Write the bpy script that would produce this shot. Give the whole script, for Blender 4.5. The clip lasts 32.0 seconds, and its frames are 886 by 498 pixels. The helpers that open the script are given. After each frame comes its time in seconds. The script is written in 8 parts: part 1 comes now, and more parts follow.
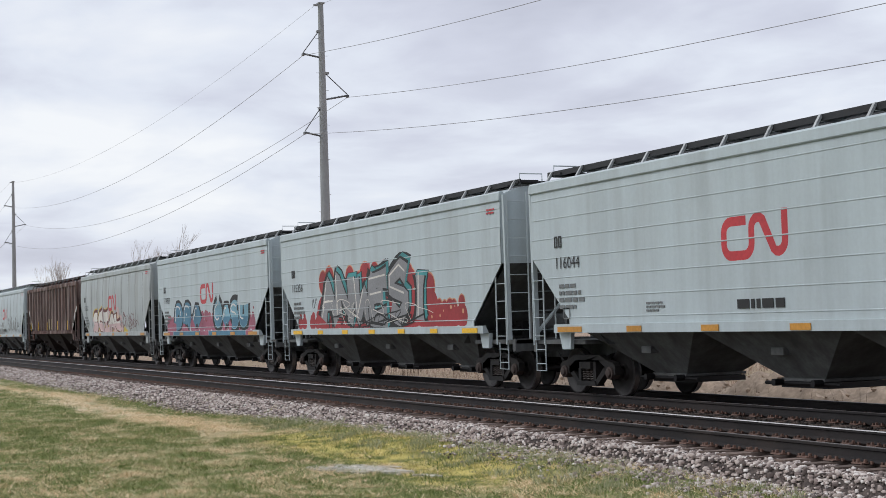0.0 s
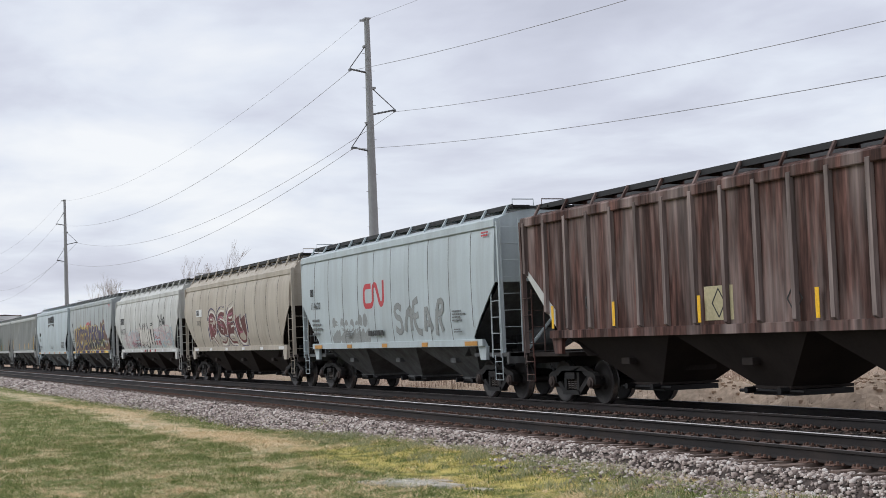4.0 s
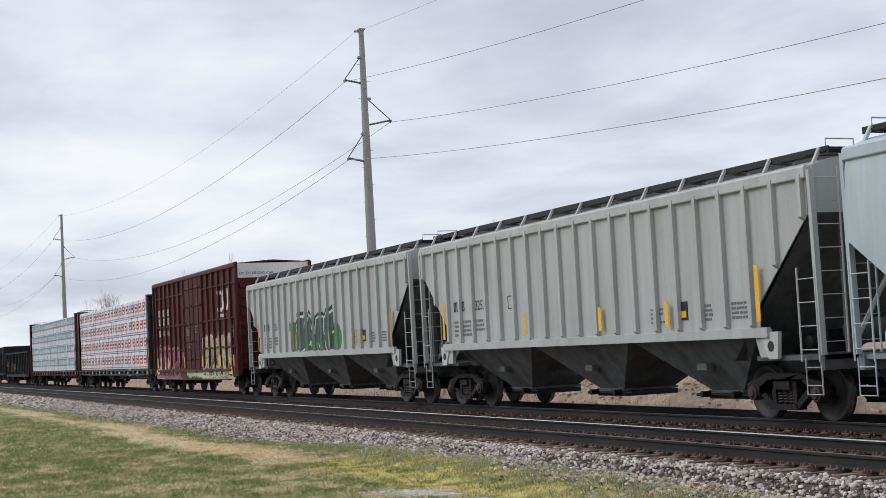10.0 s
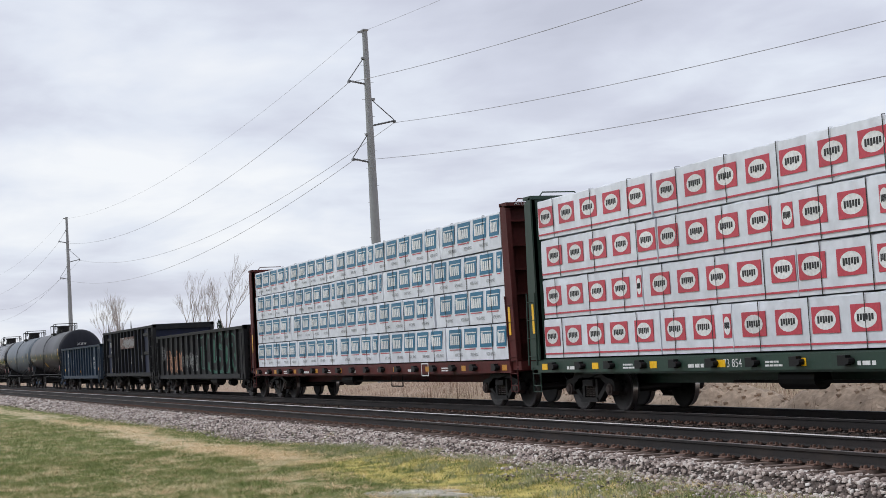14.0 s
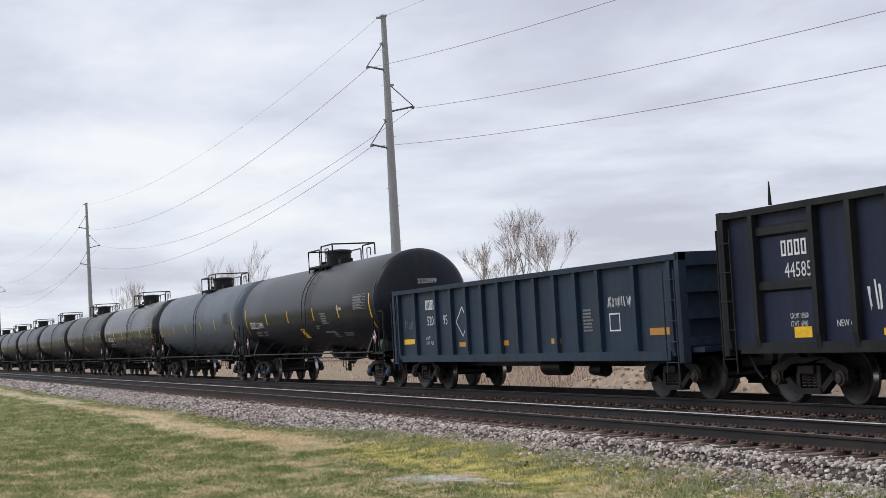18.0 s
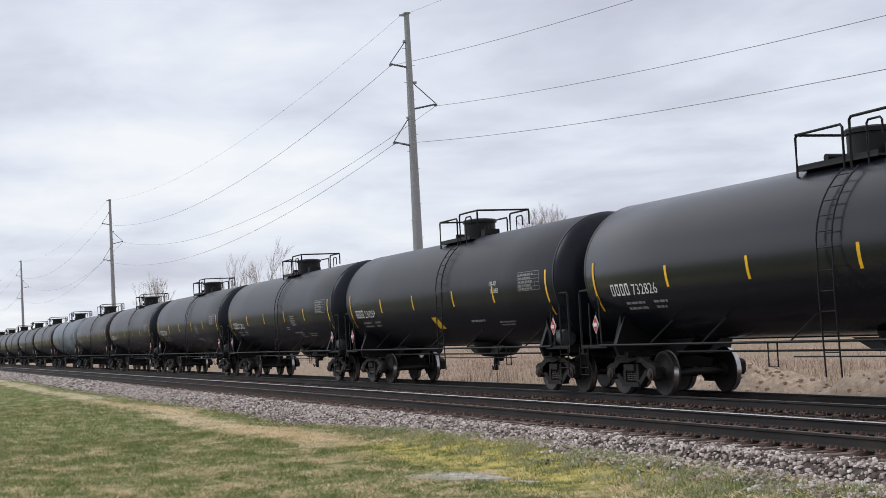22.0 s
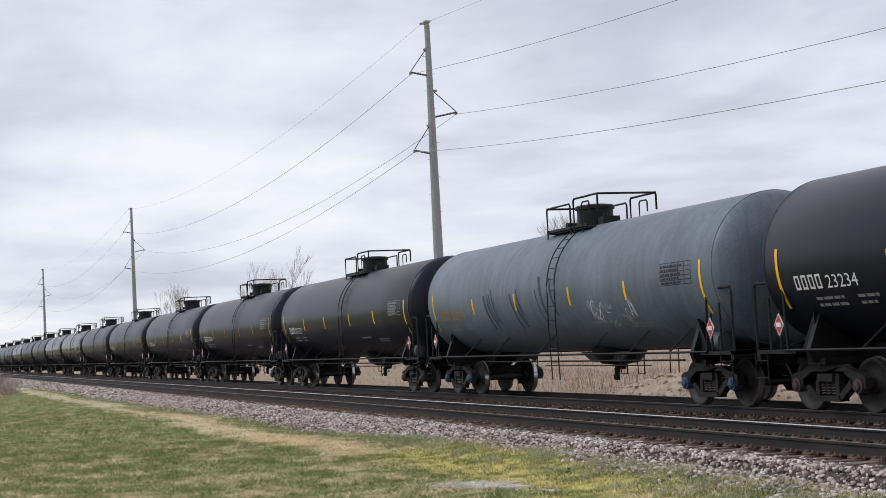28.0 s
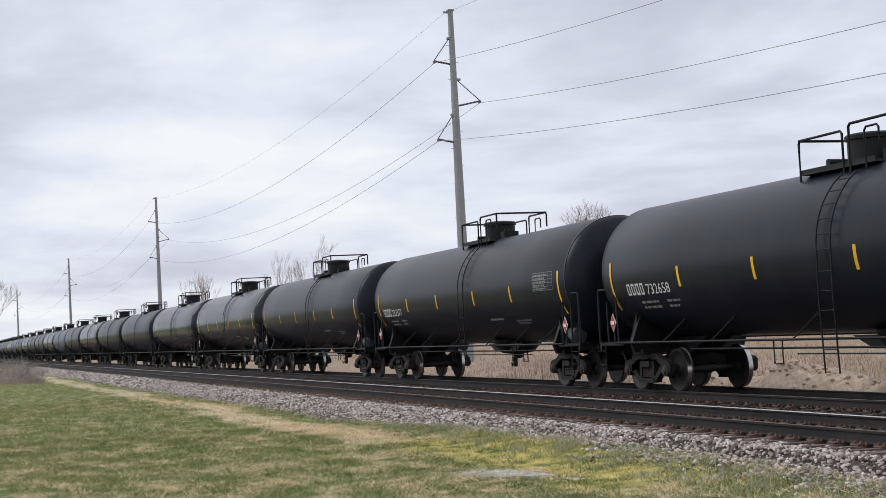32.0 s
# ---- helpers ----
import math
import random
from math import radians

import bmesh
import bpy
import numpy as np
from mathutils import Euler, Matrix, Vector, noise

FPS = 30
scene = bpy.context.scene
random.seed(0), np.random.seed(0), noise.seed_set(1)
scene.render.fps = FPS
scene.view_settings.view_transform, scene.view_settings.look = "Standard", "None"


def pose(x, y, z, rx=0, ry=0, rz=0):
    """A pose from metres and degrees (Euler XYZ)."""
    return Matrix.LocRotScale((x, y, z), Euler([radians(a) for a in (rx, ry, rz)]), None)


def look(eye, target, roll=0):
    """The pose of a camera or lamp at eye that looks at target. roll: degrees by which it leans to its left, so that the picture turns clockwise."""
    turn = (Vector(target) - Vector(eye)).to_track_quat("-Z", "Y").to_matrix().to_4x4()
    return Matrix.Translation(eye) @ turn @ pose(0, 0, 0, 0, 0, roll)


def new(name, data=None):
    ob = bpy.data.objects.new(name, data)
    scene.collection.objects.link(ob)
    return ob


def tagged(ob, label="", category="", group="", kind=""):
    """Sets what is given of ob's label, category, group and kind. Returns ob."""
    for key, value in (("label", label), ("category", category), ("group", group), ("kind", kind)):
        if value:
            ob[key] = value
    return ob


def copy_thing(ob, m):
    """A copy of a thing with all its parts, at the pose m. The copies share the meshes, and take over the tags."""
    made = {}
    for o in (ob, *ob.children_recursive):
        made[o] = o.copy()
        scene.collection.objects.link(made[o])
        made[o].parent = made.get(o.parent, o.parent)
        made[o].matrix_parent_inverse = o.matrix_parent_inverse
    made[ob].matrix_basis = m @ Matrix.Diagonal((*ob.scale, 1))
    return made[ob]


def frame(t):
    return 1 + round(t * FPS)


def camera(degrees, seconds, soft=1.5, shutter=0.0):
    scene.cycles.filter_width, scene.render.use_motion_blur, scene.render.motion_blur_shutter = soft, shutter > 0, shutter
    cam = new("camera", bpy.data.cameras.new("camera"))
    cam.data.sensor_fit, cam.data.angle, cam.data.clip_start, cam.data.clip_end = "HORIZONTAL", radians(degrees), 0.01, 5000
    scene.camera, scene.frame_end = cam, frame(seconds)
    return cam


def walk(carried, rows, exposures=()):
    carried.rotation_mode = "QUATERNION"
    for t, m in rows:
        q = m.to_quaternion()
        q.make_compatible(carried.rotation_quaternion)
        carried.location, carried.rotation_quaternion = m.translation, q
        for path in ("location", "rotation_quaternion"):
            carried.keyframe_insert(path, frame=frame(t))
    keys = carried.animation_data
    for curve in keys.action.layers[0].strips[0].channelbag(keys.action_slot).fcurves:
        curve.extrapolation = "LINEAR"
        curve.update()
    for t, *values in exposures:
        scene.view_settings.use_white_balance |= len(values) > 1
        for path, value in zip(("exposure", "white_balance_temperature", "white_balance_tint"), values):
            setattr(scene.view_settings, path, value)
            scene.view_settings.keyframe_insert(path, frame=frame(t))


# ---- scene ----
from functools import partial

# Freight train passing on the far one of two straight tracks, under an overcast sky.
# x runs along the track (the train travels towards +x), y away from the camera, z up from the rail tops.
cam = camera(33.54, 32.0, soft=0.6)
EYE = Vector((0.0, 0.0, 1.564))
# seconds, heading, tilt and lean in degrees
PATH = [
    (0, 65.476, 2.773, -1.584), (0.5, 65.411, 2.757, -1.660), (1, 65.527, 2.778, -1.725), (1.5, 65.836, 2.844, -1.816),
    (2, 66.253, 2.941, -1.922), (2.5, 66.659, 3.044, -2.013), (3, 66.983, 3.158, -2.059), (3.5, 67.213, 3.268, -2.110),
    (4, 67.347, 3.354, -2.128), (4.5, 67.406, 3.415, -2.091), (6.5, 67.353, 3.294, -2.098), (7, 67.381, 3.323, -2.188),
    (7.5, 67.414, 3.379, -2.308), (8, 67.431, 3.463, -2.420), (8.5, 67.419, 3.557, -2.551), (9, 67.366, 3.633, -2.716),
    (9.5, 67.293, 3.681, -2.861), (10, 67.232, 3.721, -2.949), (10.5, 67.204, 3.756, -3.027), (11, 67.209, 3.775, -3.092),
    (11.5, 67.218, 3.785, -3.148), (12, 67.220, 3.787, -3.163), (12.5, 67.229, 3.788, -3.161), (13, 67.273, 3.785, -3.182),
    (13.5, 67.350, 3.766, -3.270), (14, 67.427, 3.735, -3.316), (14.5, 67.476, 3.698, -3.300), (15, 67.514, 3.657, -3.289),
    (15.5, 67.562, 3.598, -3.333), (17.5, 68.116, 3.256, -3.281), (18, 68.188, 3.226, -3.259), (18.5, 68.254, 3.210, -3.257),
    (19, 68.324, 3.226, -3.267), (19.5, 68.398, 3.244, -3.317), (20, 68.479, 3.261, -3.330), (20.5, 68.575, 3.250, -3.305),
    (21, 68.700, 3.223, -3.219), (21.5, 68.859, 3.197, -3.075), (22, 69.051, 3.183, -2.945), (22.5, 69.275, 3.195, -2.856),
    (23, 69.509, 3.235, -2.812), (23.5, 69.720, 3.300, -2.769), (24, 69.857, 3.369, -2.755), (24.5, 69.919, 3.426, -2.747),
    (25, 69.926, 3.486, -2.737), (25.5, 69.911, 3.546, -2.785), (27.5, 69.788, 3.641, -2.897), (28, 69.831, 3.539, -2.940),
    (28.5, 69.952, 3.435, -2.991), (29, 70.119, 3.367, -3.035), (29.5, 70.295, 3.331, -3.055), (30, 70.431, 3.313, -3.068),
    (30.5, 70.521, 3.290, -3.099), (31, 70.601, 3.250, -3.114), (31.5, 70.692, 3.200, -3.081), (32, 70.784, 3.155, -2.985)]


def aim(yaw, pitch):
    a, b = radians(yaw), radians(pitch)
    return EYE + 50 * Vector((-math.sin(a) * math.cos(b), math.cos(a) * math.cos(b), math.sin(b)))


walk(cam, [(t, look(EYE, aim(yaw, pitch), lean)) for t, yaw, pitch, lean in PATH], exposures=[(0, 0.0), (32, 0.0)])

# ---- world and sun ----
world = bpy.data.worlds.new("overcast_sky")
scene.world = world
world.use_nodes = True


def build_sky(nt):
    nt.nodes.clear()
    add = nt.nodes.new
    lk = nt.links.new
    out = add("ShaderNodeOutputWorld")
    bg = add("ShaderNodeBackground")
    bg.inputs["Strength"].default_value = 1.07
    sky = add("ShaderNodeTexSky")
    sky.sky_type = "NISHITA"
    sky.sun_disc = False
    sky.sun_elevation = radians(42)
    sky.sun_rotation = radians(160)
    dim = add("ShaderNodeVectorMath")
    dim.operation = "SCALE"
    dim.inputs["Scale"].default_value = 0.1
    lk(sky.outputs[0], dim.inputs[0])
    tc = add("ShaderNodeTexCoord")
    sep = add("ShaderNodeSeparateXYZ")
    lk(tc.outputs["Generated"], sep.inputs[0])
    # flatten the direction on to a cloud layer
    hz = add("ShaderNodeMath")
    hz.operation = "ADD"
    hz.inputs[1].default_value = 0.16
    lk(sep.outputs["Z"], hz.inputs[0])
    hm = add("ShaderNodeMath")
    hm.operation = "MAXIMUM"
    hm.inputs[1].default_value = 0.06
    lk(hz.outputs[0], hm.inputs[0])
    dv = add("ShaderNodeVectorMath")
    dv.operation = "DIVIDE"
    comb = add("ShaderNodeCombineXYZ")
    for k in range(3):
        lk(hm.outputs[0], comb.inputs[k])
    lk(tc.outputs["Generated"], dv.inputs[0])
    lk(comb.outputs[0], dv.inputs[1])

    def cloud(scale, detail, rough, off):
        mp = add("ShaderNodeMapping")
        mp.inputs["Location"].default_value = off
        mp.inputs["Scale"].default_value = (scale, scale, scale)
        lk(dv.outputs[0], mp.inputs[0])
        n = add("ShaderNodeTexNoise")
        n.inputs["Scale"].default_value = 1.0
        n.inputs["Detail"].default_value = detail
        n.inputs["Roughness"].default_value = rough
        n.inputs["Distortion"].default_value = 0.35
        lk(mp.outputs[0], n.inputs["Vector"])
        return n
    big = cloud(0.75, 5, 0.52, (3.1, 0.4, 0))
    fine = cloud(2.4, 6, 0.55, (0.7, 5.2, 0))
    mixn = add("ShaderNodeMath")
    mixn.operation = "MULTIPLY_ADD"
    mixn.inputs[1].default_value = 0.35
    lk(fine.outputs["Fac"], mixn.inputs[0])
    lk(big.outputs["Fac"], mixn.inputs[2])
    ramp = add("ShaderNodeValToRGB")
    el = ramp.color_ramp.elements
    el[0].position, el[0].color = 0.52, (0.535, 0.555, 0.655, 1)
    el[1].position, el[1].color = 0.84, (0.88, 0.90, 0.935, 1)
    e = el.new(0.62)
    e.color = (0.625, 0.65, 0.755, 1)
    e = el.new(0.71)
    e.color = (0.735, 0.775, 0.865, 1)
    lk(mixn.outputs[0], ramp.inputs[0])
    mix = add("ShaderNodeMix")
    mix.data_type = "RGBA"
    mix.inputs["Factor"].default_value = 0.93
    lk(dim.outputs[0], mix.inputs["A"])
    lk(ramp.outputs[0], mix.inputs["B"])
    lk(mix.outputs["Result"], bg.inputs["Color"])
    lk(bg.outputs[0], out.inputs[0])


build_sky(world.node_tree)
sun_data = bpy.data.lights.new("sun", "SUN")
sun_data.energy, sun_data.angle, sun_data.color = 1.05, radians(30), (0.97, 0.98, 1.0)
sun = new("sun", sun_data)
sun.matrix_world = look((-20, -30, 45), (0, 15, 0))


# ---- materials ----
def material(name, colour, rough=0.6, metal=0.0, grain=18.0, grain_amt=0.12, stain=0.6, stain_amt=0.15, dirt=None, dirt_amt=0.0,
             streak=0.0, bump=0.1, bump_scale=60.0, spec=0.5, rand=0.0, coat=0.0, stretch=(1, 1, 1)):
    m = bpy.data.materials.new(name)
    m.use_nodes = True
    nt = m.node_tree
    add, lk = nt.nodes.new, nt.links.new
    p = nt.nodes["Principled BSDF"]
    p.inputs["Roughness"].default_value = rough
    p.inputs["Metallic"].default_value = metal
    p.inputs["Specular IOR Level"].default_value = spec
    p.inputs["Coat Weight"].default_value = coat
    tc = add("ShaderNodeTexCoord")

    def noisy(scale, detail, st=(1, 1, 1)):
        mp = add("ShaderNodeMapping")
        mp.inputs["Scale"].default_value = st
        lk(tc.outputs["Object"], mp.inputs[0])
        n = add("ShaderNodeTexNoise")
        n.inputs["Scale"].default_value = scale
        n.inputs["Detail"].default_value = detail
        lk(mp.outputs[0], n.inputs["Vector"])
        return n

    def ranged(sock, lo, hi, a, b):
        r = add("ShaderNodeMapRange")
        r.inputs["From Min"].default_value, r.inputs["From Max"].default_value = lo, hi
        r.inputs["To Min"].default_value, r.inputs["To Max"].default_value = a, b
        lk(sock, r.inputs["Value"])
        return r.outputs[0]
    n1, n2 = noisy(grain, 3, stretch), noisy(stain, 5, stretch)
    v = add("ShaderNodeMath")
    v.operation = "MULTIPLY"
    lk(ranged(n1.outputs["Fac"], 0.3, 0.7, 1 - grain_amt, 1 + grain_amt), v.inputs[0])
    lk(ranged(n2.outputs["Fac"], 0.3, 0.7, 1 - stain_amt, 1 + stain_amt), v.inputs[1])
    val = v.outputs[0]
    if rand:
        oi = add("ShaderNodeObjectInfo")
        w = add("ShaderNodeMath")
        w.operation = "MULTIPLY"
        lk(val, w.inputs[0])
        lk(ranged(oi.outputs["Random"], 0, 1, 1 - rand, 1 + rand), w.inputs[1])
        val = w.outputs[0]
    col = add("ShaderNodeVectorMath")
    col.operation = "SCALE"
    col.inputs[0].default_value = colour[:3]
    lk(val, col.inputs["Scale"])
    sock = col.outputs[0]
    if dirt:
        n3 = noisy(1.0, 6, (2.2, 2.2, 0.35) if streak else (1.1, 1.1, 1.1))
        mx = add("ShaderNodeMix")
        mx.data_type = "RGBA"
        mx.inputs["B"].default_value = (*dirt, 1)
        lk(ranged(n3.outputs["Fac"], 0.45, 0.72, 0, dirt_amt), mx.inputs["Factor"])
        lk(sock, mx.inputs["A"])
        sock = mx.outputs["Result"]
    if streak:
        n4 = noisy(1.0, 4, (5.5, 5.5, 0.16))
        sc = add("ShaderNodeVectorMath")
        sc.operation = "SCALE"
        lk(sock, sc.inputs[0])
        lk(ranged(n4.outputs["Fac"], 0.35, 0.7, 1 + streak * 0.4, 1 - streak), sc.inputs["Scale"])
        sock = sc.outputs[0]
    lk(sock, p.inputs["Base Color"])
    if bump:
        nb = noisy(bump_scale, 4)
        b = add("ShaderNodeBump")
        b.inputs["Strength"].default_value = bump
        b.inputs["Distance"].default_value = 0.02
        lk(nb.outputs["Fac"], b.inputs["Height"])
        lk(b.outputs[0], p.inputs["Normal"])
    return m


M = {}
M["grey_green"] = material("pale_grey_paint", (0.465, 0.53, 0.55), 0.45, dirt=(0.25, 0.25, 0.24), dirt_amt=0.25, streak=0.07, bump=0.03, bump_scale=3, stain_amt=0.05, grain_amt=0.03)
M["grey_dull"] = material("dull_grey_paint", (0.40, 0.435, 0.44), 0.55, dirt=(0.22, 0.20, 0.17), dirt_amt=0.4, streak=0.12, bump=0.03, bump_scale=3, stain_amt=0.06, grain_amt=0.04)
M["grey_light"] = material("light_blue_grey_paint", (0.48, 0.555, 0.585), 0.4, dirt=(0.30, 0.32, 0.31), dirt_amt=0.35, streak=0.09, bump=0.03, bump_scale=3, stain_amt=0.05, grain_amt=0.02)
M["grey_rib"] = material("warm_grey_paint", (0.47, 0.485, 0.47), 0.5, dirt=(0.30, 0.28, 0.24), dirt_amt=0.35, streak=0.1, bump=0.03, bump_scale=3, stain_amt=0.05, grain_amt=0.03)
M["tan"] = material("dusty_tan_paint", (0.47, 0.42, 0.35), 0.6, dirt=(0.26, 0.20, 0.14), dirt_amt=0.4, streak=0.1, bump=0.04, bump_scale=3, stain_amt=0.08, grain_amt=0.04)
M["white_grey"] = material("off_white_paint", (0.57, 0.575, 0.55), 0.55, dirt=(0.30, 0.28, 0.24), dirt_amt=0.4, streak=0.12, bump=0.03, bump_scale=3, stain_amt=0.07, grain_amt=0.04)
M["brown"] = material("weathered_brown_paint", (0.090, 0.046, 0.038), 0.75, spec=0.2, grain=7, grain_amt=0.4, stain=2.4, stain_amt=0.7, stretch=(2.6, 2.6, 0.3), dirt=(0.36, 0.29, 0.27), dirt_amt=0.75, streak=0.6, bump=0.1, bump_scale=8)
# dark brown underbody; on slope sheets and end frames the colour carries shade
M["brown_lower_shade"] = material("brown_underbody_shaded", (0.028, 0.022, 0.020), 0.8, dirt=(0.05, 0.04, 0.035), dirt_amt=0.5, bump=0.1, spec=0.2)
M["boxcar"] = material("boxcar_red_paint", (0.085, 0.017, 0.019), 0.55, spec=0.2, dirt=(0.05, 0.02, 0.02), dirt_amt=0.5, streak=0.12, bump=0.05, bump_scale=5, stain_amt=0.15, grain_amt=0.06)
M["beam_red"] = material("flatcar_red_paint", (0.095, 0.022, 0.020), 0.6, spec=0.2, dirt=(0.05, 0.03, 0.03), dirt_amt=0.5, streak=0.1, bump=0.05)
M["beam_green"] = material("flatcar_green_paint", (0.016, 0.045, 0.030), 0.5, dirt=(0.03, 0.03, 0.025), dirt_amt=0.4, streak=0.1, bump=0.05)
M["gondola_blue"] = material("gondola_slate_blue_paint", (0.020, 0.038, 0.066), 0.55, dirt=(0.042, 0.046, 0.052), dirt_amt=0.5, streak=0.2, bump=0.06, bump_scale=6, stain_amt=0.2, spec=0.25)
M["gondola_navy"] = material("gondola_navy_panel", (0.014, 0.019, 0.046), 0.55, dirt=(0.022, 0.023, 0.03), dirt_amt=0.7, streak=0.2, bump=0.06, bump_scale=6, stain_amt=0.25, spec=0.25)
M["gondola_black"] = material("gondola_black_paint", (0.014, 0.0145, 0.017), 0.6, dirt=(0.04, 0.037, 0.036), dirt_amt=0.5, streak=0.25, bump=0.08, bump_scale=6, stain_amt=0.25, spec=0.25)
M["tank_black"] = material("tank_matt_black", (0.0090, 0.0105, 0.0185), 0.33, dirt=(0.018, 0.019, 0.027), dirt_amt=0.5, streak=0.18, bump=0.015, bump_scale=2, stain_amt=0.2, rand=0.15, spec=0.22)
M["tank_gloss"] = material("tank_gloss_black", (0.0065, 0.0078, 0.0135), 0.24, dirt=(0.010, 0.010, 0.011), dirt_amt=0.3, streak=0.1, bump=0.012, bump_scale=2, stain_amt=0.12, rand=0.1, spec=0.45)
M["tank_grey"] = material("tank_slate_grey", (0.088, 0.112, 0.142), 0.42, dirt=(0.07, 0.08, 0.092), dirt_amt=0.5, streak=0.15, bump=0.015, bump_scale=2, stain_amt=0.12, spec=0.35)
M["tank_grey_worn"] = material("tank_worn_slate_grey", (0.120, 0.152, 0.190), 0.45, dirt=(0.08, 0.092, 0.11), dirt_amt=0.5, streak=0.2, bump=0.02, bump_scale=2, stain_amt=0.2)
M["smear"] = material("rubbed_soot_smear", (0.060, 0.068, 0.078), 0.6, dirt=(0.03, 0.032, 0.036), dirt_amt=0.5, bump=0, spec=0.3)
M["black_steel"] = material("black_steel", (0.0060, 0.0060, 0.0068), 0.5, dirt=(0.014, 0.012, 0.012), dirt_amt=0.35, bump=0.06, spec=0.3)
M["truck"] = material("cast_steel_grimy", (0.011, 0.0105, 0.0105), 0.65, dirt=(0.026, 0.021, 0.019), dirt_amt=0.5, bump=0.15, bump_scale=30, stain_amt=0.25, spec=0.3)
M["wheel"] = material("wheel_steel", (0.020, 0.017, 0.016), 0.55, metal=0.2, dirt=(0.018, 0.016, 0.015), dirt_amt=0.5, bump=0.05)
M["tread"] = material("polished_tread", (0.55, 0.54, 0.53), 0.28, metal=1.0, bump=0.0)
M["spring"] = material("spring_steel", (0.05, 0.04, 0.035), 0.5, metal=0.4, bump=0.1)
M["hub_blue"] = material("blue_bearing_cap", (0.03, 0.06, 0.12), 0.5, bump=0.05)
M["hub_rust"] = material("rusty_bearing_cap", (0.045, 0.030, 0.025), 0.7, bump=0.1)
# greys of the hopper bottoms; on the car ends they are painted-in shade
M["under_grey_shade"] = material("grey_bottom_end_shade", (0.12, 0.125, 0.125), 0.7, dirt=(0.05, 0.047, 0.044), dirt_amt=0.7, streak=0.2, bump=0.06, bump_scale=6, stain_amt=0.2, spec=0.3)
M["under_light_shade"] = material("clean_bottom_end_shade", (0.22, 0.25, 0.255), 0.6, dirt=(0.11, 0.11, 0.11), dirt_amt=0.6, streak=0.2, bump=0.04, bump_scale=5)
M["grating"] = material("dark_roof_walk_steel", (0.022, 0.022, 0.024), 0.6, metal=0.2, bump=0.1)
M["seam"] = material("grimy_weld_seam", (0.16, 0.155, 0.15), 0.7, grain=9, grain_amt=0.5, stain=1.5, stain_amt=0.5, bump=0.0)
M["galv"] = material("galvanised_steel", (0.42, 0.43, 0.43), 0.45, metal=0.6, bump=0.04)
M["red"] = material("red_lettering_paint", (0.50, 0.035, 0.045), 0.5, bump=0.0, stain_amt=0.12)
M["black_paint"] = material("black_lettering_paint", (0.015, 0.015, 0.016), 0.5, bump=0.0)
M["white_paint"] = material("white_lettering_paint", (0.72, 0.72, 0.71), 0.5, bump=0.0, stain_amt=0.15)
M["yellow"] = material("yellow_reflector", (0.88, 0.50, 0.012), 0.35, bump=0.0, stain_amt=0.15)
M["orange"] = material("faded_orange_reflector", (0.52, 0.24, 0.035), 0.4, bump=0.0, stain_amt=0.2)
M["amber_paint"] = material("amber_lettering_paint", (0.45, 0.24, 0.06), 0.5, bump=0.0, stain_amt=0.25)
M["grey_small"] = material("grey_fine_print", (0.16, 0.17, 0.17), 0.6, bump=0.0)
M["white_small"] = material("white_fine_print", (0.22, 0.22, 0.22), 0.6, bump=0.0)
M["wrap_white"] = material("white_lumber_wrap", (0.70, 0.725, 0.775), 0.38, grain=6, grain_amt=0.06, stain=2.5, stain_amt=0.09, bump=0.7, bump_scale=4.0, rand=0.06)
M["wrap_blue"] = material("blue_wrap_print", (0.014, 0.14, 0.25), 0.4, bump=0.2, bump_scale=5, stain_amt=0.1)
M["wrap_red"] = material("red_wrap_print", (0.50, 0.05, 0.075), 0.4, bump=0.2, bump_scale=5, stain_amt=0.1)
M["strap"] = material("dark_strap", (0.03, 0.03, 0.03), 0.5, bump=0.0)
M["rail_side"] = material("rail_dark_rust", (0.022, 0.019, 0.019), 0.7, dirt=(0.055, 0.040, 0.034), dirt_amt=0.5, bump=0.08, bump_scale=20, spec=0.3)
M["rail_top"] = material("polished_rail_top", (0.62, 0.60, 0.59), 0.5, metal=0.5, bump=0.02, stain_amt=0.12, stain=2.0, stretch=(0.2, 4, 1))
M["rail_top_dull"] = material("worn_rail_top", (0.20, 0.18, 0.175), 0.5, metal=0.4, bump=0.02, stain_amt=0.2, stretch=(0.2, 4, 1))
M["tie"] = material("weathered_tie", (0.15, 0.105, 0.085), 0.85, grain=12, grain_amt=0.35, stain=2, stain_amt=0.3, bump=0.4, bump_scale=22, rand=0.35, dirt=(0.18, 0.145, 0.125), dirt_amt=0.5)
M["plate"] = material("rusty_tie_plate", (0.12, 0.068, 0.050), 0.75, bump=0.15, stain_amt=0.3)
M["pole"] = material("weathered_galvanised_pole", (0.30, 0.305, 0.31), 0.6, metal=0.25, grain=5, grain_amt=0.06, stain_amt=0.1, bump=0.03)
M["wire"] = material("aluminium_conductor", (0.30, 0.30, 0.31), 0.55, metal=0.4, bump=0.0)
M["insulator"] = material("grey_insulator", (0.10, 0.105, 0.11), 0.4, bump=0.0)
M["bark"] = material("grey_bark", (0.30, 0.27, 0.25), 0.9, bump=0.3, bump_scale=12, stain_amt=0.25)
M["twig"] = material("pale_brown_twigs", (0.36, 0.31, 0.28), 0.9, bump=0.0, stain_amt=0.2)
M["needles"] = material("dark_conifer", (0.02, 0.035, 0.02), 0.9, bump=0.0, stain_amt=0.3)
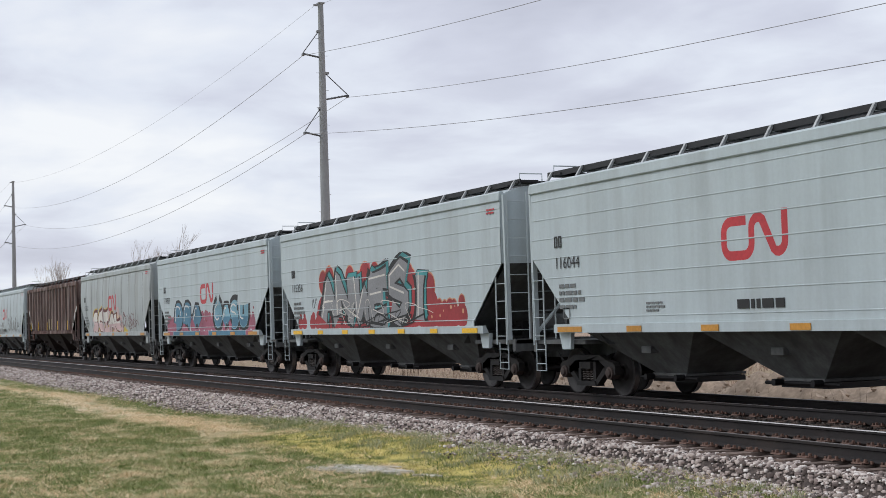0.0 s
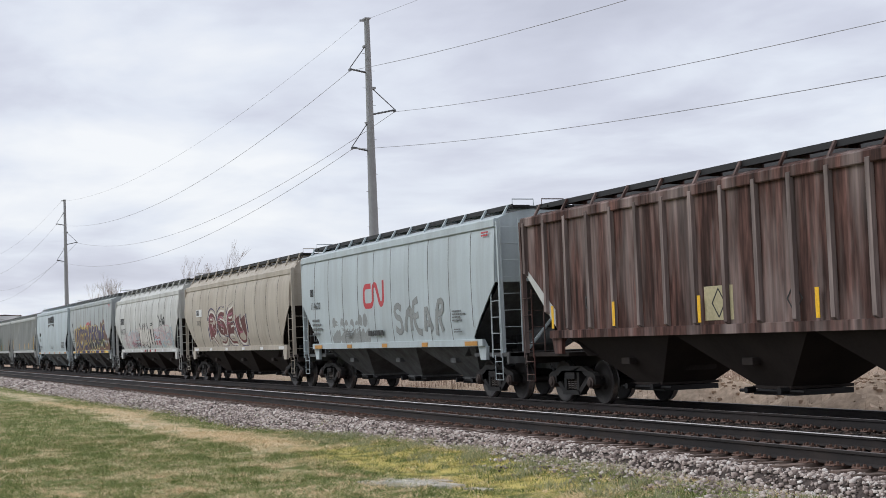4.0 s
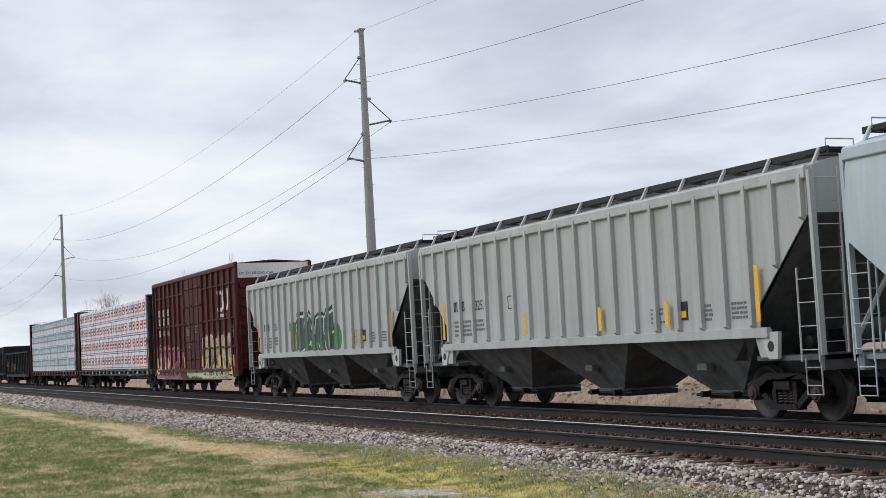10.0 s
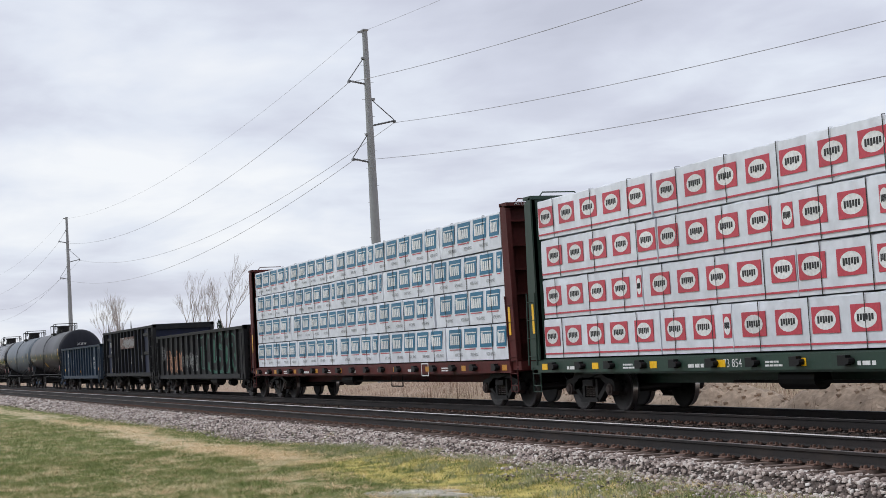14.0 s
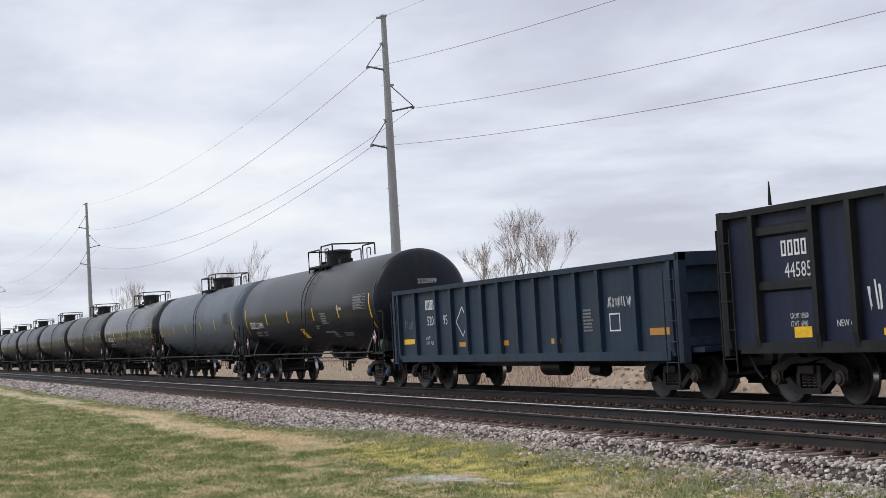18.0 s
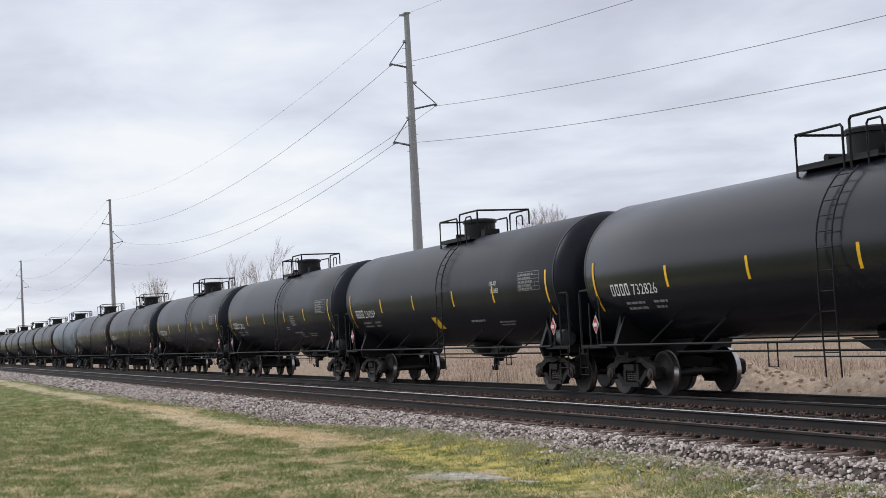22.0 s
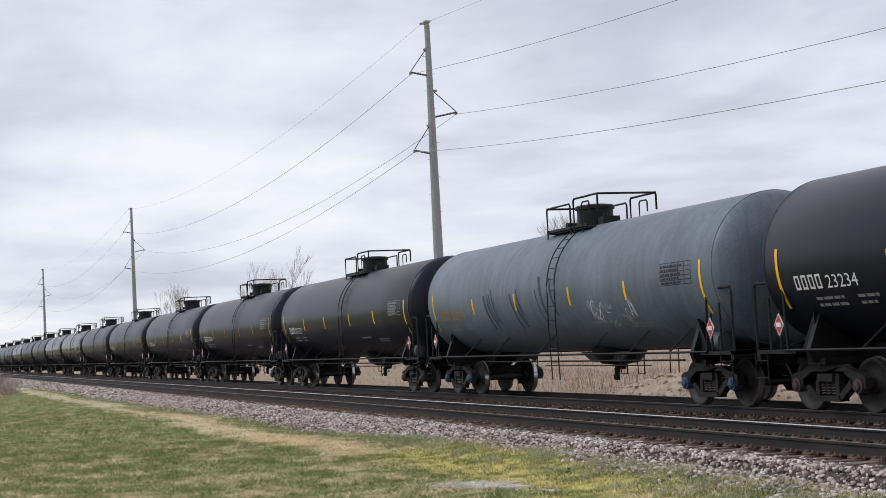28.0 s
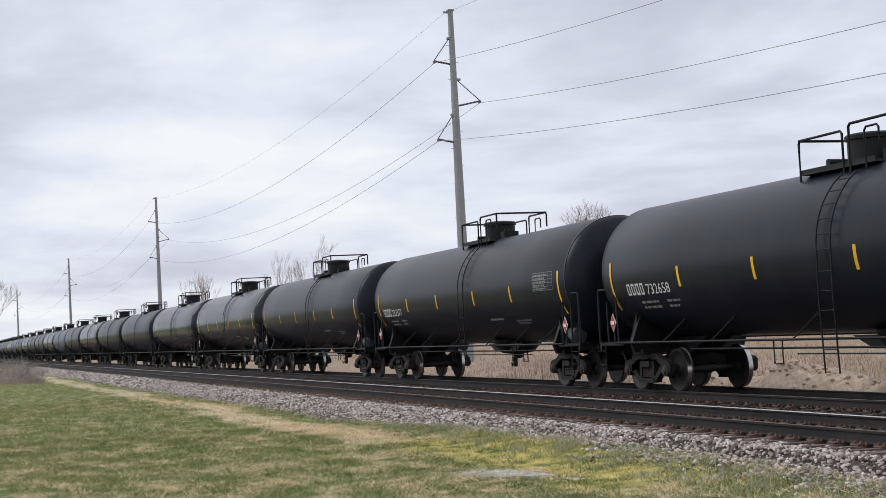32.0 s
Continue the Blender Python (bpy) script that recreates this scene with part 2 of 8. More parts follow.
M["dry_dark"] = material("brown_dead_stalks", (0.17, 0.115, 0.075), 0.9, grain=3, grain_amt=0.25, stain=0.4, stain_amt=0.3, bump=0.0)
M["rock"] = material("tan_rubble", (0.44, 0.335, 0.25), 0.9, grain=8, grain_amt=0.2, stain=1.5, stain_amt=0.25, bump=0.6, bump_scale=9)
M["slab"] = material("pale_concrete_slab", (0.50, 0.47, 0.42), 0.9, grain=14, grain_amt=0.35, stain=4.5, stain_amt=0.5, bump=0.5, bump_scale=14, spec=0.15, dirt=(0.20, 0.19, 0.10), dirt_amt=0.8)
M["brown_rib"] = material("bleached_brown_ribs", (0.24, 0.19, 0.175), 0.8, grain=6, grain_amt=0.3, stain=1.6, stain_amt=0.4, stretch=(3.2, 3.2, 0.22), dirt=(0.08, 0.05, 0.045), dirt_amt=0.8, streak=0.3, bump=0.1, bump_scale=8)


def text_mesh(body, height, mat, cache={}):
    key = (body, height, mat.name)
    if key not in cache:
        cu = bpy.data.curves.new("stencil", "FONT")
        cu.body, cu.size = body, height * 1.38
        cu.resolution_u = 2
        ob = bpy.data.objects.new("stencil", cu)
        scene.collection.objects.link(ob)
        dg = bpy.context.evaluated_depsgraph_get()
        me = bpy.data.meshes.new_from_object(ob.evaluated_get(dg))
        bpy.data.objects.remove(ob)
        me.materials.clear()
        me.materials.append(mat)
        cache[key] = me
    return cache[key]


# every lettering mesh is made here, while the scene is still small
LETTERS = {
    ("black_paint", 0.24): ["116044", "115356", "114933", "113362", "114600", "11448", "858008", "23252", "23513"],
    ("black_paint", 0.3): ["849271"], ("grey_small", 0.085): ["WE'RE HIRING!"], ("black_paint", 0.2): ["200274"], ("black_paint", 0.27): ["849271"], ("black_paint", 0.11): ["EXCESS HEIGHT CAR"],
    ("red", 0.07): ["CAUTION", "NO SIDE LADDER"],
    ("white_paint", 0.28): ["405", "669"], ("white_paint", 0.085): ["LD LMT 218300", "LT WT  67700"],
    ("white_paint", 0.15): ["73 854", "232899"], ("white_paint", 0.10): ["ATTENTION"], ("white_paint", 0.11): ["NEW 6"],
    ("white_paint", 0.26): ["44585", "5200", "95"], ("white_paint", 0.09): ["LD LMT 195600", "LT WT   67400", "LD LMT", "LT WT   74200"],
    ("white_paint", 0.235): ["232899", "732826", "230259", "712412", "712430", "232350", "23234", "732327", "732700", "732658", "233377"],
    ("amber_paint", 0.235): ["303421", "302770"], ("white_paint", 0.12): ["SR 13450", "FRA-AIP"]}
for (ink, size), words in LETTERS.items():
    for word in words:
        text_mesh(word, size, M[ink])


def island_material(name, stops, rough=0.85, bump=0.3, bump_scale=30.0, patch=None):
    """Joined small pieces: each piece takes its colour from stops by a random number; patch shades whole areas."""
    m = bpy.data.materials.new(name)
    m.use_nodes = True
    nt = m.node_tree
    add, lk = nt.nodes.new, nt.links.new
    p = nt.nodes["Principled BSDF"]
    p.inputs["Roughness"].default_value = rough
    p.inputs["Specular IOR Level"].default_value = 0.25
    geo = add("ShaderNodeNewGeometry")
    ramp = add("ShaderNodeValToRGB")
    el = ramp.color_ramp.elements
    el[0].position, el[0].color = stops[0][0], (*stops[0][1], 1)
    el[1].position, el[1].color = stops[-1][0], (*stops[-1][1], 1)
    for pos, c in stops[1:-1]:
        el.new(pos).color = (*c, 1)
    lk(geo.outputs["Random Per Island"], ramp.inputs[0])
    sock = ramp.outputs[0]
    if bump:
        tc = add("ShaderNodeTexCoord")
        n = add("ShaderNodeTexNoise")
        n.inputs["Scale"].default_value = bump_scale
        lk(tc.outputs["Object"], n.inputs["Vector"])
        b = add("ShaderNodeBump")
        b.inputs["Strength"].default_value = bump
        b.inputs["Distance"].default_value = 0.01
        lk(n.outputs["Fac"], b.inputs["Height"])
        lk(b.outputs[0], p.inputs["Normal"])
    lk(sock, p.inputs["Base Color"])
    return m


M["stones"] = island_material("ballast_stones", [(0.0, (0.058, 0.046, 0.042)), (0.3, (0.28, 0.222, 0.20)), (0.65, (0.50, 0.42, 0.38)), (0.88, (0.64, 0.57, 0.525)), (1.0, (0.76, 0.715, 0.67))])
M["stones_dark"] = island_material("grimy_ballast_stones", [(0.0, (0.018, 0.015, 0.014)), (0.6, (0.042, 0.035, 0.032)), (1.0, (0.11, 0.092, 0.082))])
M["blades"] = island_material("green_grass_blades", [(0.0, (0.085, 0.125, 0.032)), (0.5, (0.185, 0.235, 0.072)), (0.82, (0.34, 0.37, 0.135)), (1.0, (0.62, 0.56, 0.31))], bump=0)
M["blades_moss"] = island_material("yellow_green_moss_grass", [(0.0, (0.32, 0.285, 0.08)), (0.55, (0.68, 0.56, 0.21)), (1.0, (0.90, 0.78, 0.44))], bump=0)
M["blades_straw"] = island_material("straw_grass_blades", [(0.0, (0.46, 0.33, 0.18)), (0.5, (0.80, 0.61, 0.36)), (1.0, (0.95, 0.81, 0.57))], bump=0)
M["blades_weed"] = island_material("grey_green_weeds", [(0.0, (0.22, 0.24, 0.13)), (0.6, (0.40, 0.42, 0.24)), (1.0, (0.52, 0.46, 0.30))], bump=0)
M["blades_field"] = island_material("dead_field_grass", [(0.0, (0.25, 0.17, 0.125)), (0.45, (0.47, 0.35, 0.275)), (1.0, (0.70, 0.57, 0.47))], bump=0)


def ground_material():
    m = bpy.data.materials.new("lawn_and_field")
    m.use_nodes = True
    nt = m.node_tree
    add, lk = nt.nodes.new, nt.links.new
    p = nt.nodes["Principled BSDF"]
    p.inputs["Roughness"].default_value = 0.95
    p.inputs["Specular IOR Level"].default_value = 0.1
    tc = add("ShaderNodeTexCoord")
    sep = add("ShaderNodeSeparateXYZ")
    lk(tc.outputs["Object"], sep.inputs[0])

    def noisy(scale, detail=5, st=(1, 1, 1)):
        mp = add("ShaderNodeMapping")
        mp.inputs["Scale"].default_value = st
        lk(tc.outputs["Object"], mp.inputs[0])
        n = add("ShaderNodeTexNoise")
        n.inputs["Scale"].default_value = scale
        n.inputs["Detail"].default_value = detail
        lk(mp.outputs[0], n.inputs["Vector"])
        return n.outputs["Fac"]

    def rng(sock, lo, hi, a=0.0, b=1.0):
        r = add("ShaderNodeMapRange")
        r.interpolation_type = "SMOOTHSTEP"
        r.inputs["From Min"].default_value, r.inputs["From Max"].default_value = lo, hi
        r.inputs["To Min"].default_value, r.inputs["To Max"].default_value = a, b
        lk(sock, r.inputs["Value"])
        return r.outputs[0]

    def op(kind, a, b):
        n = add("ShaderNodeMath")
        n.operation = kind
        for k, x in enumerate((a, b)):
            if isinstance(x, (int, float)):
                n.inputs[k].default_value = x
            else:
                lk(x, n.inputs[k])
        return n.outputs[0]

    def blend(fac, a, b):
        n = add("ShaderNodeMix")
        n.data_type = "RGBA"
        for key, x in (("A", a), ("B", b)):
            if isinstance(x, tuple):
                n.inputs[key].default_value = (*x, 1)
            else:
                lk(x, n.inputs[key])
        lk(fac, n.inputs["Factor"])
        return n.outputs["Result"]
    fine, mid, big = noisy(34), noisy(2.6), noisy(0.35)
    green = blend(rng(fine, 0.35, 0.65), (0.085, 0.115, 0.034), (0.22, 0.25, 0.085))
    green = blend(rng(mid, 0.48, 0.68, 0, 0.8), green, (0.56, 0.48, 0.29))
    straw = blend(rng(fine, 0.3, 0.7), (0.50, 0.40, 0.26), (0.80, 0.69, 0.48))
    moss = blend(rng(mid, 0.35, 0.65), (0.32, 0.29, 0.08), (0.66, 0.55, 0.19))
    # dead strip along the foot of the ballast
    wob = op("MULTIPLY", op("SUBTRACT", noisy(0.4), 0.5), 2.2)
    yy = op("ADD", sep.outputs["Y"], wob)
    strip = op("MULTIPLY", op("MULTIPLY", rng(yy, 6.9, 7.3), rng(yy, 8.7, 8.2)), rng(sep.outputs["X"], -25, -28))
    strip = op("MULTIPLY", strip, rng(mid, 0.3, 0.5))
    col = blend(strip, green, straw)
    # yellow-green mossy ground in one stretch
    xm = op("MULTIPLY", rng(sep.outputs["X"], -27.5, -25), rng(sep.outputs["X"], -15.5, -18))
    ym = op("MULTIPLY", rng(yy, 7.4, 7.9), rng(mid, 0.3, 0.55))
    col = blend(op("MULTIPLY", xm, ym), col, moss)
    # field beyond the tracks
    field = blend(rng(noisy(9), 0.35, 0.65), (0.30, 0.205, 0.15), (0.52, 0.40, 0.31))
    field = blend(rng(noisy(0.12), 0.45, 0.6, 0, 0.6), field, (0.33, 0.27, 0.17))
    col = blend(rng(sep.outputs["Y"], 14, 14.5), col, field)
    lk(col, p.inputs["Base Color"])
    b = add("ShaderNodeBump")
    b.inputs["Strength"].default_value = 0.8
    b.inputs["Distance"].default_value = 0.05
    lk(fine, b.inputs["Height"])
    lk(b.outputs[0], p.inputs["Normal"])
    return m


M["ground"] = ground_material()
# bed coloured darker than the loose stones, as shade in their gaps
M["bed"] = material("ballast_bed", (0.075, 0.058, 0.051), 0.95, grain=22, grain_amt=0.5, stain=1.2, stain_amt=0.25, bump=0.9, bump_scale=22)


# ---- mesh helpers ----
class Geo:
    """Vertices and faces of one mesh."""

    def __init__(self):
        self.v, self.f = [], []

    def put(self, verts, faces):
        n = len(self.v)
        self.v += [tuple(a) for a in verts]
        self.f += [tuple(i + n for i in q) for q in faces]
        return self

    def box(self, x0, x1, y0, y1, z0, z1):
        v = [(x, y, z) for x in (x0, x1) for y in (y0, y1) for z in (z0, z1)]
        return self.put(v, [(0, 1, 3, 2), (4, 6, 7, 5), (0, 4, 5, 1), (2, 3, 7, 6), (0, 2, 6, 4), (1, 5, 7, 3)])

    def prism(self, poly, y0, y1):
        """poly: (x, z) corners, pushed from y0 to y1."""
        n = len(poly)
        v = [(x, y0, z) for x, z in poly] + [(x, y1, z) for x, z in poly]
        f = [tuple(range(n)), tuple(range(2 * n - 1, n - 1, -1))]
        f += [(i, i + n, (i + 1) % n + n, (i + 1) % n) for i in range(n)]
        return self.put(v, f)

    def slab(self, poly, x0, x1):
        """poly: (y, z) corners, pushed from x0 to x1."""
        n = len(poly)
        v = [(x0, y, z) for y, z in poly] + [(x1, y, z) for y, z in poly]
        f = [tuple(range(n)), tuple(range(2 * n - 1, n - 1, -1))]
        f += [(i, i + n, (i + 1) % n + n, (i + 1) % n) for i in range(n)]
        return self.put(v, f)

    def tube(self, pts, r, n=8, closed=False, r1=None):
        pts = [Vector(p) for p in pts]
        rings = []
        for i, p in enumerate(pts):
            a = pts[max(i - 1, 0)]
            b = pts[min(i + 1, len(pts) - 1)]
            d = (b - a).normalized()
            u = d.cross(Vector((0, 0, 1)))
            if u.length < 0.05:
                u = d.cross(Vector((0, 1, 0)))
            u.normalize()
            w = u.cross(d)
            rr = r if r1 is None else r + (r1 - r) * i / max(1, len(pts) - 1)
            rings.append([p + rr * (math.cos(2 * math.pi * k / n) * u + math.sin(2 * math.pi * k / n) * w) for k in range(n)])
        v = [q for ring in rings for q in ring]
        f = []
        for i in range(len(rings) - 1):
            f += [(i * n + k, i * n + (k + 1) % n, (i + 1) * n + (k + 1) % n, (i + 1) * n + k) for k in range(n)]
        f += [tuple(range(n - 1, -1, -1)), tuple(range((len(rings) - 1) * n, len(rings) * n))]
        return self.put(v, f)

    def lathe_y(self, prof, n=32, c=(0, 0, 0)):
        """prof: (y, radius) round an axis along y through c."""
        v = [(c[0] + r * math.cos(2 * math.pi * k / n), c[1] + y, c[2] + r * math.sin(2 * math.pi * k / n)) for y, r in prof for k in range(n)]
        f = [(i * n + k, (i + 1) * n + k, (i + 1) * n + (k + 1) % n, i * n + (k + 1) % n) for i in range(len(prof) - 1) for k in range(n)]
        f += [tuple(range(n)), tuple(range(len(prof) * n - 1, (len(prof) - 1) * n - 1, -1))]
        return self.put(v, f)

    def lathe_z(self, prof, n=24, c=(0, 0, 0)):
        v = [(c[0] + r * math.cos(2 * math.pi * k / n), c[1] + r * math.sin(2 * math.pi * k / n), c[2] + z) for z, r in prof for k in range(n)]
        f = [(i * n + k, i * n + (k + 1) % n, (i + 1) * n + (k + 1) % n, (i + 1) * n + k) for i in range(len(prof) - 1) for k in range(n)]
        f += [tuple(range(n - 1, -1, -1)), tuple(range((len(prof) - 1) * n, len(prof) * n))]
        return self.put(v, f)

    def lathe_x(self, prof, n=40, c=(0, 0, 0)):
        v = [(c[0] + x, c[1] + r * math.cos(2 * math.pi * k / n), c[2] + r * math.sin(2 * math.pi * k / n)) for x, r in prof for k in range(n)]
        f = [(i * n + k, i * n + (k + 1) % n, (i + 1) * n + (k + 1) % n, (i + 1) * n + k) for i in range(len(prof) - 1) for k in range(n)]
        f += [tuple(range(n - 1, -1, -1)), tuple(range((len(prof) - 1) * n, len(prof) * n))]
        return self.put(v, f)

    def sheet(self, rows):
        """A grid of points, rows of equal length."""
        n = len(rows[0])
        f = [(i * n + k, i * n + k + 1, (i + 1) * n + k + 1, (i + 1) * n + k) for i in range(len(rows) - 1) for k in range(n - 1)]
        return self.put([p for r in rows for p in r], f)

    def frustum(self, x0, x1, y0, y1, z0, a0, a1, b0, b1, z1):
        v = [(x0, y0, z0), (x1, y0, z0), (x1, y1, z0), (x0, y1, z0), (a0, b0, z1), (a1, b0, z1), (a1, b1, z1), (a0, b1, z1)]
        return self.put(v, [(0, 1, 2, 3), (7, 6, 5, 4), (0, 4, 5, 1), (1, 5, 6, 2), (2, 6, 7, 3), (3, 7, 4, 0)])

    def mesh(self, name, mat, smooth=0.0):
        me = bpy.data.meshes.new(name)
        me.from_pydata(self.v, [], self.f)
        me.validate()
        bm = bmesh.new()
        bm.from_mesh(me)
        bmesh.ops.recalc_face_normals(bm, faces=bm.faces)
        bm.to_mesh(me)
        bm.free()
        if mat is not None:
            me.materials.append(mat)
        if smooth:
            me.polygons.foreach_set("use_smooth", [True] * len(me.polygons))
            me.set_sharp_from_angle(angle=radians(smooth))
        return me


def part(name, geo, mat, parent, label="", smooth=0.0, at=None):
    me = geo if isinstance(geo, bpy.types.Mesh) else geo.mesh(name, mat, smooth)
    ob = new(name, me)
    ob.parent = parent
    if at is not None:
        ob.location = at
    if label:
        tagged(ob, label)
    return ob


def setting(name, geo, mat, label, category, smooth=0.0, kind="structure"):
    me = geo if isinstance(geo, bpy.types.Mesh) else geo.mesh(name, mat, smooth)
    return tagged(new(name, me), label, category, kind=kind)


# ---- ground, tracks ----
YT, YN = 15.757, 12.03          # centre lines of the train's track and of the near track
HALF_GAUGE = 0.753


def verge(x):
    """y of the foot of the ballast slope at x."""
    s = -x
    return float(np.interp(s, [0, 15, 20, 24, 34, 50, 90, 200, 700], [10.2, 10.28, 10.25, 10.15, 9.85, 9.6, 9.3, 8.9, 8.7]))


def ground_z(x, y):
    z = -0.47 + 0.10 * noise.noise((x * 0.12, y * 0.12, 3.7)) + 0.04 * noise.noise((x * 0.5, y * 0.5, 1.2)) + (0.03 * noise.noise((x * 1.4, y * 1.4, 6.2)) if y < 10 else 0.0)
    if y > 8:
        z -= 0.10 * min(1, (y - 8) / 2)
        if y < 11:                        # the grass climbs the foot of the ballast nearby
            z += 0.17 * min(1, max(0, (x + 32) / 8)) * min(1, max(0, (y - 8.3) / 1.2))
    if y > 18.5:                          # the field: a shallow ditch, then slightly higher
        z += -0.35 * math.exp(-((y - 20.5) / 1.5) ** 2) + 0.35 * min(1, max(0, (y - 22) / 5)) + 0.25 * noise.noise((x * 0.08, y * 0.1, 9.1))
    far = max(0.0, min(1.0, (-x - 78) / 40))
    if y < 7:
        z += far * 0.5 * min(1, (7 - y) / 6)
    return z


def build_ground():
    xs = [-4000, -2500, -1500, -900, -600, -450, -350, -280, -230] + [-200 + 4 * i for i in range(30)] + [-80 + 0.8 * i for i in range(101)] + [8, 20, 50, 120, 300, 1000, 4000]
    ys = [-4000, -1000, -300, -100, -40, -15, -6] + [-3 + 0.6 * i for i in range(24)] + [11.6, 13, 15, 17, 18.3, 19, 20, 21, 22, 23.5, 25, 28, 32, 38, 46, 60, 80, 110, 160, 240, 400, 800, 1800, 4000]
    g = Geo().sheet([[(x, y, ground_z(x, y) if abs(x) < 300 and -60 < y < 120 else -0.3) for y in ys] for x in xs])
    return setting("ground", g, M["ground"], "early-spring lawn with dead straw strips and dry field beyond the tracks", "ground", 60)


build_ground()


def build_bed():
    xs = [-700, -500, -350, -250, -180, -140] + [-110 + 1.0 * i for i in range(111)] + [10, 30, 60, 130]
    rows = []
    for x in xs:
        v = verge(x)
        j = 0.03 * noise.noise((x * 0.7, 0, 0))
        rows.append([(x, v - 0.5, -0.66), (x, v + 0.05, -0.53 + j), (x, 10.5, -0.275 + j), (x, 10.8, -0.25), (x, 13.3, -0.235), (x, 13.9, -0.25 + j), (x, 14.4, -0.225), (x, 17.1, -0.225), (x, 17.5, -0.25), (x, 19.0 + j, -0.75)])
    return setting("ballast_bed", Geo().sheet(rows), M["bed"], "crushed stone ballast bed under two railway tracks, coloured dark as shade between stones", "ballast", 60)


build_bed()


def rail_geo(y, x0, x1):
    prof = [(-0.07, -0.172), (0.07, -0.172), (0.07, -0.160), (0.012, -0.135), (0.009, -0.045), (0.036, -0.034), (0.037, -0.006), (0.033, -0.002),
            (-0.033, -0.002), (-0.037, -0.006), (-0.036, -0.034), (-0.009, -0.045), (-0.012, -0.135), (-0.07, -0.160)]
    return Geo().slab([(y + a, b) for a, b in prof], x0, x1)


def build_track(name, yc, label, top):
    bed = tagged(new(name), label, "railway track", kind="structure")
    for sgn in (-1, 1):
        y = yc + sgn * HALF_GAUGE
        r = part("rail", rail_geo(y, -700, 130), M["rail_side"], bed)
        worn = Geo().box(-700, 130, y - 0.022, y + 0.022, -0.003, 0.0005)
        g = -sgn                                  # the gauge side is worn down over its corner
        worn.slab([(y + g * 0.022, 0.0), (y + g * 0.034, -0.0015), (y + g * 0.0385, -0.007), (y + g * 0.022, -0.007)], -700, 130)
        part("running_surface", worn, top if sgn > 0 else M["rail_top_dull"], r, "rail head worn bright by wheels")
    return bed


track_near = build_track("track_near", YN, "empty near railway track with rusty rails on wooden ties", M["rail_top"])
track_far = build_track("track_far", YT, "far railway track that carries the freight train", M["rail_top_dull"])


def tie_mesh(seed):
    rng = random.Random(seed)
    hw, hl = 0.115, 1.3
    pts = [(-hw, -0.16), (-hw + 0.012, -0.002 + rng.uniform(-.01, .0)), (hw - 0.012, rng.uniform(-.01, .0)), (hw, -0.16)]
    g = Geo()
    rows = []
    for y in (-hl, -hl + 0.02, -0.6, 0.0, 0.6, hl - 0.02, hl):
        k = 0.985 if abs(y) == hl else 1.0
        rows.append([(x * k + rng.uniform(-.004, .004), y, z + rng.uniform(-.004, .004)) for x, z in pts])
    g.sheet(rows)
    g.put(rows[0], [(0, 1, 2, 3)])
    g.put(rows[-1], [(3, 2, 1, 0)])
    return g.mesh("tie", M["tie"])


def build_ties():
    rng = random.Random(5)
    meshes = [tie_mesh(i) for i in range(6)]
    plate = Geo()
    for sgn in (-1, 1):
        y = sgn * HALF_GAUGE
        plate.frustum(-0.09, 0.09, y - 0.18, y + 0.18, 0.0, -0.088, 0.088, y - 0.175, y + 0.175, 0.016)
        for dx, dy in ((-0.06, -0.10), (0.06, -0.10), (-0.05, 0.10), (0.06, 0.10), (0.0, -0.155), (0.02, 0.155)):
            plate.frustum(dx - 0.014, dx + 0.014, y + dy - 0.02, y + dy + 0.02, 0.012, dx - 0.011, dx + 0.011, y + dy - 0.015, y + dy + 0.015, 0.05)
        for dx in (-0.15, 0.15):             # rail anchors against the tie
            plate.box(dx - 0.015, dx + 0.015, y - 0.085, y + 0.085, 0.004, 0.025)
            plate.box(dx - 0.015, dx + 0.015, y - 0.10, y - 0.078, 0.0, 0.035)
    pm = plate.mesh("tie_plate", M["plate"])
    rest = Geo()
    for bed, yc, near0, near1 in ((track_near, YN, -64, -9), (track_far, YT, -40, -14)):
        x = -330.0
        k = 0
        while x < 60:
            x += 0.50 + rng.uniform(-0.03, 0.03)
            k += 1
            yo, rz = yc + rng.uniform(-0.05, 0.05), rng.uniform(-0.02, 0.02)
            if near0 < x < near1:
                tie = part("tie", meshes[k % 6], None, bed)
                tie.location, tie.rotation_euler = (x, yo, -0.185), (0, 0, rz)
                pl = part("tie_plate", pm, None, tie)
                pl.location = (0, yc - yo, 0.003)
            else:
                me = meshes[k % 6]
                rest.put([(x + w.co.x, yo + w.co.y, w.co.z - 0.185) for w in me.vertices], [tuple(p.vertices) for p in me.polygons])
    tagged(part("distant_ties", rest, M["tie"], track_near), kind="stuff")


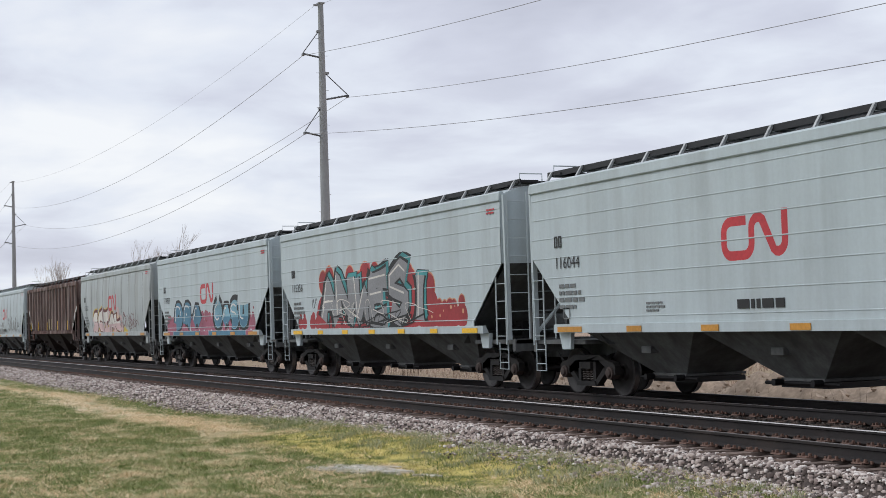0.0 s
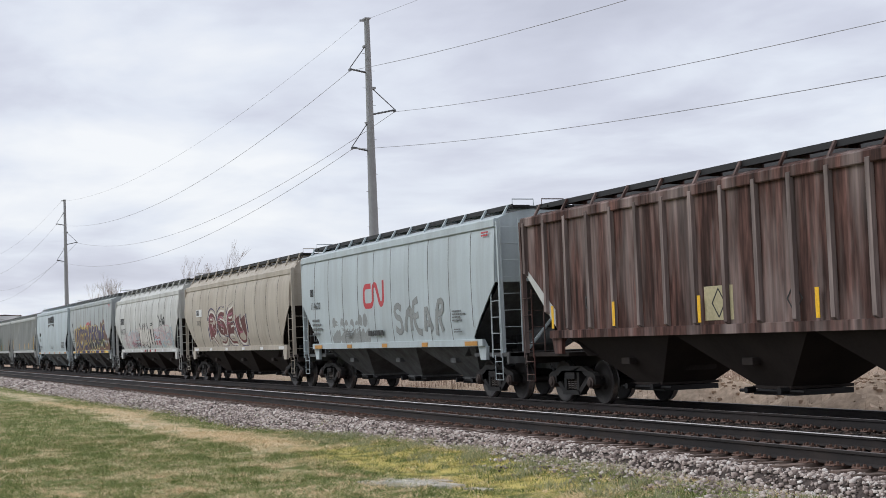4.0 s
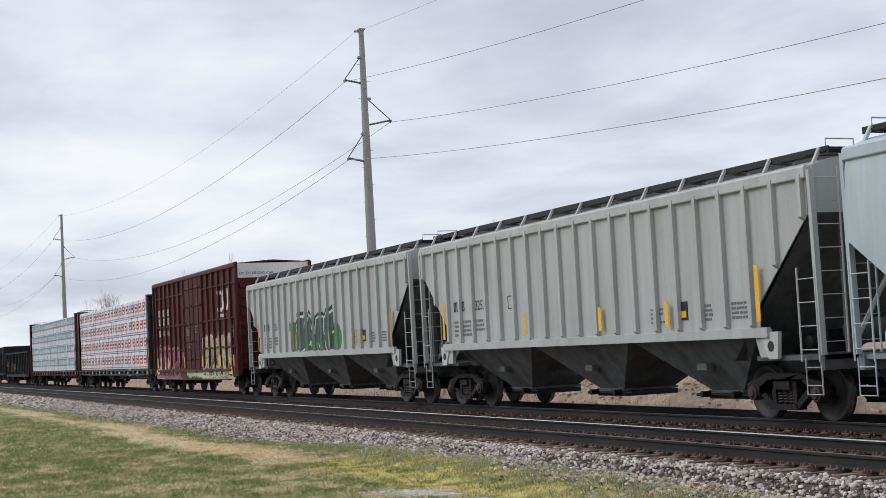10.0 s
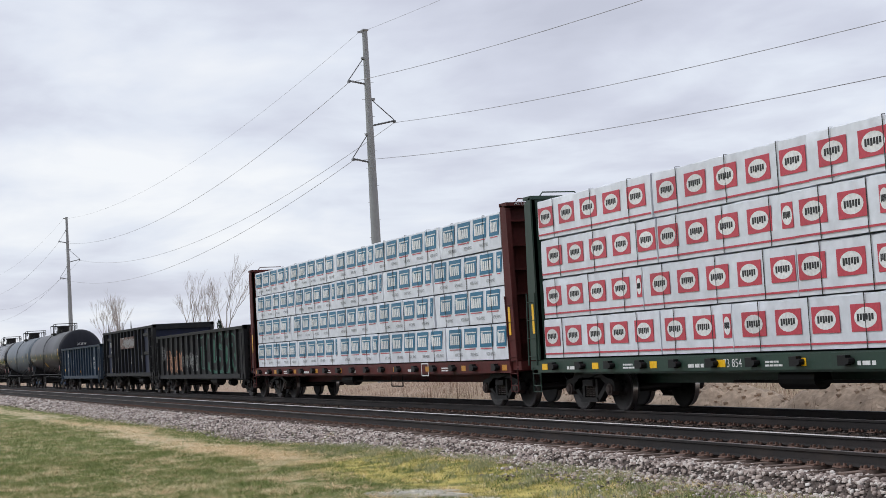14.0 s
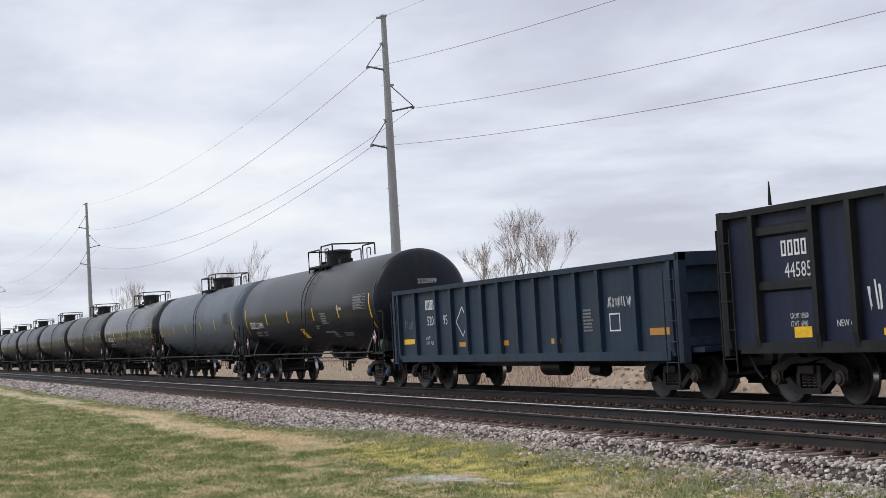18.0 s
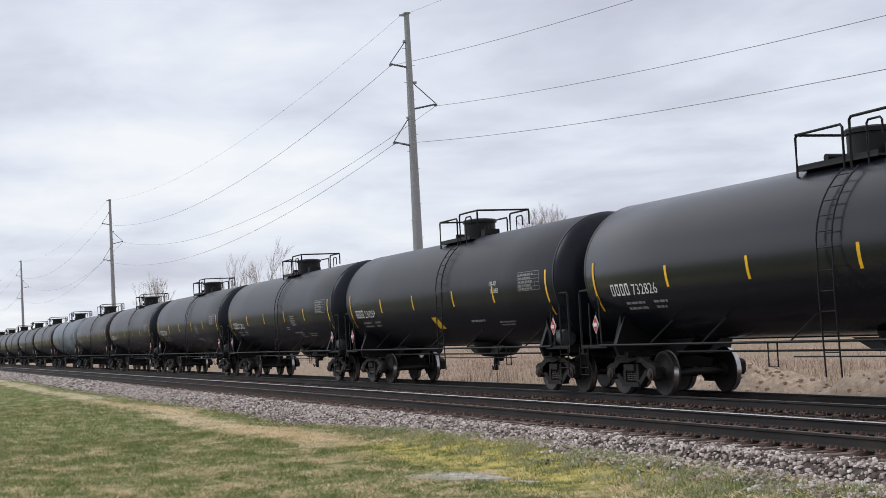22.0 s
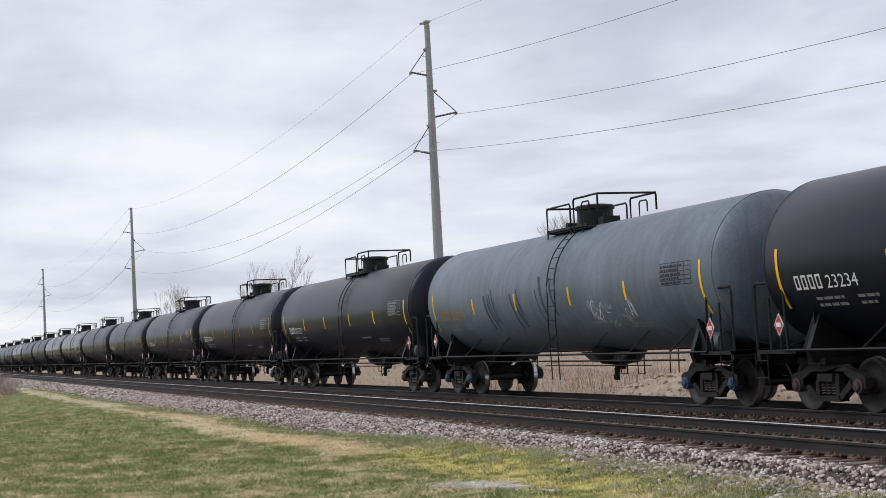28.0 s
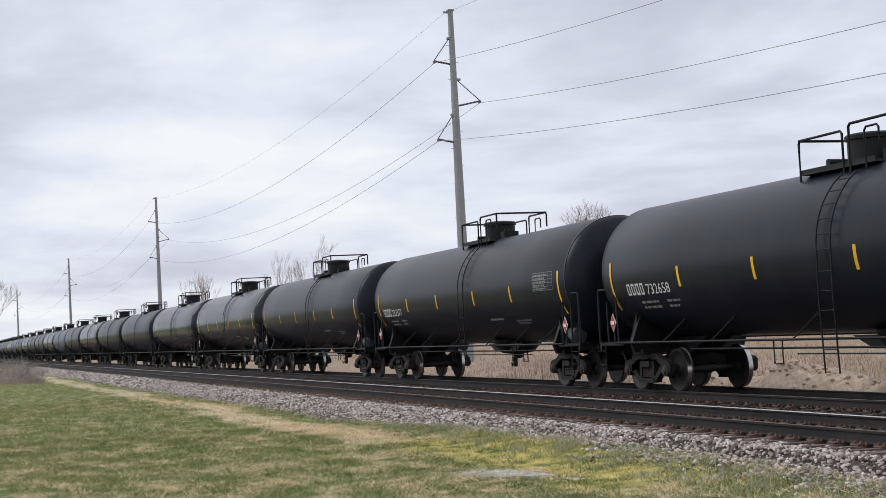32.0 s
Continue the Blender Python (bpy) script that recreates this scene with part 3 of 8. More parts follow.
def stone_templates():
    rng = random.Random(11)
    out = []
    base = [(-1, -1, -1), (1, -1, -1), (1, 1, -1), (-1, 1, -1), (-1, -1, 1), (1, -1, 1), (1, 1, 1), (-1, 1, 1)]
    for _ in range(14):
        v = np.array([[a * rng.uniform(0.45, 1.0) for a in p] for p in base])
        extra = np.array([[rng.uniform(-.3, .3), rng.uniform(-.3, .3), 1.15], [1.1, rng.uniform(-.3, .3), rng.uniform(-.2, .4)], [rng.uniform(-.3, .3), -1.1, rng.uniform(-.2, .4)]])
        out.append(np.vstack([v, extra]))
    faces = [(4, 5, 8), (5, 6, 8), (6, 7, 8), (7, 4, 8), (1, 2, 9), (2, 6, 9), (6, 5, 9), (5, 1, 9), (0, 1, 10), (1, 5, 10), (5, 4, 10), (4, 0, 10), (3, 0, 4), (3, 4, 7), (2, 3, 7), (2, 7, 6)]
    return out, faces


def scatter_stones(name, pts, sizes, mat, label):
    tmpl, faces = stone_templates()
    rng = np.random.default_rng(3)
    n = len(pts)
    f = np.array(faces)
    V = np.zeros((n * 11, 3))
    F = np.zeros((n * len(faces), 3), int)
    for i, (p, s) in enumerate(zip(pts, sizes)):
        a = rng.uniform(0, 6.28)
        c, d = math.cos(a), math.sin(a)
        t = tmpl[i % 14] * (s * np.array([rng.uniform(0.8, 1.3), rng.uniform(0.7, 1.0), rng.uniform(0.5, 0.9)]))
        q = t.copy()
        q[:, 0], q[:, 1] = c * t[:, 0] - d * t[:, 1], d * t[:, 0] + c * t[:, 1]
        V[i * 11:(i + 1) * 11] = q + p
        F[i * len(faces):(i + 1) * len(faces)] = f + i * 11
    me = bpy.data.meshes.new(name)
    me.vertices.add(len(V))
    me.vertices.foreach_set("co", V.ravel())
    me.loops.add(F.size)
    me.loops.foreach_set("vertex_index", F.ravel())
    me.polygons.add(len(F))
    me.polygons.foreach_set("loop_start", np.arange(0, F.size, 3))
    me.polygons.foreach_set("loop_total", np.full(len(F), 3))
    me.update(calc_edges=True)
    me.materials.append(mat)
    return setting(name, me, mat, label, "gravel", kind="stuff")


def bed_z(x, y):
    v = verge(x)
    if y < v + 0.05:
        return -0.53 - 0.24 * (v + 0.05 - y)
    if y < 10.5:
        return -0.53 + (y - v - 0.05) / (10.45 - v) * 0.255
    return -0.265


def build_stones():
    rng = np.random.default_rng(8)
    pts, sz = [], []
    for x0, x1, dens in ((-24, -9, 620), (-40, -24, 430), (-75, -40, 200), (-170, -75, 45)):
        area = (x1 - x0) * 2.2
        for _ in range(int(area * dens)):
            x = rng.uniform(x0, x1)
            v = verge(x)
            low = 1.5 if x > -21 else 0.5
            y = v - low + (10.98 - v + low) * rng.uniform() ** 0.7
            if y < v + 0.05 and rng.uniform() > 0.42 - 0.3 * (v - y) + 0.3 * noise.noise((x * 1.5, y * 2.5, 3.0)):
                continue
            size = (0.011 + 0.026 * rng.uniform() ** 1.7) * (1.0 if x > -40 else 1.25 if x > -75 else 2.2)
            base = max(bed_z(x, y), ground_z(x, y)) if y < v + 0.3 else bed_z(x, y)
            pts.append((x, y, base + rng.uniform(0.0, 0.03) + 0.02 * min(1, max(0, (y - 10.45) / 0.2))))
            sz.append(size)
    scatter_stones("shoulder_ballast", np.array(pts), sz, M["stones"], "loose pinkish-grey crushed stone on the ballast shoulder")
    pts, sz = [], []
    for x0, x1, dens in ((-30, -10, 110), (-60, -30, 45)):
        for y0, y1 in ((11.4, 12.7), (12.9, 14.9), (15.1, 16.4), (16.6, 18.0)):
            for _ in range(int((x1 - x0) * (y1 - y0) * dens)):
                x, y = rng.uniform(x0, x1), rng.uniform(y0, y1)
                pts.append((x, y, -0.215 + rng.uniform(0, 0.02) - (0.25 * max(0, y - 17.5))))
                sz.append(rng.uniform(0.018, 0.034))
    scatter_stones("track_ballast", np.array(pts), sz, M["stones_dark"], "dark oily crushed stone between the rails")


def blade_mesh(name, mat, label, pts, heights, lean, width, category="grass"):
    """Thin tapering blades, three corners each, joined."""
    rng = np.random.default_rng(21)
    n = len(pts)
    P = np.array(pts)
    h = np.array(heights)[:, None]
    a = rng.uniform(0, 2 * math.pi, n)
    w = np.stack([np.cos(a), np.sin(a), 0 * a], 1) * width * rng.uniform(0.6, 1.4, (n, 1))
    l = rng.normal(0, lean, (n, 2))
    tip = P + np.stack([l[:, 0], l[:, 1], np.ones(n)], 1) * h
    V = np.stack([P - w, P + w, tip], 1).reshape(-1, 3)
    me = bpy.data.meshes.new(name)
    me.vertices.add(3 * n)
    me.vertices.foreach_set("co", V.ravel())
    me.loops.add(3 * n)
    me.loops.foreach_set("vertex_index", np.arange(3 * n))
    me.polygons.add(n)
    me.polygons.foreach_set("loop_start", np.arange(0, 3 * n, 3))
    me.polygons.foreach_set("loop_total", np.full(n, 3))
    me.update(calc_edges=True)
    me.materials.append(mat)
    return setting(name, me, mat, label, category, kind="stuff")


def straw_strip(x, y):
    """Above 0 on the band of dead grass that runs along the lawn's edge, and on a pale spot farther on."""
    n = noise.noise((x * 0.9, y * 1.8, 5.0))
    if x < -25.5:
        half = 0.85 - 0.62 * min(1, max(0, (-x - 42) / 22)) + 0.35 * noise.noise((x * 0.12, 0, 8.0))
        mid_y = 7.85 + 0.45 * noise.noise((x * 0.10, 0, 2.0)) - 0.03 * max(0, -x - 45) * 0.2
        return half - abs(y - mid_y) + 0.75 * n
    return 0.7 - math.hypot((x + 16.4) / 1.9, (y - 8.4) / 0.55) + 0.6 * n


def moss_spot(x, y):
    return 1.0 - math.hypot((x + 21.4) / 5.2, (y - 8.65) / 1.0) + 0.5 * noise.noise((x * 0.8, y * 1.6, 15.0))


def build_grass():
    rng = np.random.default_rng(4)
    sets = {"blades": [], "blades_moss": [], "blades_straw": []}
    hs = {k: [] for k in sets}
    for x0, x1, y0, dens in ((-34, -11, 1.0, 1300), (-60, -34, -1.0, 300), (-110, -60, -4.0, 55)):
        n = int((x1 - x0) * (10.6 - y0) * dens)
        X, Y, R, H = rng.uniform(x0, x1, n), rng.uniform(y0, 10.6, n), rng.uniform(0, 1, n), rng.uniform(0, 1, n)
        keep = (Y > -X * 0.04 - 0.6) & (Y < -X * 0.78)      # the ground that the camera looks over
        for x, y, r, hr in zip(X[keep].tolist(), Y[keep].tolist(), R[keep].tolist(), H[keep].tolist()):
            v = verge(x)
            if y > v + 0.1:
                # weeds creep up the stones in clumps
                if y > 10.45 or noise.noise((x * 1.7, y * 1.7, 30.0)) < 0.05 + 0.7 * (y - v):
                    continue
            coarse = noise.noise((x * 0.7, y * 1.4, 4.0))
            clump = noise.noise((x * 3.1, y * 3.1, 9.0))
            bits = noise.noise((x * 8.0, y * 8.0, 6.0))
            share = 0.10 + 0.30 * min(1, max(0, (x + 31) / 9)) + 0.9 * coarse + 0.85 * clump + 0.55 * bits
            k = "blades_straw" if r < share else "blades"
            strip = straw_strip(x, y)
            if strip > 0 and r < 0.45 + 1.1 * strip + 0.8 * clump + 0.7 * bits:
                k = "blades_straw"
            elif moss_spot(x, y) > 0.1 and r < 0.55 + 1.6 * clump + 0.9 * bits:
                k = "blades_moss"
            tall = 1 + 1.8 * max(0, clump - 0.1) + 1.1 * bits
            if tall < 0.5 and r > 0.5:
                continue                                     # thin spots show the soil
            h = (0.028 + 0.035 * hr) * tall * {"blades": 1.0, "blades_moss": 0.6, "blades_straw": 0.75}[k]
            sets[k].append((x, y, (ground_z(x, y) if y < v + 0.1 else max(ground_z(x, y), bed_z(x, y))) - 0.006))
            hs[k].append(h * (1.0 if x > -34 else 1.4))
    wp, wh = [], []
    for _ in range(26000):
        x, y = float(rng.uniform(-30, -12)), float(rng.uniform(8.6, 10.35))
        c = noise.noise((x * 2.3, y * 2.3, 41.0))
        if c > 0.08 and y < -x * 0.78:
            wp.append((x, y, max(ground_z(x, y), bed_z(x, y)) - 0.005))
            wh.append((0.05 + 0.10 * rng.uniform()) * (0.5 + 1.3 * c))
    blade_mesh("verge_weeds", M["blades_weed"], "grey-green weeds creeping over the ballast edge", wp, wh, 0.5, 0.006, "weeds")
    blade_mesh("lawn_grass", M["blades"], "short green early-spring lawn grass", sets["blades"], hs["blades"], 0.7, 0.0050)
    blade_mesh("mossy_grass", M["blades_moss"], "low yellow-green mossy grass", sets["blades_moss"], hs["blades_moss"], 0.8, 0.005)
    blade_mesh("dead_grass", M["blades_straw"], "flattened straw-coloured dead grass", sets["blades_straw"], hs["blades_straw"], 2.0, 0.0052)


def build_field():
    rng = np.random.default_rng(14)
    pts, hs = [], []
    for x0, x1, y0, y1, n in ((-70, -14, 18.6, 30, 26000), (-130, -25, 30, 60, 26000), (-220, -60, 19, 45, 16000)):
        X, Y = rng.uniform(x0, x1, n), rng.uniform(y0, y1, n)
        for x, y in zip(X, Y):
            if noise.noise((x * 0.35, y * 0.35, 0.5)) < -0.25:
                continue
            pts.append((x, y, ground_z(x, y) - 0.02))
            hs.append(rng.uniform(0.08, 0.30) * (1.0 + 0.5 * noise.noise((x * 0.2, y * 0.2, 6))))
    blade_mesh("field_grass", M["blades_field"], "tall dead grass in the field beyond the tracks", pts, hs, 0.35, 0.012)
    pts, hs = [], []
    for _ in range(2600):
        x, y = rng.uniform(-60, -14), rng.uniform(19.2, 23.5)
        if noise.noise((x * 0.3, y * 0.3, 12.0)) < 0.0:
            continue
        pts.append((x, y, ground_z(x, y) - 0.02))
        hs.append(rng.uniform(0.4, 0.95))
    blade_mesh("reeds", M["dry_dark"], "brown dead reed stalks by the ditch", pts, hs, 0.1, 0.009, "reeds")


def build_mound(x, y, rx, ry, h, seed):
    """A low heap of earth and rubble: broad humps, clods and small stones."""
    rows = []
    for i in range(25):
        row = []
        for k in range(73):
            a = 2 * math.pi * k / 72
            r = 1 - i / 24
            px, py = x + rx * r * math.cos(a), y + ry * r * math.sin(a)
            b = 0.5 + 0.5 * noise.noise((px * 0.9, py * 0.9, seed))
            clods = 0.13 * noise.noise((px * 3.1, py * 3.1, seed)) + 0.07 * noise.noise((px * 8.0, py * 8.0, seed))
            row.append((px, py, ground_z(px, py) - 0.1 + h * (1 - r ** 1.6) * (0.6 + 0.5 * b) + clods * min(1, 2.5 * (1 - r))))
        rows.append(row)
    ob = tagged(new("earth_mound", Geo().sheet(rows).mesh("earth_mound", M["rock"], 25)), "mound of tan earth and rubble with dead grass", "mound", "earth mounds")
    rng = random.Random(seed)
    g = Geo()
    for _ in range(160):
        px, py, pz = rng.choice(rng.choice(rows[4:]))
        r = rng.uniform(0.03, 0.10)
        v = [(px + r * math.cos(u) * math.cos(w) * rng.uniform(0.7, 1.3), py + r * math.sin(u) * math.cos(w), pz + 0.02 + r * 0.7 * math.sin(w)) for w in (-0.9, 0.3) for u in (0.2, 1.8, 3.4, 5.0)]
        g.put(v + [(px, py, pz + r)], [(0, 1, 5, 4), (1, 2, 6, 5), (2, 3, 7, 6), (3, 0, 4, 7), (4, 5, 8), (5, 6, 8), (6, 7, 8), (7, 4, 8)])
    tagged(part("rubble", g, M["rock"], ob), kind="stuff")
    return ob


build_mound(-26.5, 21.0, 5.2, 1.7, 1.35, 3)
build_mound(-33.5, 21.3, 4.6, 1.6, 1.25, 8)
build_mound(-40.5, 21.8, 5.0, 1.7, 1.15, 12)


def build_slab(x, y, rx, ry, seed):
    rng = random.Random(seed)
    g = Geo()
    n = 26
    top = []
    for k in range(n):
        a = 2 * math.pi * k / n
        r = 1 + 0.55 * noise.noise((2.2 * math.cos(a), 2.2 * math.sin(a), seed)) + rng.uniform(-.14, .14)
        top.append((r * rx * math.cos(a), r * ry * math.sin(a), 0.012 + rng.uniform(-.004, .004)))
    g.put(top + [(1.1 * a, 1.1 * b, -0.12) for a, b, c in top] + [(0, 0, 0.016)], [(k, (k + 1) % n, 2 * n) for k in range(n)] + [(k, k + n, (k + 1) % n + n, (k + 1) % n) for k in range(n)])
    ob = new("concrete_slab", g.mesh("concrete_slab", M["slab"]))
    ob.matrix_world = pose(x, y, ground_z(x, y) + 0.012, 0, 0, 24)
    return tagged(ob, "flat pale weathered concrete slab sunk in the grass", "slab")


build_slab(-19.45, 7.45, 0.85, 0.42, 3)
build_slab(-18.2, 8.0, 0.22, 0.10, 5)


# ---- power line ----
def build_pole(s, y, top, reach=1.1, guyed=True):
    """A tapered steel pole at x = -s with three braced line-post insulators; returns the wire tips."""
    ob = tagged(new("power_pole"), "tall tapered grey steel power pole with three braced insulators", "power pole", "power line poles")
    ob.matrix_world = pose(-s, y, 0)
    part("shaft", Geo().lathe_z([(-0.8, 0.33), (top * 0.5, 0.25), (top, 0.15)], 12), M["pole"], ob, smooth=40)
    part("cap", Geo().box(-0.22, 0.2, -0.17, 0.17, top, top + 0.08), M["pole"], ob)
    part("shield_wire_bracket", Geo().box(-0.05, 0.05, -0.42, -0.1, top - 0.12, top - 0.02), M["pole"], ob)
    tips = [Vector((-s, y - 0.42, top - 0.15))]
    k = top / 19.45
    for zj, zt, zg, side in ((16.41, 16.6, 17.9, -reach), (14.04, 14.35, 15.56, reach * 1.35), (11.98, 12.2, 13.57, -reach)):
        zj, zt, zg = zj * k, zt * k, zg * k
        post = Geo()
        n = 14
        prof = []
        for i in range(n + 1):
            prof.append((abs(side) * i / n, 0.065 if i % 2 else 0.045))
        a = math.atan2(zt - zj, abs(side))
        arm = Geo().lathe_y(prof, 10)
        arm.v = [(x, (yy * math.cos(a)) * (1 if side > 0 else -1), zj + yy * math.sin(a) + z * math.cos(a)) for x, yy, z in arm.v]
        part("insulator", arm, M["insulator"], ob, smooth=60)
        part("brace", Geo().tube([(0, 0.16 * (1 if side > 0 else -1), zg), (0, side, zt + 0.05)], 0.028, 6), M["insulator"], ob)
        part("bracket", Geo().box(-0.1, 0.1, min(0, side) * 0.25, max(0, side) * 0.25, zg - 0.06, zg + 0.06), M["pole"], ob)
        part("wire_clamp", Geo().box(-0.12, 0.12, side - 0.05, side + 0.05, zt - 0.12, zt + 0.02), M["insulator"], ob)
        tips.append(Vector((-s, y + side, zt - 0.1)))
    for i in range(14):
        z = top * (0.25 + 0.05 * i)
        part("climbing_step", Geo().tube([(0, (-1) ** i * 0.1, z), (0, (-1) ** i * 0.36, z)], 0.012, 5), M["pole"], ob)
    return tips


POLES = [build_pole(-88, 28.0, 18.6), build_pole(77.0, 28.0, 19.45), build_pole(196.6, 28.45, 21.1), build_pole(322.0, 27.6, 20.9), build_pole(455.0, 23.7, 20.0)]


def build_wire(a, b, drop, r):
    n = 40
    pts = []
    for i in range(n + 1):
        f = i / n
        p = a.lerp(b, f)
        pts.append((p.x, p.y, p.z - 4 * drop * f * (1 - f)))
    return tagged(new("overhead_wire", Geo().tube(pts, r, 6).mesh("overhead_wire", M["wire"], 60)), "thin sagging overhead power wire between poles", "wire", "overhead wires")


for i in range(4):
    for k in range(4):
        drop = 4.7 if i == 0 else 2.9
        if k == 0:
            drop *= 0.75
        build_wire(POLES[i][k], POLES[i + 1][k], drop, 0.007 if k == 0 else 0.0125)


# ---- trees ----
def build_tree(x, y, h, seed, spread=0.45, depth=5, twigs=5):
    """A bare tree: trunk and limbs, and a crown of many thin twigs."""
    rng = random.Random(seed)
    base = tagged(new("bare_tree"), "bare leafless grey tree beyond the tracks", "tree", "bare trees")
    base.matrix_world = pose(x, y, ground_z(x, y) if abs(x) < 300 and y < 120 else -0.3)
    limbs, fine = Geo(), Geo()

    def grow(p, d, length, r, level):
        q = p + d * length
        mid = p + d * length * 0.5 + Vector((rng.uniform(-1, 1), rng.uniform(-1, 1), 0)) * length * 0.05
        (limbs if level < 3 else fine).tube([p, mid, q], r, 5 if level < 3 else 3, r1=r * 0.62)
        if level >= depth:
            return
        for k in range(3 if level < 3 else twigs - 2):
            ang = rng.uniform(0, 6.28)
            side = Vector((math.cos(ang), math.sin(ang), 0))
            nd = (d * 1.0 + side * spread * rng.uniform(0.5, 1.3) + Vector((0, 0, 0.25))).normalized()
            st = p + d * length * rng.uniform(0.55, 1.0) if k else q
            grow(st, nd, length * rng.uniform(0.6, 0.84), max(r * 0.52, h * 0.0009), level + 1)
    grow(Vector((0, 0, -0.3)), Vector((rng.uniform(-.06, .06), rng.uniform(-.06, .06), 1)).normalized(), h * 0.33, h * 0.012, 0)
    part("trunk", limbs, M["bark"], base)
    part("crown", fine, M["twig"], base)
    return base


def build_conifer(x, y, h, seed):
    rng = random.Random(seed)
    base = tagged(new("conifer"), "small dark evergreen tree on the horizon", "tree")
    base.matrix_world = pose(x, y, -0.4)
    part("trunk", Geo().tube([(0, 0, 0), (0, 0, h)], h * 0.02, 6, r1=0.02), M["bark"], base)
    g = Geo()
    for i in range(420):
        f = rng.uniform(0.08, 1.0)
        r = (1 - f) * h * 0.24 * rng.uniform(0.35, 1.1) + 0.05
        a = rng.uniform(0, 6.28)
        p = Vector((r * math.cos(a), r * math.sin(a), f * h))
        s = h * 0.05
        g.put([p, p + Vector((rng.uniform(-s, s), rng.uniform(-s, s), -s * rng.uniform(0.2, 1))), p + Vector((rng.uniform(-s, s), rng.uniform(-s, s), rng.uniform(-s, s)))], [(0, 1, 2)])
    part("crown", g, M["needles"], base)


# bare trees: directions from the camera by x/y, distances by eye
for rx, dist, h, seed in ((5.98, 260, 13.5, 1), (5.6, 265, 14, 2), (5.78, 300, 14, 14), (4.45, 240, 15.5, 3), (4.2, 255, 14.5, 15), (4.0, 230, 16.5, 4), (3.39, 190, 12, 5), (2.19, 120, 11.6, 6), (2.28, 125, 10.4, 7), (2.08, 130, 10.4, 16), (1.64, 105, 5.6, 8), (1.7, 110, 5.4, 9), (1.57, 112, 5.2, 17)):
    yy = dist / math.hypot(1, rx)
    build_tree(-rx * yy, yy, h, seed, spread=0.4 if dist > 150 else 0.5, depth=5 if dist > 150 else 6)
for rx, dist, h, seed in ((4.07, 260, 8.5, 1), (4.94, 300, 9.0, 2)):
    yy = dist / math.hypot(1, rx)
    build_conifer(-rx * yy, yy, h, seed)
build_tree(-150.0, 5.4, 10.5, 31, spread=0.7, depth=6)
build_tree(-138.0, 4.2, 7.0, 32, spread=0.8, depth=5)


def build_brush():
    """A heap of dead branches and earth on the lawn's far edge."""
    rows = []
    for i in range(9):
        r = 1 - i / 8
        rows.append([(-103 + 9 * r * math.cos(a), 4.9 + 2.0 * r * math.sin(a), -0.5 + 1.35 * (1 - r ** 1.5) * (0.7 + 0.5 * noise.noise((math.cos(a) * 2 * r, math.sin(a) * 2 * r, 5)))) for a in [2 * math.pi * k / 24 for k in range(25)]])
    ob = tagged(new("brush_heap", Geo().sheet(rows).mesh("brush_heap", M["dry_dark"], 50)), "low heap of dead brush and earth beside the track", "brush")
    rng = random.Random(9)
    g = Geo()
    for _ in range(700):
        a, r = rng.uniform(0, 6.28), rng.uniform(0, 1) ** 0.5
        p = Vector((-103 + 9 * r * math.cos(a), 4.9 + 2.0 * r * math.sin(a), -0.5 + 1.0 * (1 - r ** 1.5)))
        d = Vector((rng.uniform(-1, 1), rng.uniform(-1, 1), rng.uniform(0.1, 1.1))).normalized() * rng.uniform(0.4, 1.3)
        g.tube([p, p + d], 0.016, 3, r1=0.006)
    tagged(part("dead_brush", g, M["twig"], ob), kind="stuff")


build_brush()


# ---- rolling stock: shared pieces ----
def letter(parent, body, x, z, h, mat, y=-1.545, squeeze=0.86, name="lettering", tilt=0.0):
    ob = new(name, text_mesh(body, h, mat))
    ob.parent = parent
    ob.rotation_euler = (radians(90 + tilt), 0, 0)
    ob.location = (x, y, z)
    ob.scale = (squeeze, 1, 1)
    return ob


def bars(parent, x, z, w, h, rows, mat, y=-1.545, seed=0, name="small_print", gap=0.45):
    """Fine print that cannot be read: rows of short bars."""
    rng = random.Random(seed)
    g = Geo()
    step = h / rows
    for i in range(rows):
        zz = z + h - (i + 1) * step
        xx = x
        end = x + w * rng.uniform(0.6, 1.0)
        while xx < end:
            l = min(rng.uniform(0.5, 2.2) * step, end - xx)
            if l > 0.006:
                g.box(xx, xx + l, y - 0.002, y + 0.004, zz, zz + step * (1 - gap))
            xx += l + step * 0.35
    return tagged(part(name, g, mat, parent), kind="stuff")


def marks(parent, n, x, z, h, mat, y=-1.545):
    """A company's name or reporting mark as n plain block shapes of letter size."""
    g = Geo()
    w, t = h * 0.53, h * 0.15
    for i in range(n):
        a = x + i * h * 0.72
        for p, q, u, v in ((0, w, 0, t), (0, w, h - t, h), (0, t, t, h - t), (w - t, w, t, h - t)):
            g.box(a + p, a + q, y - 0.002, y + 0.004, z + u, z + v)
    return tagged(part("reporting_mark", g, mat, parent), kind="stuff")


def patch(parent, name, x0, x1, z0, z1, mat, y=-1.545, label=""):
    return part(name, Geo().box(x0, x1, y - 0.003, y + 0.004, z0, z1), mat, parent, label)


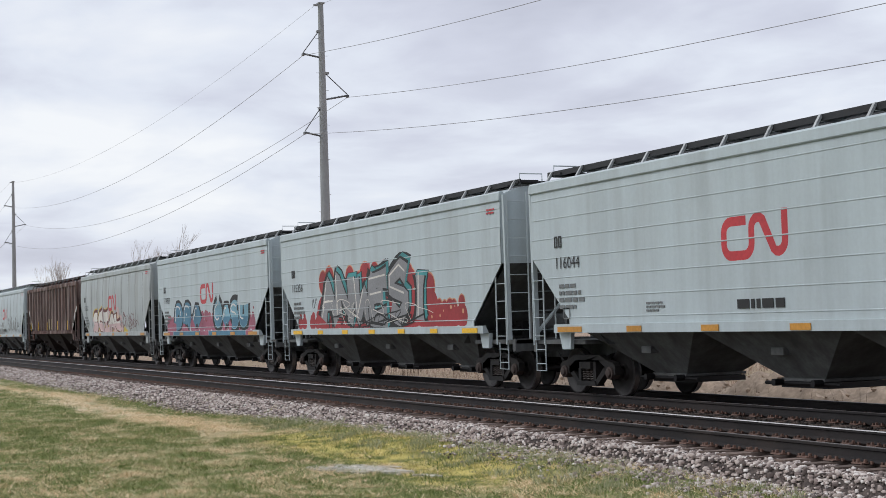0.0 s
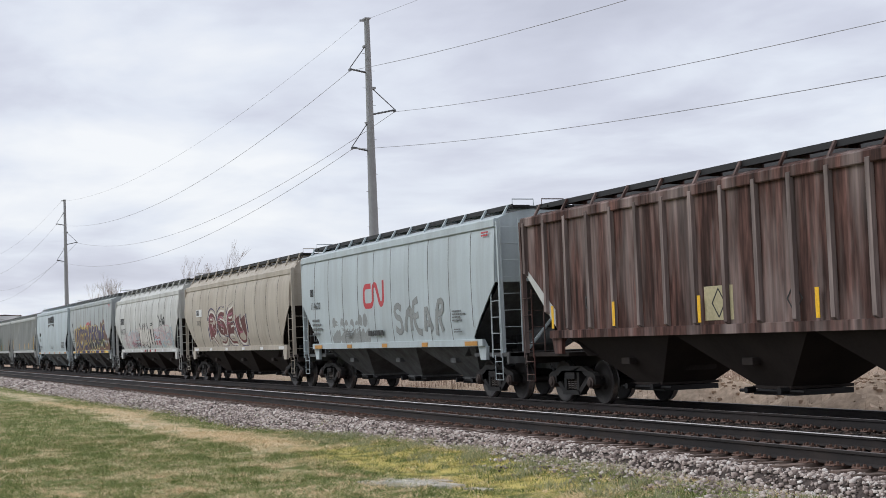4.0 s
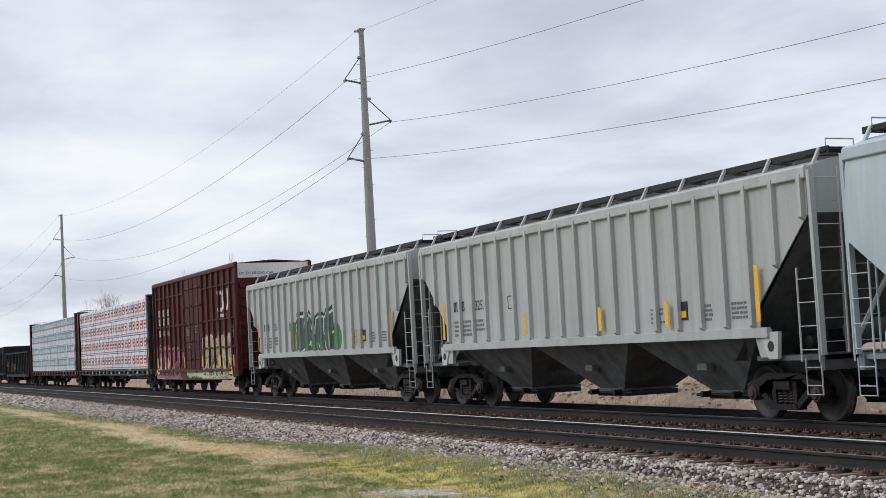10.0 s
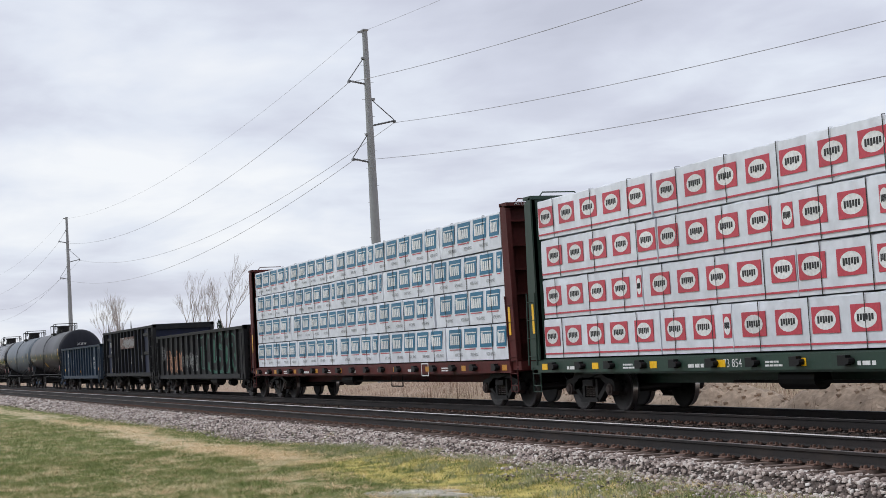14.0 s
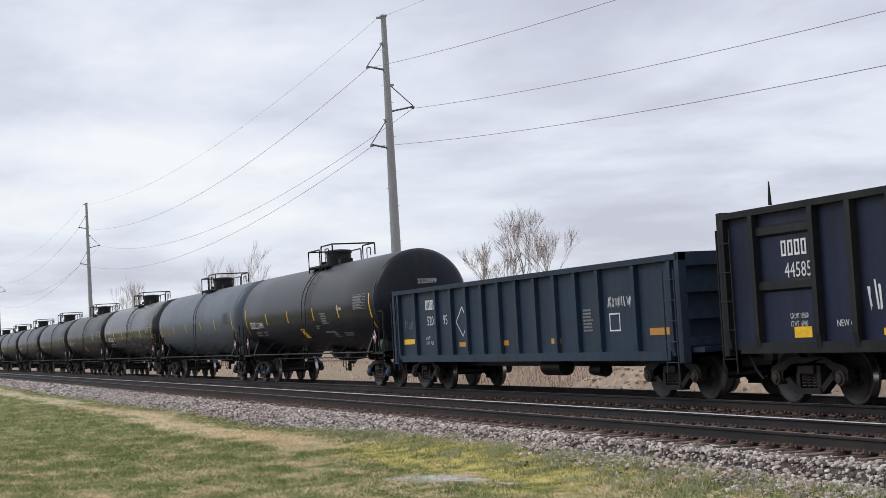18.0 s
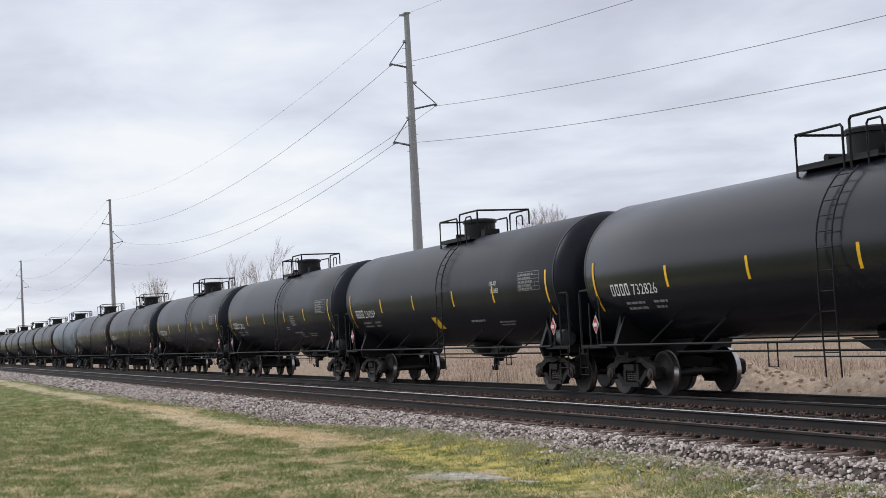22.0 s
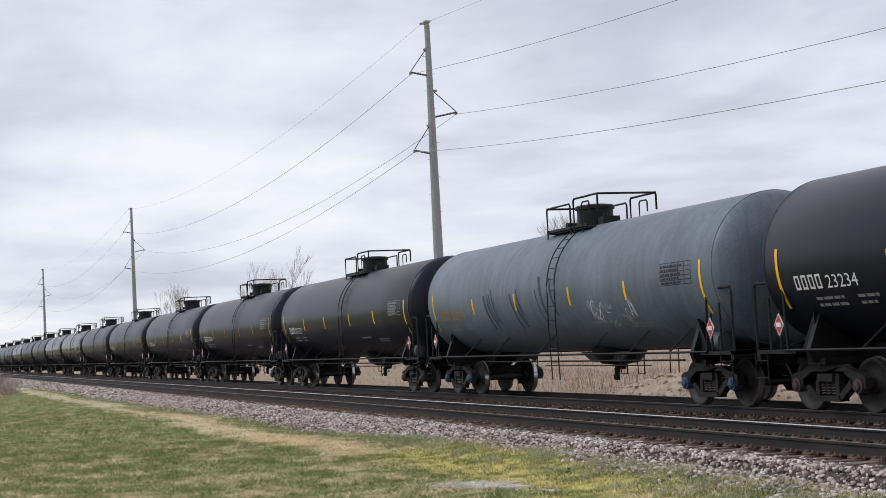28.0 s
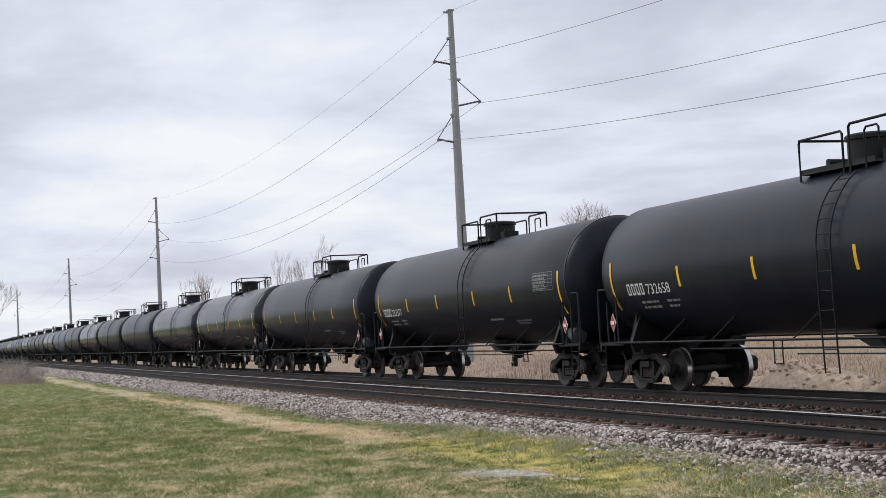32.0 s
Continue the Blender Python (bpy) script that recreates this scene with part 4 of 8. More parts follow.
def outline(parent, x0, x1, z0, z1, t, mat, y=-1.545, name="box_mark"):
    g = Geo().box(x0, x1, y - 0.002, y + 0.004, z0, z0 + t).box(x0, x1, y - 0.002, y + 0.004, z1 - t, z1)
    g.box(x0, x0 + t, y - 0.002, y + 0.004, z0 + t, z1 - t).box(x1 - t, x1, y - 0.002, y + 0.004, z0 + t, z1 - t)
    return part(name, g, mat, parent)


def ribbon(pts, w, y, g=None):
    """A flat stroke of even width along (x, z) points."""
    g = g or Geo()
    P = [Vector((a, b)) for a, b in pts]
    L, R = [], []
    for i, p in enumerate(P):
        d = (P[min(i + 1, len(P) - 1)] - P[max(i - 1, 0)]).normalized()
        nrm = Vector((-d.y, d.x))
        k = 1.0
        if 0 < i < len(P) - 1:
            a = (P[i] - P[i - 1]).normalized()
            k = min(1.6, 1 / max(0.5, abs(a.dot(d))))
        L.append(p + nrm * w / 2 * k)
        R.append(p - nrm * w / 2 * k)
    n = len(P)
    g.put([(q.x, y - 0.00001 * i, q.y) for i, q in enumerate(L)] + [(q.x, y - 0.00001 * i, q.y) for i, q in enumerate(R)], [(i, i + 1, n + i + 1, n + i) for i in range(n - 1)])
    return g


def arc(cx, cz, r, a0, a1, n=6):
    return [(cx + r * math.cos(radians(a0 + (a1 - a0) * i / n)), cz + r * math.sin(radians(a0 + (a1 - a0) * i / n))) for i in range(n + 1)]


def railway_emblem(parent, x0, x1, z0, z1, mat, y=-1.547, bands=()):
    """The railway's emblem as one bent stroke: a hooked loop, then a zigzag."""
    w, h = x1 - x0, z1 - z0
    t = w * 0.088
    r = w * 0.11
    a, b = x0 + t / 2, z0 + t / 2
    top = z1 - t / 2
    xm = x0 + w * 0.47
    pts = [(xm - t * 0.9, top - h * 0.06)] + arc(a + r, top - h * 0.06 - r, r, 90, 180) + arc(a + r, b + r, r, 180, 270) + arc(xm - r, b + r, r, 270, 360)
    pts += arc(xm + r * 0.9, top - r, r * 0.9, 180, 50) + arc(x1 - t / 2 - r * 0.9, b + r, r * 0.9, 230, 360) + [(x1 - t / 2, z1)]
    g = ribbon(pts, t, y)
    if bands:
        g = drape(ribbon(pts, t, 0.001), lambda z: -y, z0 - 1, z1 + 1, bands)
    return part("railway_emblem", g, mat, parent, "bent single-stroke railway emblem")


def smooth_line(pts, rounds=2):
    """Cut the corners of an open (x, z) line."""
    for _ in range(rounds):
        out = [pts[0]]
        for p, q in zip(pts, pts[1:]):
            out += [(p[0] * 0.75 + q[0] * 0.25, p[1] * 0.75 + q[1] * 0.25), (p[0] * 0.25 + q[0] * 0.75, p[1] * 0.25 + q[1] * 0.75)]
        pts = out + [pts[-1]]
    return pts


GLYPHS = {  # strokes of spray-can letter forms in a unit box
    "S": [[(1, .85), (.5, 1), (0, .8), (.1, .55), (.9, .45), (1, .2), (.5, 0), (0, .15)]],
    "E": [[(1, 1), (0, .95), (0, 0), (1, .05)], [(0, .5), (.75, .55)]],
    "T": [[(-.1, .92), (1.1, 1)], [(.5, .95), (.42, -.02)]],
    "A": [[(0, 0), (.5, 1), (1, 0)], [(.2, .35), (.85, .38)]],
    "L": [[(.1, 1.05), (0, .05), (1.15, 0)]],
    "D": [[(0, 0), (0, 1), (.7, .95), (1, .5), (.7, .05), (0, 0)]],
    "R": [[(0, 0), (0, 1), (.8, .95), (.85, .6), (0, .5)], [(.35, .5), (1, 0)]],
    "O": [[(.5, 1), (0, .75), (0, .25), (.5, 0), (1, .25), (1, .75), (.5, 1)]],
    "N": [[(0, 0), (.05, 1), (.9, .02), (1, 1)]],
    "I": [[(.5, 0), (.5, 1)]],
    "M": [[(0, 0), (.1, 1), (.5, .45), (.9, 1), (1, 0)]],
    "C": [[(1, .85), (.5, 1), (0, .7), (0, .3), (.5, 0), (1, .15)]],
    "H": [[(0, 0), (0, 1)], [(1, 0), (1, 1)], [(0, .5), (1, .5)]],
    "K": [[(0, 0), (0, 1)], [(1, 1), (.05, .5), (1.05, 0)]],
    "U": [[(0, 1), (0, .2), (.5, 0), (1, .2), (1, 1)]],
    "W": [[(-.1, 1), (.2, 0), (.5, .7), (.8, 0), (1.1, 1.05)]],
    "Y": [[(-.05, 1), (.5, .5), (1.05, 1.05)], [(.5, .5), (.3, -.1), (-.2, .1)]],
    "X": [[(0, 1), (1, 0)], [(-.1, 0), (.6, .5), (.9, 1.1), (1.3, .9)]],
}


def dense(pts, step=0.12):
    """More points along a line, none farther apart than step."""
    out = [pts[0]]
    for p, q in zip(pts, pts[1:]):
        n = max(1, int(math.hypot(q[0] - p[0], q[1] - p[1]) / step))
        out += [(p[0] + (q[0] - p[0]) * k / n, p[1] + (q[1] - p[1]) * k / n) for k in range(1, n + 1)]
    return out


def cut_x(verts, x0, x1):
    """A flat polygon cut to x0..x1."""
    for sgn, lim in ((1, x0), (-1, x1)):
        out = []
        for i, p in enumerate(verts):
            q = verts[(i + 1) % len(verts)]
            dp, dq = sgn * (p[0] - lim), sgn * (q[0] - lim)
            if dp >= 0:
                out.append(p)
            if (dp > 0 > dq) or (dp < 0 < dq):
                f = dp / (dp - dq)
                out.append(tuple(p[k] + (q[k] - p[k]) * f for k in range(3)))
        verts = out
        if len(verts) < 3:
            return []
    return verts


def drape(g, surf, z0, z1, bands=()):
    """Lay a flat sheet of paint on a car's side: surf gives the half width at a height, bands are ribs (x0, x1, half width) that the paint also covers."""
    flat = [(a, b, min(max(z0, c), z1)) for a, b, c in g.v]
    out = Geo()
    out.put([(a, -surf(c) - b, c) for a, b, c in flat], g.f)
    for f in g.f if bands else ():
        poly = [flat[i] for i in f]
        lo, hi = min(p[0] for p in poly), max(p[0] for p in poly)
        for x0, x1, yy in bands:
            if lo < x1 and hi > x0:
                c = cut_x(poly, x0, x1)
                if c:
                    out.put([(p[0], -yy - p[1], p[2]) for p in c], [tuple(range(len(c)))])
    return out


def disc(g, cx, cz, r, lift, k=16):
    g.put([(cx + r * math.cos(2 * math.pi * i / k), lift, cz + r * math.sin(2 * math.pi * i / k)) for i in range(k)], [tuple(range(k))])


def brush(pts, w, lift, g, flare=0.0):
    """A stroke whose width swells by flare towards its ends."""
    P = [Vector(p) for p in dense(pts)]
    n = len(P)
    L, R = [], []
    for i, p in enumerate(P):
        d = (P[min(i + 1, n - 1)] - P[max(i - 1, 0)]).normalized()
        k = w / 2 * (1 + flare * (2 * abs(i / max(1, n - 1) - 0.5)) ** 3)
        L.append(p + Vector((-d.y, d.x)) * k)
        R.append(p - Vector((-d.y, d.x)) * k)
    g.put([(q.x, lift + 0.00002 * i, q.y) for i, q in enumerate(L)] + [(q.x, lift + 0.00002 * i, q.y) for i, q in enumerate(R)], [(i, i + 1, n + i + 1, n + i) for i in range(n - 1)])


def graffiti(parent, word, x0, x1, z0, z1, fill, edge, seed, surf, bands=(), fat=0.34, rim=0.30, block=None, push=(0.10, 0.07), shine=None, shade=None, cloud=None, cloud_edge=None, halo=None, soft=1, wild=0.06, wide=0.66, flare=0.25, bare=0.0):
    """A spray-painted word of overlapping letter forms: outline, fill, thrown block, shine and shade, before a cloud of loose paint."""
    rng = random.Random(seed)
    n = len(word)
    pitch, h = (x1 - x0) / n, z1 - z0
    t = min(pitch * fat, h * 0.42)
    low = z0 - bare
    forms = []
    for i, ch in enumerate(word):
        a = x0 + (i + 0.5) * pitch - pitch * wide / 2
        b, hh, lean = z0 + t * 0.55 + h * rng.uniform(0, 0.05), (h - t * 1.1) * rng.uniform(0.9, 1.0), pitch * rng.uniform(-1, 1) * wild * 2
        forms.append([smooth_line([(a + pitch * wide * (u + rng.uniform(-wild, wild)) + lean * v, b + hh * (v + rng.uniform(-wild, wild) * 0.6)) for u, v in q], soft) for q in GLYPHS[ch]])

    def lay(name, g, mat, under, top=z1 + 0.3):
        return part(name, drape(g, surf, low, top, bands), mat, under)
    if cloud:
        rim_g, body = Geo(), Geo()
        k = int(n * 3.2)
        for i in range(k):
            cx, r = x0 - 0.2 + (x1 - x0 + 0.4) * (i + rng.random()) / k, h * rng.uniform(0.16, 0.30)
            cz = z0 + h * rng.uniform(0.45, 0.88)
            disc(rim_g, cx, cz, r + 0.035, 0.0002 + 0.00001 * i)
            disc(body, cx, cz, r, 0.0010 + 0.00001 * i)
            disc(body, cx, z0 + h * 0.25, h * 0.34, 0.0016 + 0.00001 * i)
        if cloud_edge:
            tagged(lay("cloud_outline", rim_g, cloud_edge, parent), kind="stuff")
        tagged(lay("paint_cloud", body, cloud, parent), kind="stuff")
    if halo:
        g = Geo()
        for i, ss in enumerate(forms):
            for q in ss:
                brush(q, t * (1 + rim * 2.6), 0.0022 + 0.00002 * i, g, flare)
        tagged(lay("paint_halo", g, halo, parent), kind="stuff")
    if block:
        g, g2 = Geo(), Geo()
        for i, ss in enumerate(forms):
            for q in ss:
                for m in range(5):
                    dx, dz = push[0] * (m + 1) / 5, push[1] * (m + 1) / 5
                    brush([(u + dx, v + dz) for u, v in q], t * (1 + rim), 0.0026 + 0.00002 * m, g2, flare)
                    brush([(u + dx * 0.86, v + dz * 0.86) for u, v in q], t * (1 + rim * 0.4), 0.0030 + 0.00002 * m, g, flare)
        tagged(lay("block_outline", g2, edge, parent), kind="stuff")
        tagged(lay("paint_block", g, block, parent), kind="stuff")
    for j, ss in enumerate(forms):
        base = 0.0036 + 0.0014 * j
        e, fl, sh, hi = Geo(), Geo(), Geo(), Geo()
        for q in ss:
            brush(q, t * (1 + rim), base, e, flare)
            brush(q, t, base + 0.0012, fl, flare)
            if shade:
                brush(q, t * 0.86, base + 0.0018, sh, flare)
            if shine:
                up = [(u - t * 0.26, v + t * 0.2) for u, v in q[: max(2, len(q) * 2 // 3)]]
                brush(up, t * 0.13, base + 0.0024, hi)
        out = lay("paint_outline", e, edge, parent)
        lay("paint_fill", fl, fill, out)
        if shade:
            lay("paint_shade", sh, shade, out, z0 + h * rng.uniform(0.38, 0.5))
        if shine:
            lay("paint_highlight", hi, shine, out)


def splash(parent, x0, x1, z0, z1, mat, seed, surf, bands=(), edge=None, spots=None, per=3.0, lift=0.0002):
    """A cloud of sprayed blobs with a bumpy upper edge."""
    rng = random.Random(seed)
    h = z1 - z0
    rim_g, body, dots = Geo(), Geo(), Geo()
    k = max(3, int((x1 - x0) * per))
    for i in range(k):
        cx, r = x0 + (x1 - x0) * (i + rng.random()) / k, h * rng.uniform(0.18, 0.32)
        cz = z1 - r - h * rng.uniform(0, 0.3)
        disc(rim_g, cx, cz, r + 0.03, lift + 0.00001 * i)
        disc(body, cx, cz, r, lift + 0.0008 + 0.00001 * i)
        disc(body, cx, z0 + h * 0.3, h * 0.38, lift + 0.0010 + 0.00001 * i)
        if spots:
            disc(dots, cx + rng.uniform(-.1, .1), z0 + h * rng.uniform(0.3, 1.0), h * rng.uniform(0.03, 0.08), lift + 0.0016 + 0.00001 * i, 10)
    if edge:
        tagged(part("cloud_outline", drape(rim_g, surf, z0, z1 + 0.2, bands), edge, parent), kind="stuff")
    tagged(part("paint_cloud", drape(body, surf, z0, z1 + 0.2, bands), mat, parent), kind="stuff")
    if spots:
        tagged(part("paint_spots", drape(dots, surf, z0, z1 + 0.2, bands), spots, parent), kind="stuff")


def scribble(parent, x0, x1, z0, z1, mat, seed, surf, n=8, t=0.03, bands=(), lift=0.0006):
    """Quick looping spray strokes, one over the other."""
    rng = random.Random(seed)
    g = Geo()
    for i in range(n):
        cx, w = rng.uniform(x0, x1), (x1 - x0) * rng.uniform(0.06, 0.2)
        q = [(min(max(cx + w * rng.uniform(-1, 1) + w * 0.25 * k, x0), x1), z0 + (z1 - z0) * rng.random()) for k in range(rng.randint(4, 6))]
        brush(smooth_line(q, 2), t * rng.uniform(0.6, 1.3), lift + 0.00003 * i, g)
    return tagged(part("scrawl", drape(g, surf, z0 - 0.1, z1 + 0.1, bands), mat, parent), kind="stuff")


def tag_scrawl(parent, x0, x1, z0, z1, mat, seed, y=-1.548, t=0.035):
    """A quick unreadable spray scrawl."""
    rng = random.Random(seed)
    g = Geo()
    n = max(3, int((x1 - x0) / ((z1 - z0) * 0.45)))
    for i in range(n):
        cx = x0 + (i + 0.5) * (x1 - x0) / n
        hw = (x1 - x0) / n * 0.55
        ribbon([(cx + rng.uniform(-hw, hw), z0 + (z1 - z0) * (k % 2 * 0.75 + rng.uniform(0, 0.25))) for k in range(4)], t, y, g)
    return part("scrawl", g, mat, parent)


M["g_steel"] = material("grey_spray", (0.24, 0.24, 0.25), 0.5, bump=0, stain_amt=0.2)
M["g_peach"] = material("peach_spray", (0.60, 0.30, 0.17), 0.6, bump=0, stain_amt=0.3)
M["g_blush"] = material("pale_pink_spray", (0.60, 0.43, 0.43), 0.6, bump=0, stain_amt=0.25)
M["g_pale_blue"] = material("pale_blue_spray", (0.19, 0.37, 0.46), 0.6, bump=0, stain_amt=0.3)
M["g_lemon"] = material("pale_yellow_spray", (0.70, 0.64, 0.22), 0.6, bump=0, stain_amt=0.2)
M["g_purple"] = material("purple_spray", (0.10, 0.065, 0.20), 0.6, bump=0, stain_amt=0.3)
M["g_orange"] = material("orange_red_spray", (0.50, 0.10, 0.05), 0.6, bump=0, stain_amt=0.35)
M["g_red"] = material("deep_red_spray", (0.32, 0.03, 0.035), 0.6, bump=0, stain_amt=0.3)
M["g_teal"] = material("teal_spray", (0.05, 0.26, 0.27), 0.6, bump=0, stain_amt=0.3)
M["g_blue"] = material("steel_blue_spray", (0.07, 0.19, 0.28), 0.6, bump=0, stain_amt=0.3)
M["g_pink"] = material("pink_spray", (0.34, 0.10, 0.15), 0.6, bump=0, stain_amt=0.3)
M["g_white"] = material("white_spray", (0.66, 0.63, 0.58), 0.6, bump=0, stain_amt=0.2)
M["g_yellow"] = material("yellow_spray", (0.58, 0.43, 0.05), 0.6, bump=0, stain_amt=0.25)
M["g_violet"] = material("dark_violet_spray", (0.05, 0.035, 0.10), 0.6, bump=0, stain_amt=0.25)
M["g_brown"] = material("brown_spray", (0.17, 0.085, 0.06), 0.6, bump=0, stain_amt=0.3)
M["g_black"] = material("black_spray", (0.014, 0.014, 0.016), 0.6, bump=0)
M["g_green"] = material("green_spray", (0.05, 0.22, 0.06), 0.6, bump=0, stain_amt=0.3)
M["g_cream"] = material("cream_spray", (0.52, 0.46, 0.28), 0.6, bump=0, stain_amt=0.25)
M["g_faint_pink"] = material("faint_pink_overspray", (0.52, 0.40, 0.41), 0.6, bump=0, stain_amt=0.25)
M["g_faint_blue"] = material("faint_blue_overspray", (0.36, 0.47, 0.52), 0.6, bump=0, stain_amt=0.25)
M["g_pale_green"] = material("pale_green_spray", (0.42, 0.50, 0.33), 0.6, bump=0, stain_amt=0.3)
M["g_grey"] = material("grey_buff_paint", (0.27, 0.285, 0.28), 0.6, bump=0, stain_amt=0.12)
M["g_maroon"] = material("maroon_spray", (0.14, 0.035, 0.035), 0.6, bump=0, stain_amt=0.3)
M["g_dark_green"] = material("dark_green_spray", (0.03, 0.12, 0.085), 0.6, bump=0, stain_amt=0.3)


def wheelset_mesh(c={}):
    if not c:
        g, t = Geo(), Geo()
        for s in (-1, 1):
            prof = [(0.58, 0.10), (0.60, 0.14), (0.655, 0.16), (0.665, 0.38), (0.648, 0.42), (0.648, 0.465), (0.66, 0.482), (0.675, 0.474), (0.683, 0.457), (0.79, 0.4535), (0.792, 0.44), (0.785, 0.40), (0.745, 0.36), (0.725, 0.24), (0.745, 0.16), (0.80, 0.14), (0.80, 0.09)]
            g.lathe_y([(s * y, r) for y, r in (prof if s > 0 else prof)], 36)
        g.lathe_y([(-0.95, 0.075), (-0.58, 0.08), (0.58, 0.08), (0.95, 0.075)], 14)
        me = g.mesh("wheelset", M["wheel"], 40)
        me.materials.append(M["tread"])
        for p in me.polygons:
            r = math.hypot(p.center.x, p.center.z)
            if 0.45 < r and 0.683 < abs(p.center.y) < 0.795:
                p.material_index = 1
        c["m"] = me
    return c["m"]


def truck_meshes(c={}):
    if c:
        return c
    for s in (-1, 1):
        y0, y1 = (s * 0.93, s * 1.07) if s > 0 else (s * 1.07, s * 0.93)
        g = Geo()
        # arched upper member with pedestal jaws, lower tension member, two columns
        up = [(-1.07, 0.42), (-1.07, 0.60), (-0.98, 0.66), (-0.74, 0.70), (-0.5, 0.80), (0.5, 0.80), (0.74, 0.70), (0.98, 0.66), (1.07, 0.60), (1.07, 0.42), (1.0, 0.42), (1.0, 0.545), (0.78, 0.545), (0.78, 0.42), (0.70, 0.42), (0.66, 0.58), (0.45, 0.69), (-0.45, 0.69), (-0.66, 0.58), (-0.70, 0.42), (-0.78, 0.42), (-0.78, 0.545), (-1.0, 0.545), (-1.0, 0.42)]
        n = len(up)
        quads = []
        for i in range(n // 2 - 1):
            quads.append((i, i + 1, n - 2 - i, n - 1 - i))
        for q in quads:
            g.prism([up[k] for k in q], y0, y1)
        for k in (-1, 1):
            g.prism([(k * 0.70, 0.60), (k * 0.72, 0.46), (k * 0.36, 0.20), (k * 0.27, 0.26)], y0, y1)
            g.prism([(k * 0.235, 0.27), (k * 0.34, 0.27), (k * 0.34, 0.70), (k * 0.235, 0.70)], y0, y1)
        g.prism([(-0.38, 0.19), (0.38, 0.19), (0.33, 0.285), (-0.33, 0.285)], y0 - 0.03, y1 + 0.03)
        c["side%d" % s] = g.mesh("side_frame", M["truck"])
        pts = [(0.066 * math.cos(a * 0.9), s * 1.0 + 0.066 * math.sin(a * 0.9), 0.285 + 0.25 * a / 38) for a in range(0, 39)]
        c["spring%d" % s] = Geo().tube(pts, 0.017, 5).mesh("spring", M["spring"], 60)
    b = Geo().slab([(-1.12, 0.53), (1.12, 0.53), (1.12, 0.66), (0.6, 0.72), (0.3, 0.82), (-0.3, 0.82), (-0.6, 0.72), (-1.12, 0.66)], -0.22, 0.22)
    for x in (-0.48, 0.48):
        b.box(x - 0.05, x + 0.05, -0.85, 0.85, 0.36, 0.46)
        for s in (-1, 1):
            b.box(x - 0.09 + (0.06 if x > 0 else -0.06), x + 0.09 + (0.06 if x > 0 else -0.06), s * 0.75 - 0.06, s * 0.75 + 0.06, 0.30, 0.56)
    c["bolster"] = b.mesh("truck", M["truck"])
    cap = Geo().lathe_y([(-0.13, 0.03), (-0.12, 0.075), (-0.085, 0.09), (-0.08, 0.125), (0.1, 0.125)], 18)
    c["cap_blue"] = cap.mesh("bearing_cap", M["hub_blue"], 40)
    c["cap_rust"] = cap.mesh("bearing_cap", M["hub_rust"], 40)
    c["adapter"] = Geo().prism([(-0.12, 0.10), (0.12, 0.10), (0.10, 0.155), (-0.10, 0.155)], -0.07, 0.07).mesh("bearing_adapter", M["truck"])
    return c


WHEELSETS = []


def add_truck(car, x, cap="cap_rust", distant=False):
    c = truck_meshes()
    tk = part("truck", c["bolster"], None, car, "grimy cast steel two-axle truck")
    tk.location = (x, 0, 0)
    for s in (-1, 1):
        part("side_frame", c["side%d" % s], None, tk)
        if distant:
            continue
        for x in (-0.15, 0.0, 0.15):
            part("spring", c["spring%d" % s], None, tk, at=(x, 0, 0))
        for dx in (-0.889, 0.889):
            ob = part("bearing_cap", c[cap], None, tk)
            ob.location = (dx, s * 1.02, 0.457)
            if s > 0:
                ob.rotation_euler = (0, 0, math.pi)
    for dx in (-0.889, 0.889):
        w = part("wheelset", wheelset_mesh(), None, tk)
        w.matrix_parent_inverse = Matrix.Translation((dx, 0, 0.457))
    return tk


def add_coupler(car, x, sgn):
    g = Geo().box(min(x - sgn * 0.75, x - sgn * 0.1), max(x - sgn * 0.75, x - sgn * 0.1), -0.07, 0.07, 0.76, 0.90)
    g.prism([(x - sgn * 0.24, 0.70), (x + sgn * 0.07, 0.70), (x + sgn * 0.07, 0.96), (x - sgn * 0.24, 0.96)], -0.15, 0.13)
    part("coupler", g, M["truck"], car)
    h = Geo().tube([(x - sgn * 0.5, -0.3, 0.82), (x - sgn * 0.25, -0.32, 0.55), (x - sgn * 0.05, -0.3, 0.36), (x + sgn * 0.02, -0.28, 0.42)], 0.025, 6)
    part("air_hose", h, M["black_steel"], car)


def add_ladder(car, a, b, across, n, mat, r=0.0125, name="ladder", low=0.0):
    """Stiles from a and a + across up to b and b + across, with n rungs."""
    a, b, w = Vector(a), Vector(b), Vector(across)
    st = Geo()
    if name == "sill_step":               # one bent rod
        st.tube([b, a, a + w, b + w], r * 1.2, 6)
    else:
        for o in (Vector((0, 0, 0)), w):
            st.tube([a + o, b + o], r * 1.35, 6)
    lad = None if a.y > 0 else part(name, st, mat, car)
    for i in range(n):
        p = a.lerp(b, low + (1 - low) * (i + 0.5) / n)
        if a.y > 0:                       # the side away from the lawn
            st.tube([p, p + w], r * 0.75, 4)
            continue
        part("rung", Geo().tube([p, p + w], r * 0.75, 6), mat, lad)
    return lad or part(name, st, mat, car)


def empty_car(name, label, category, group):
    return tagged(new(name), label, category, group)


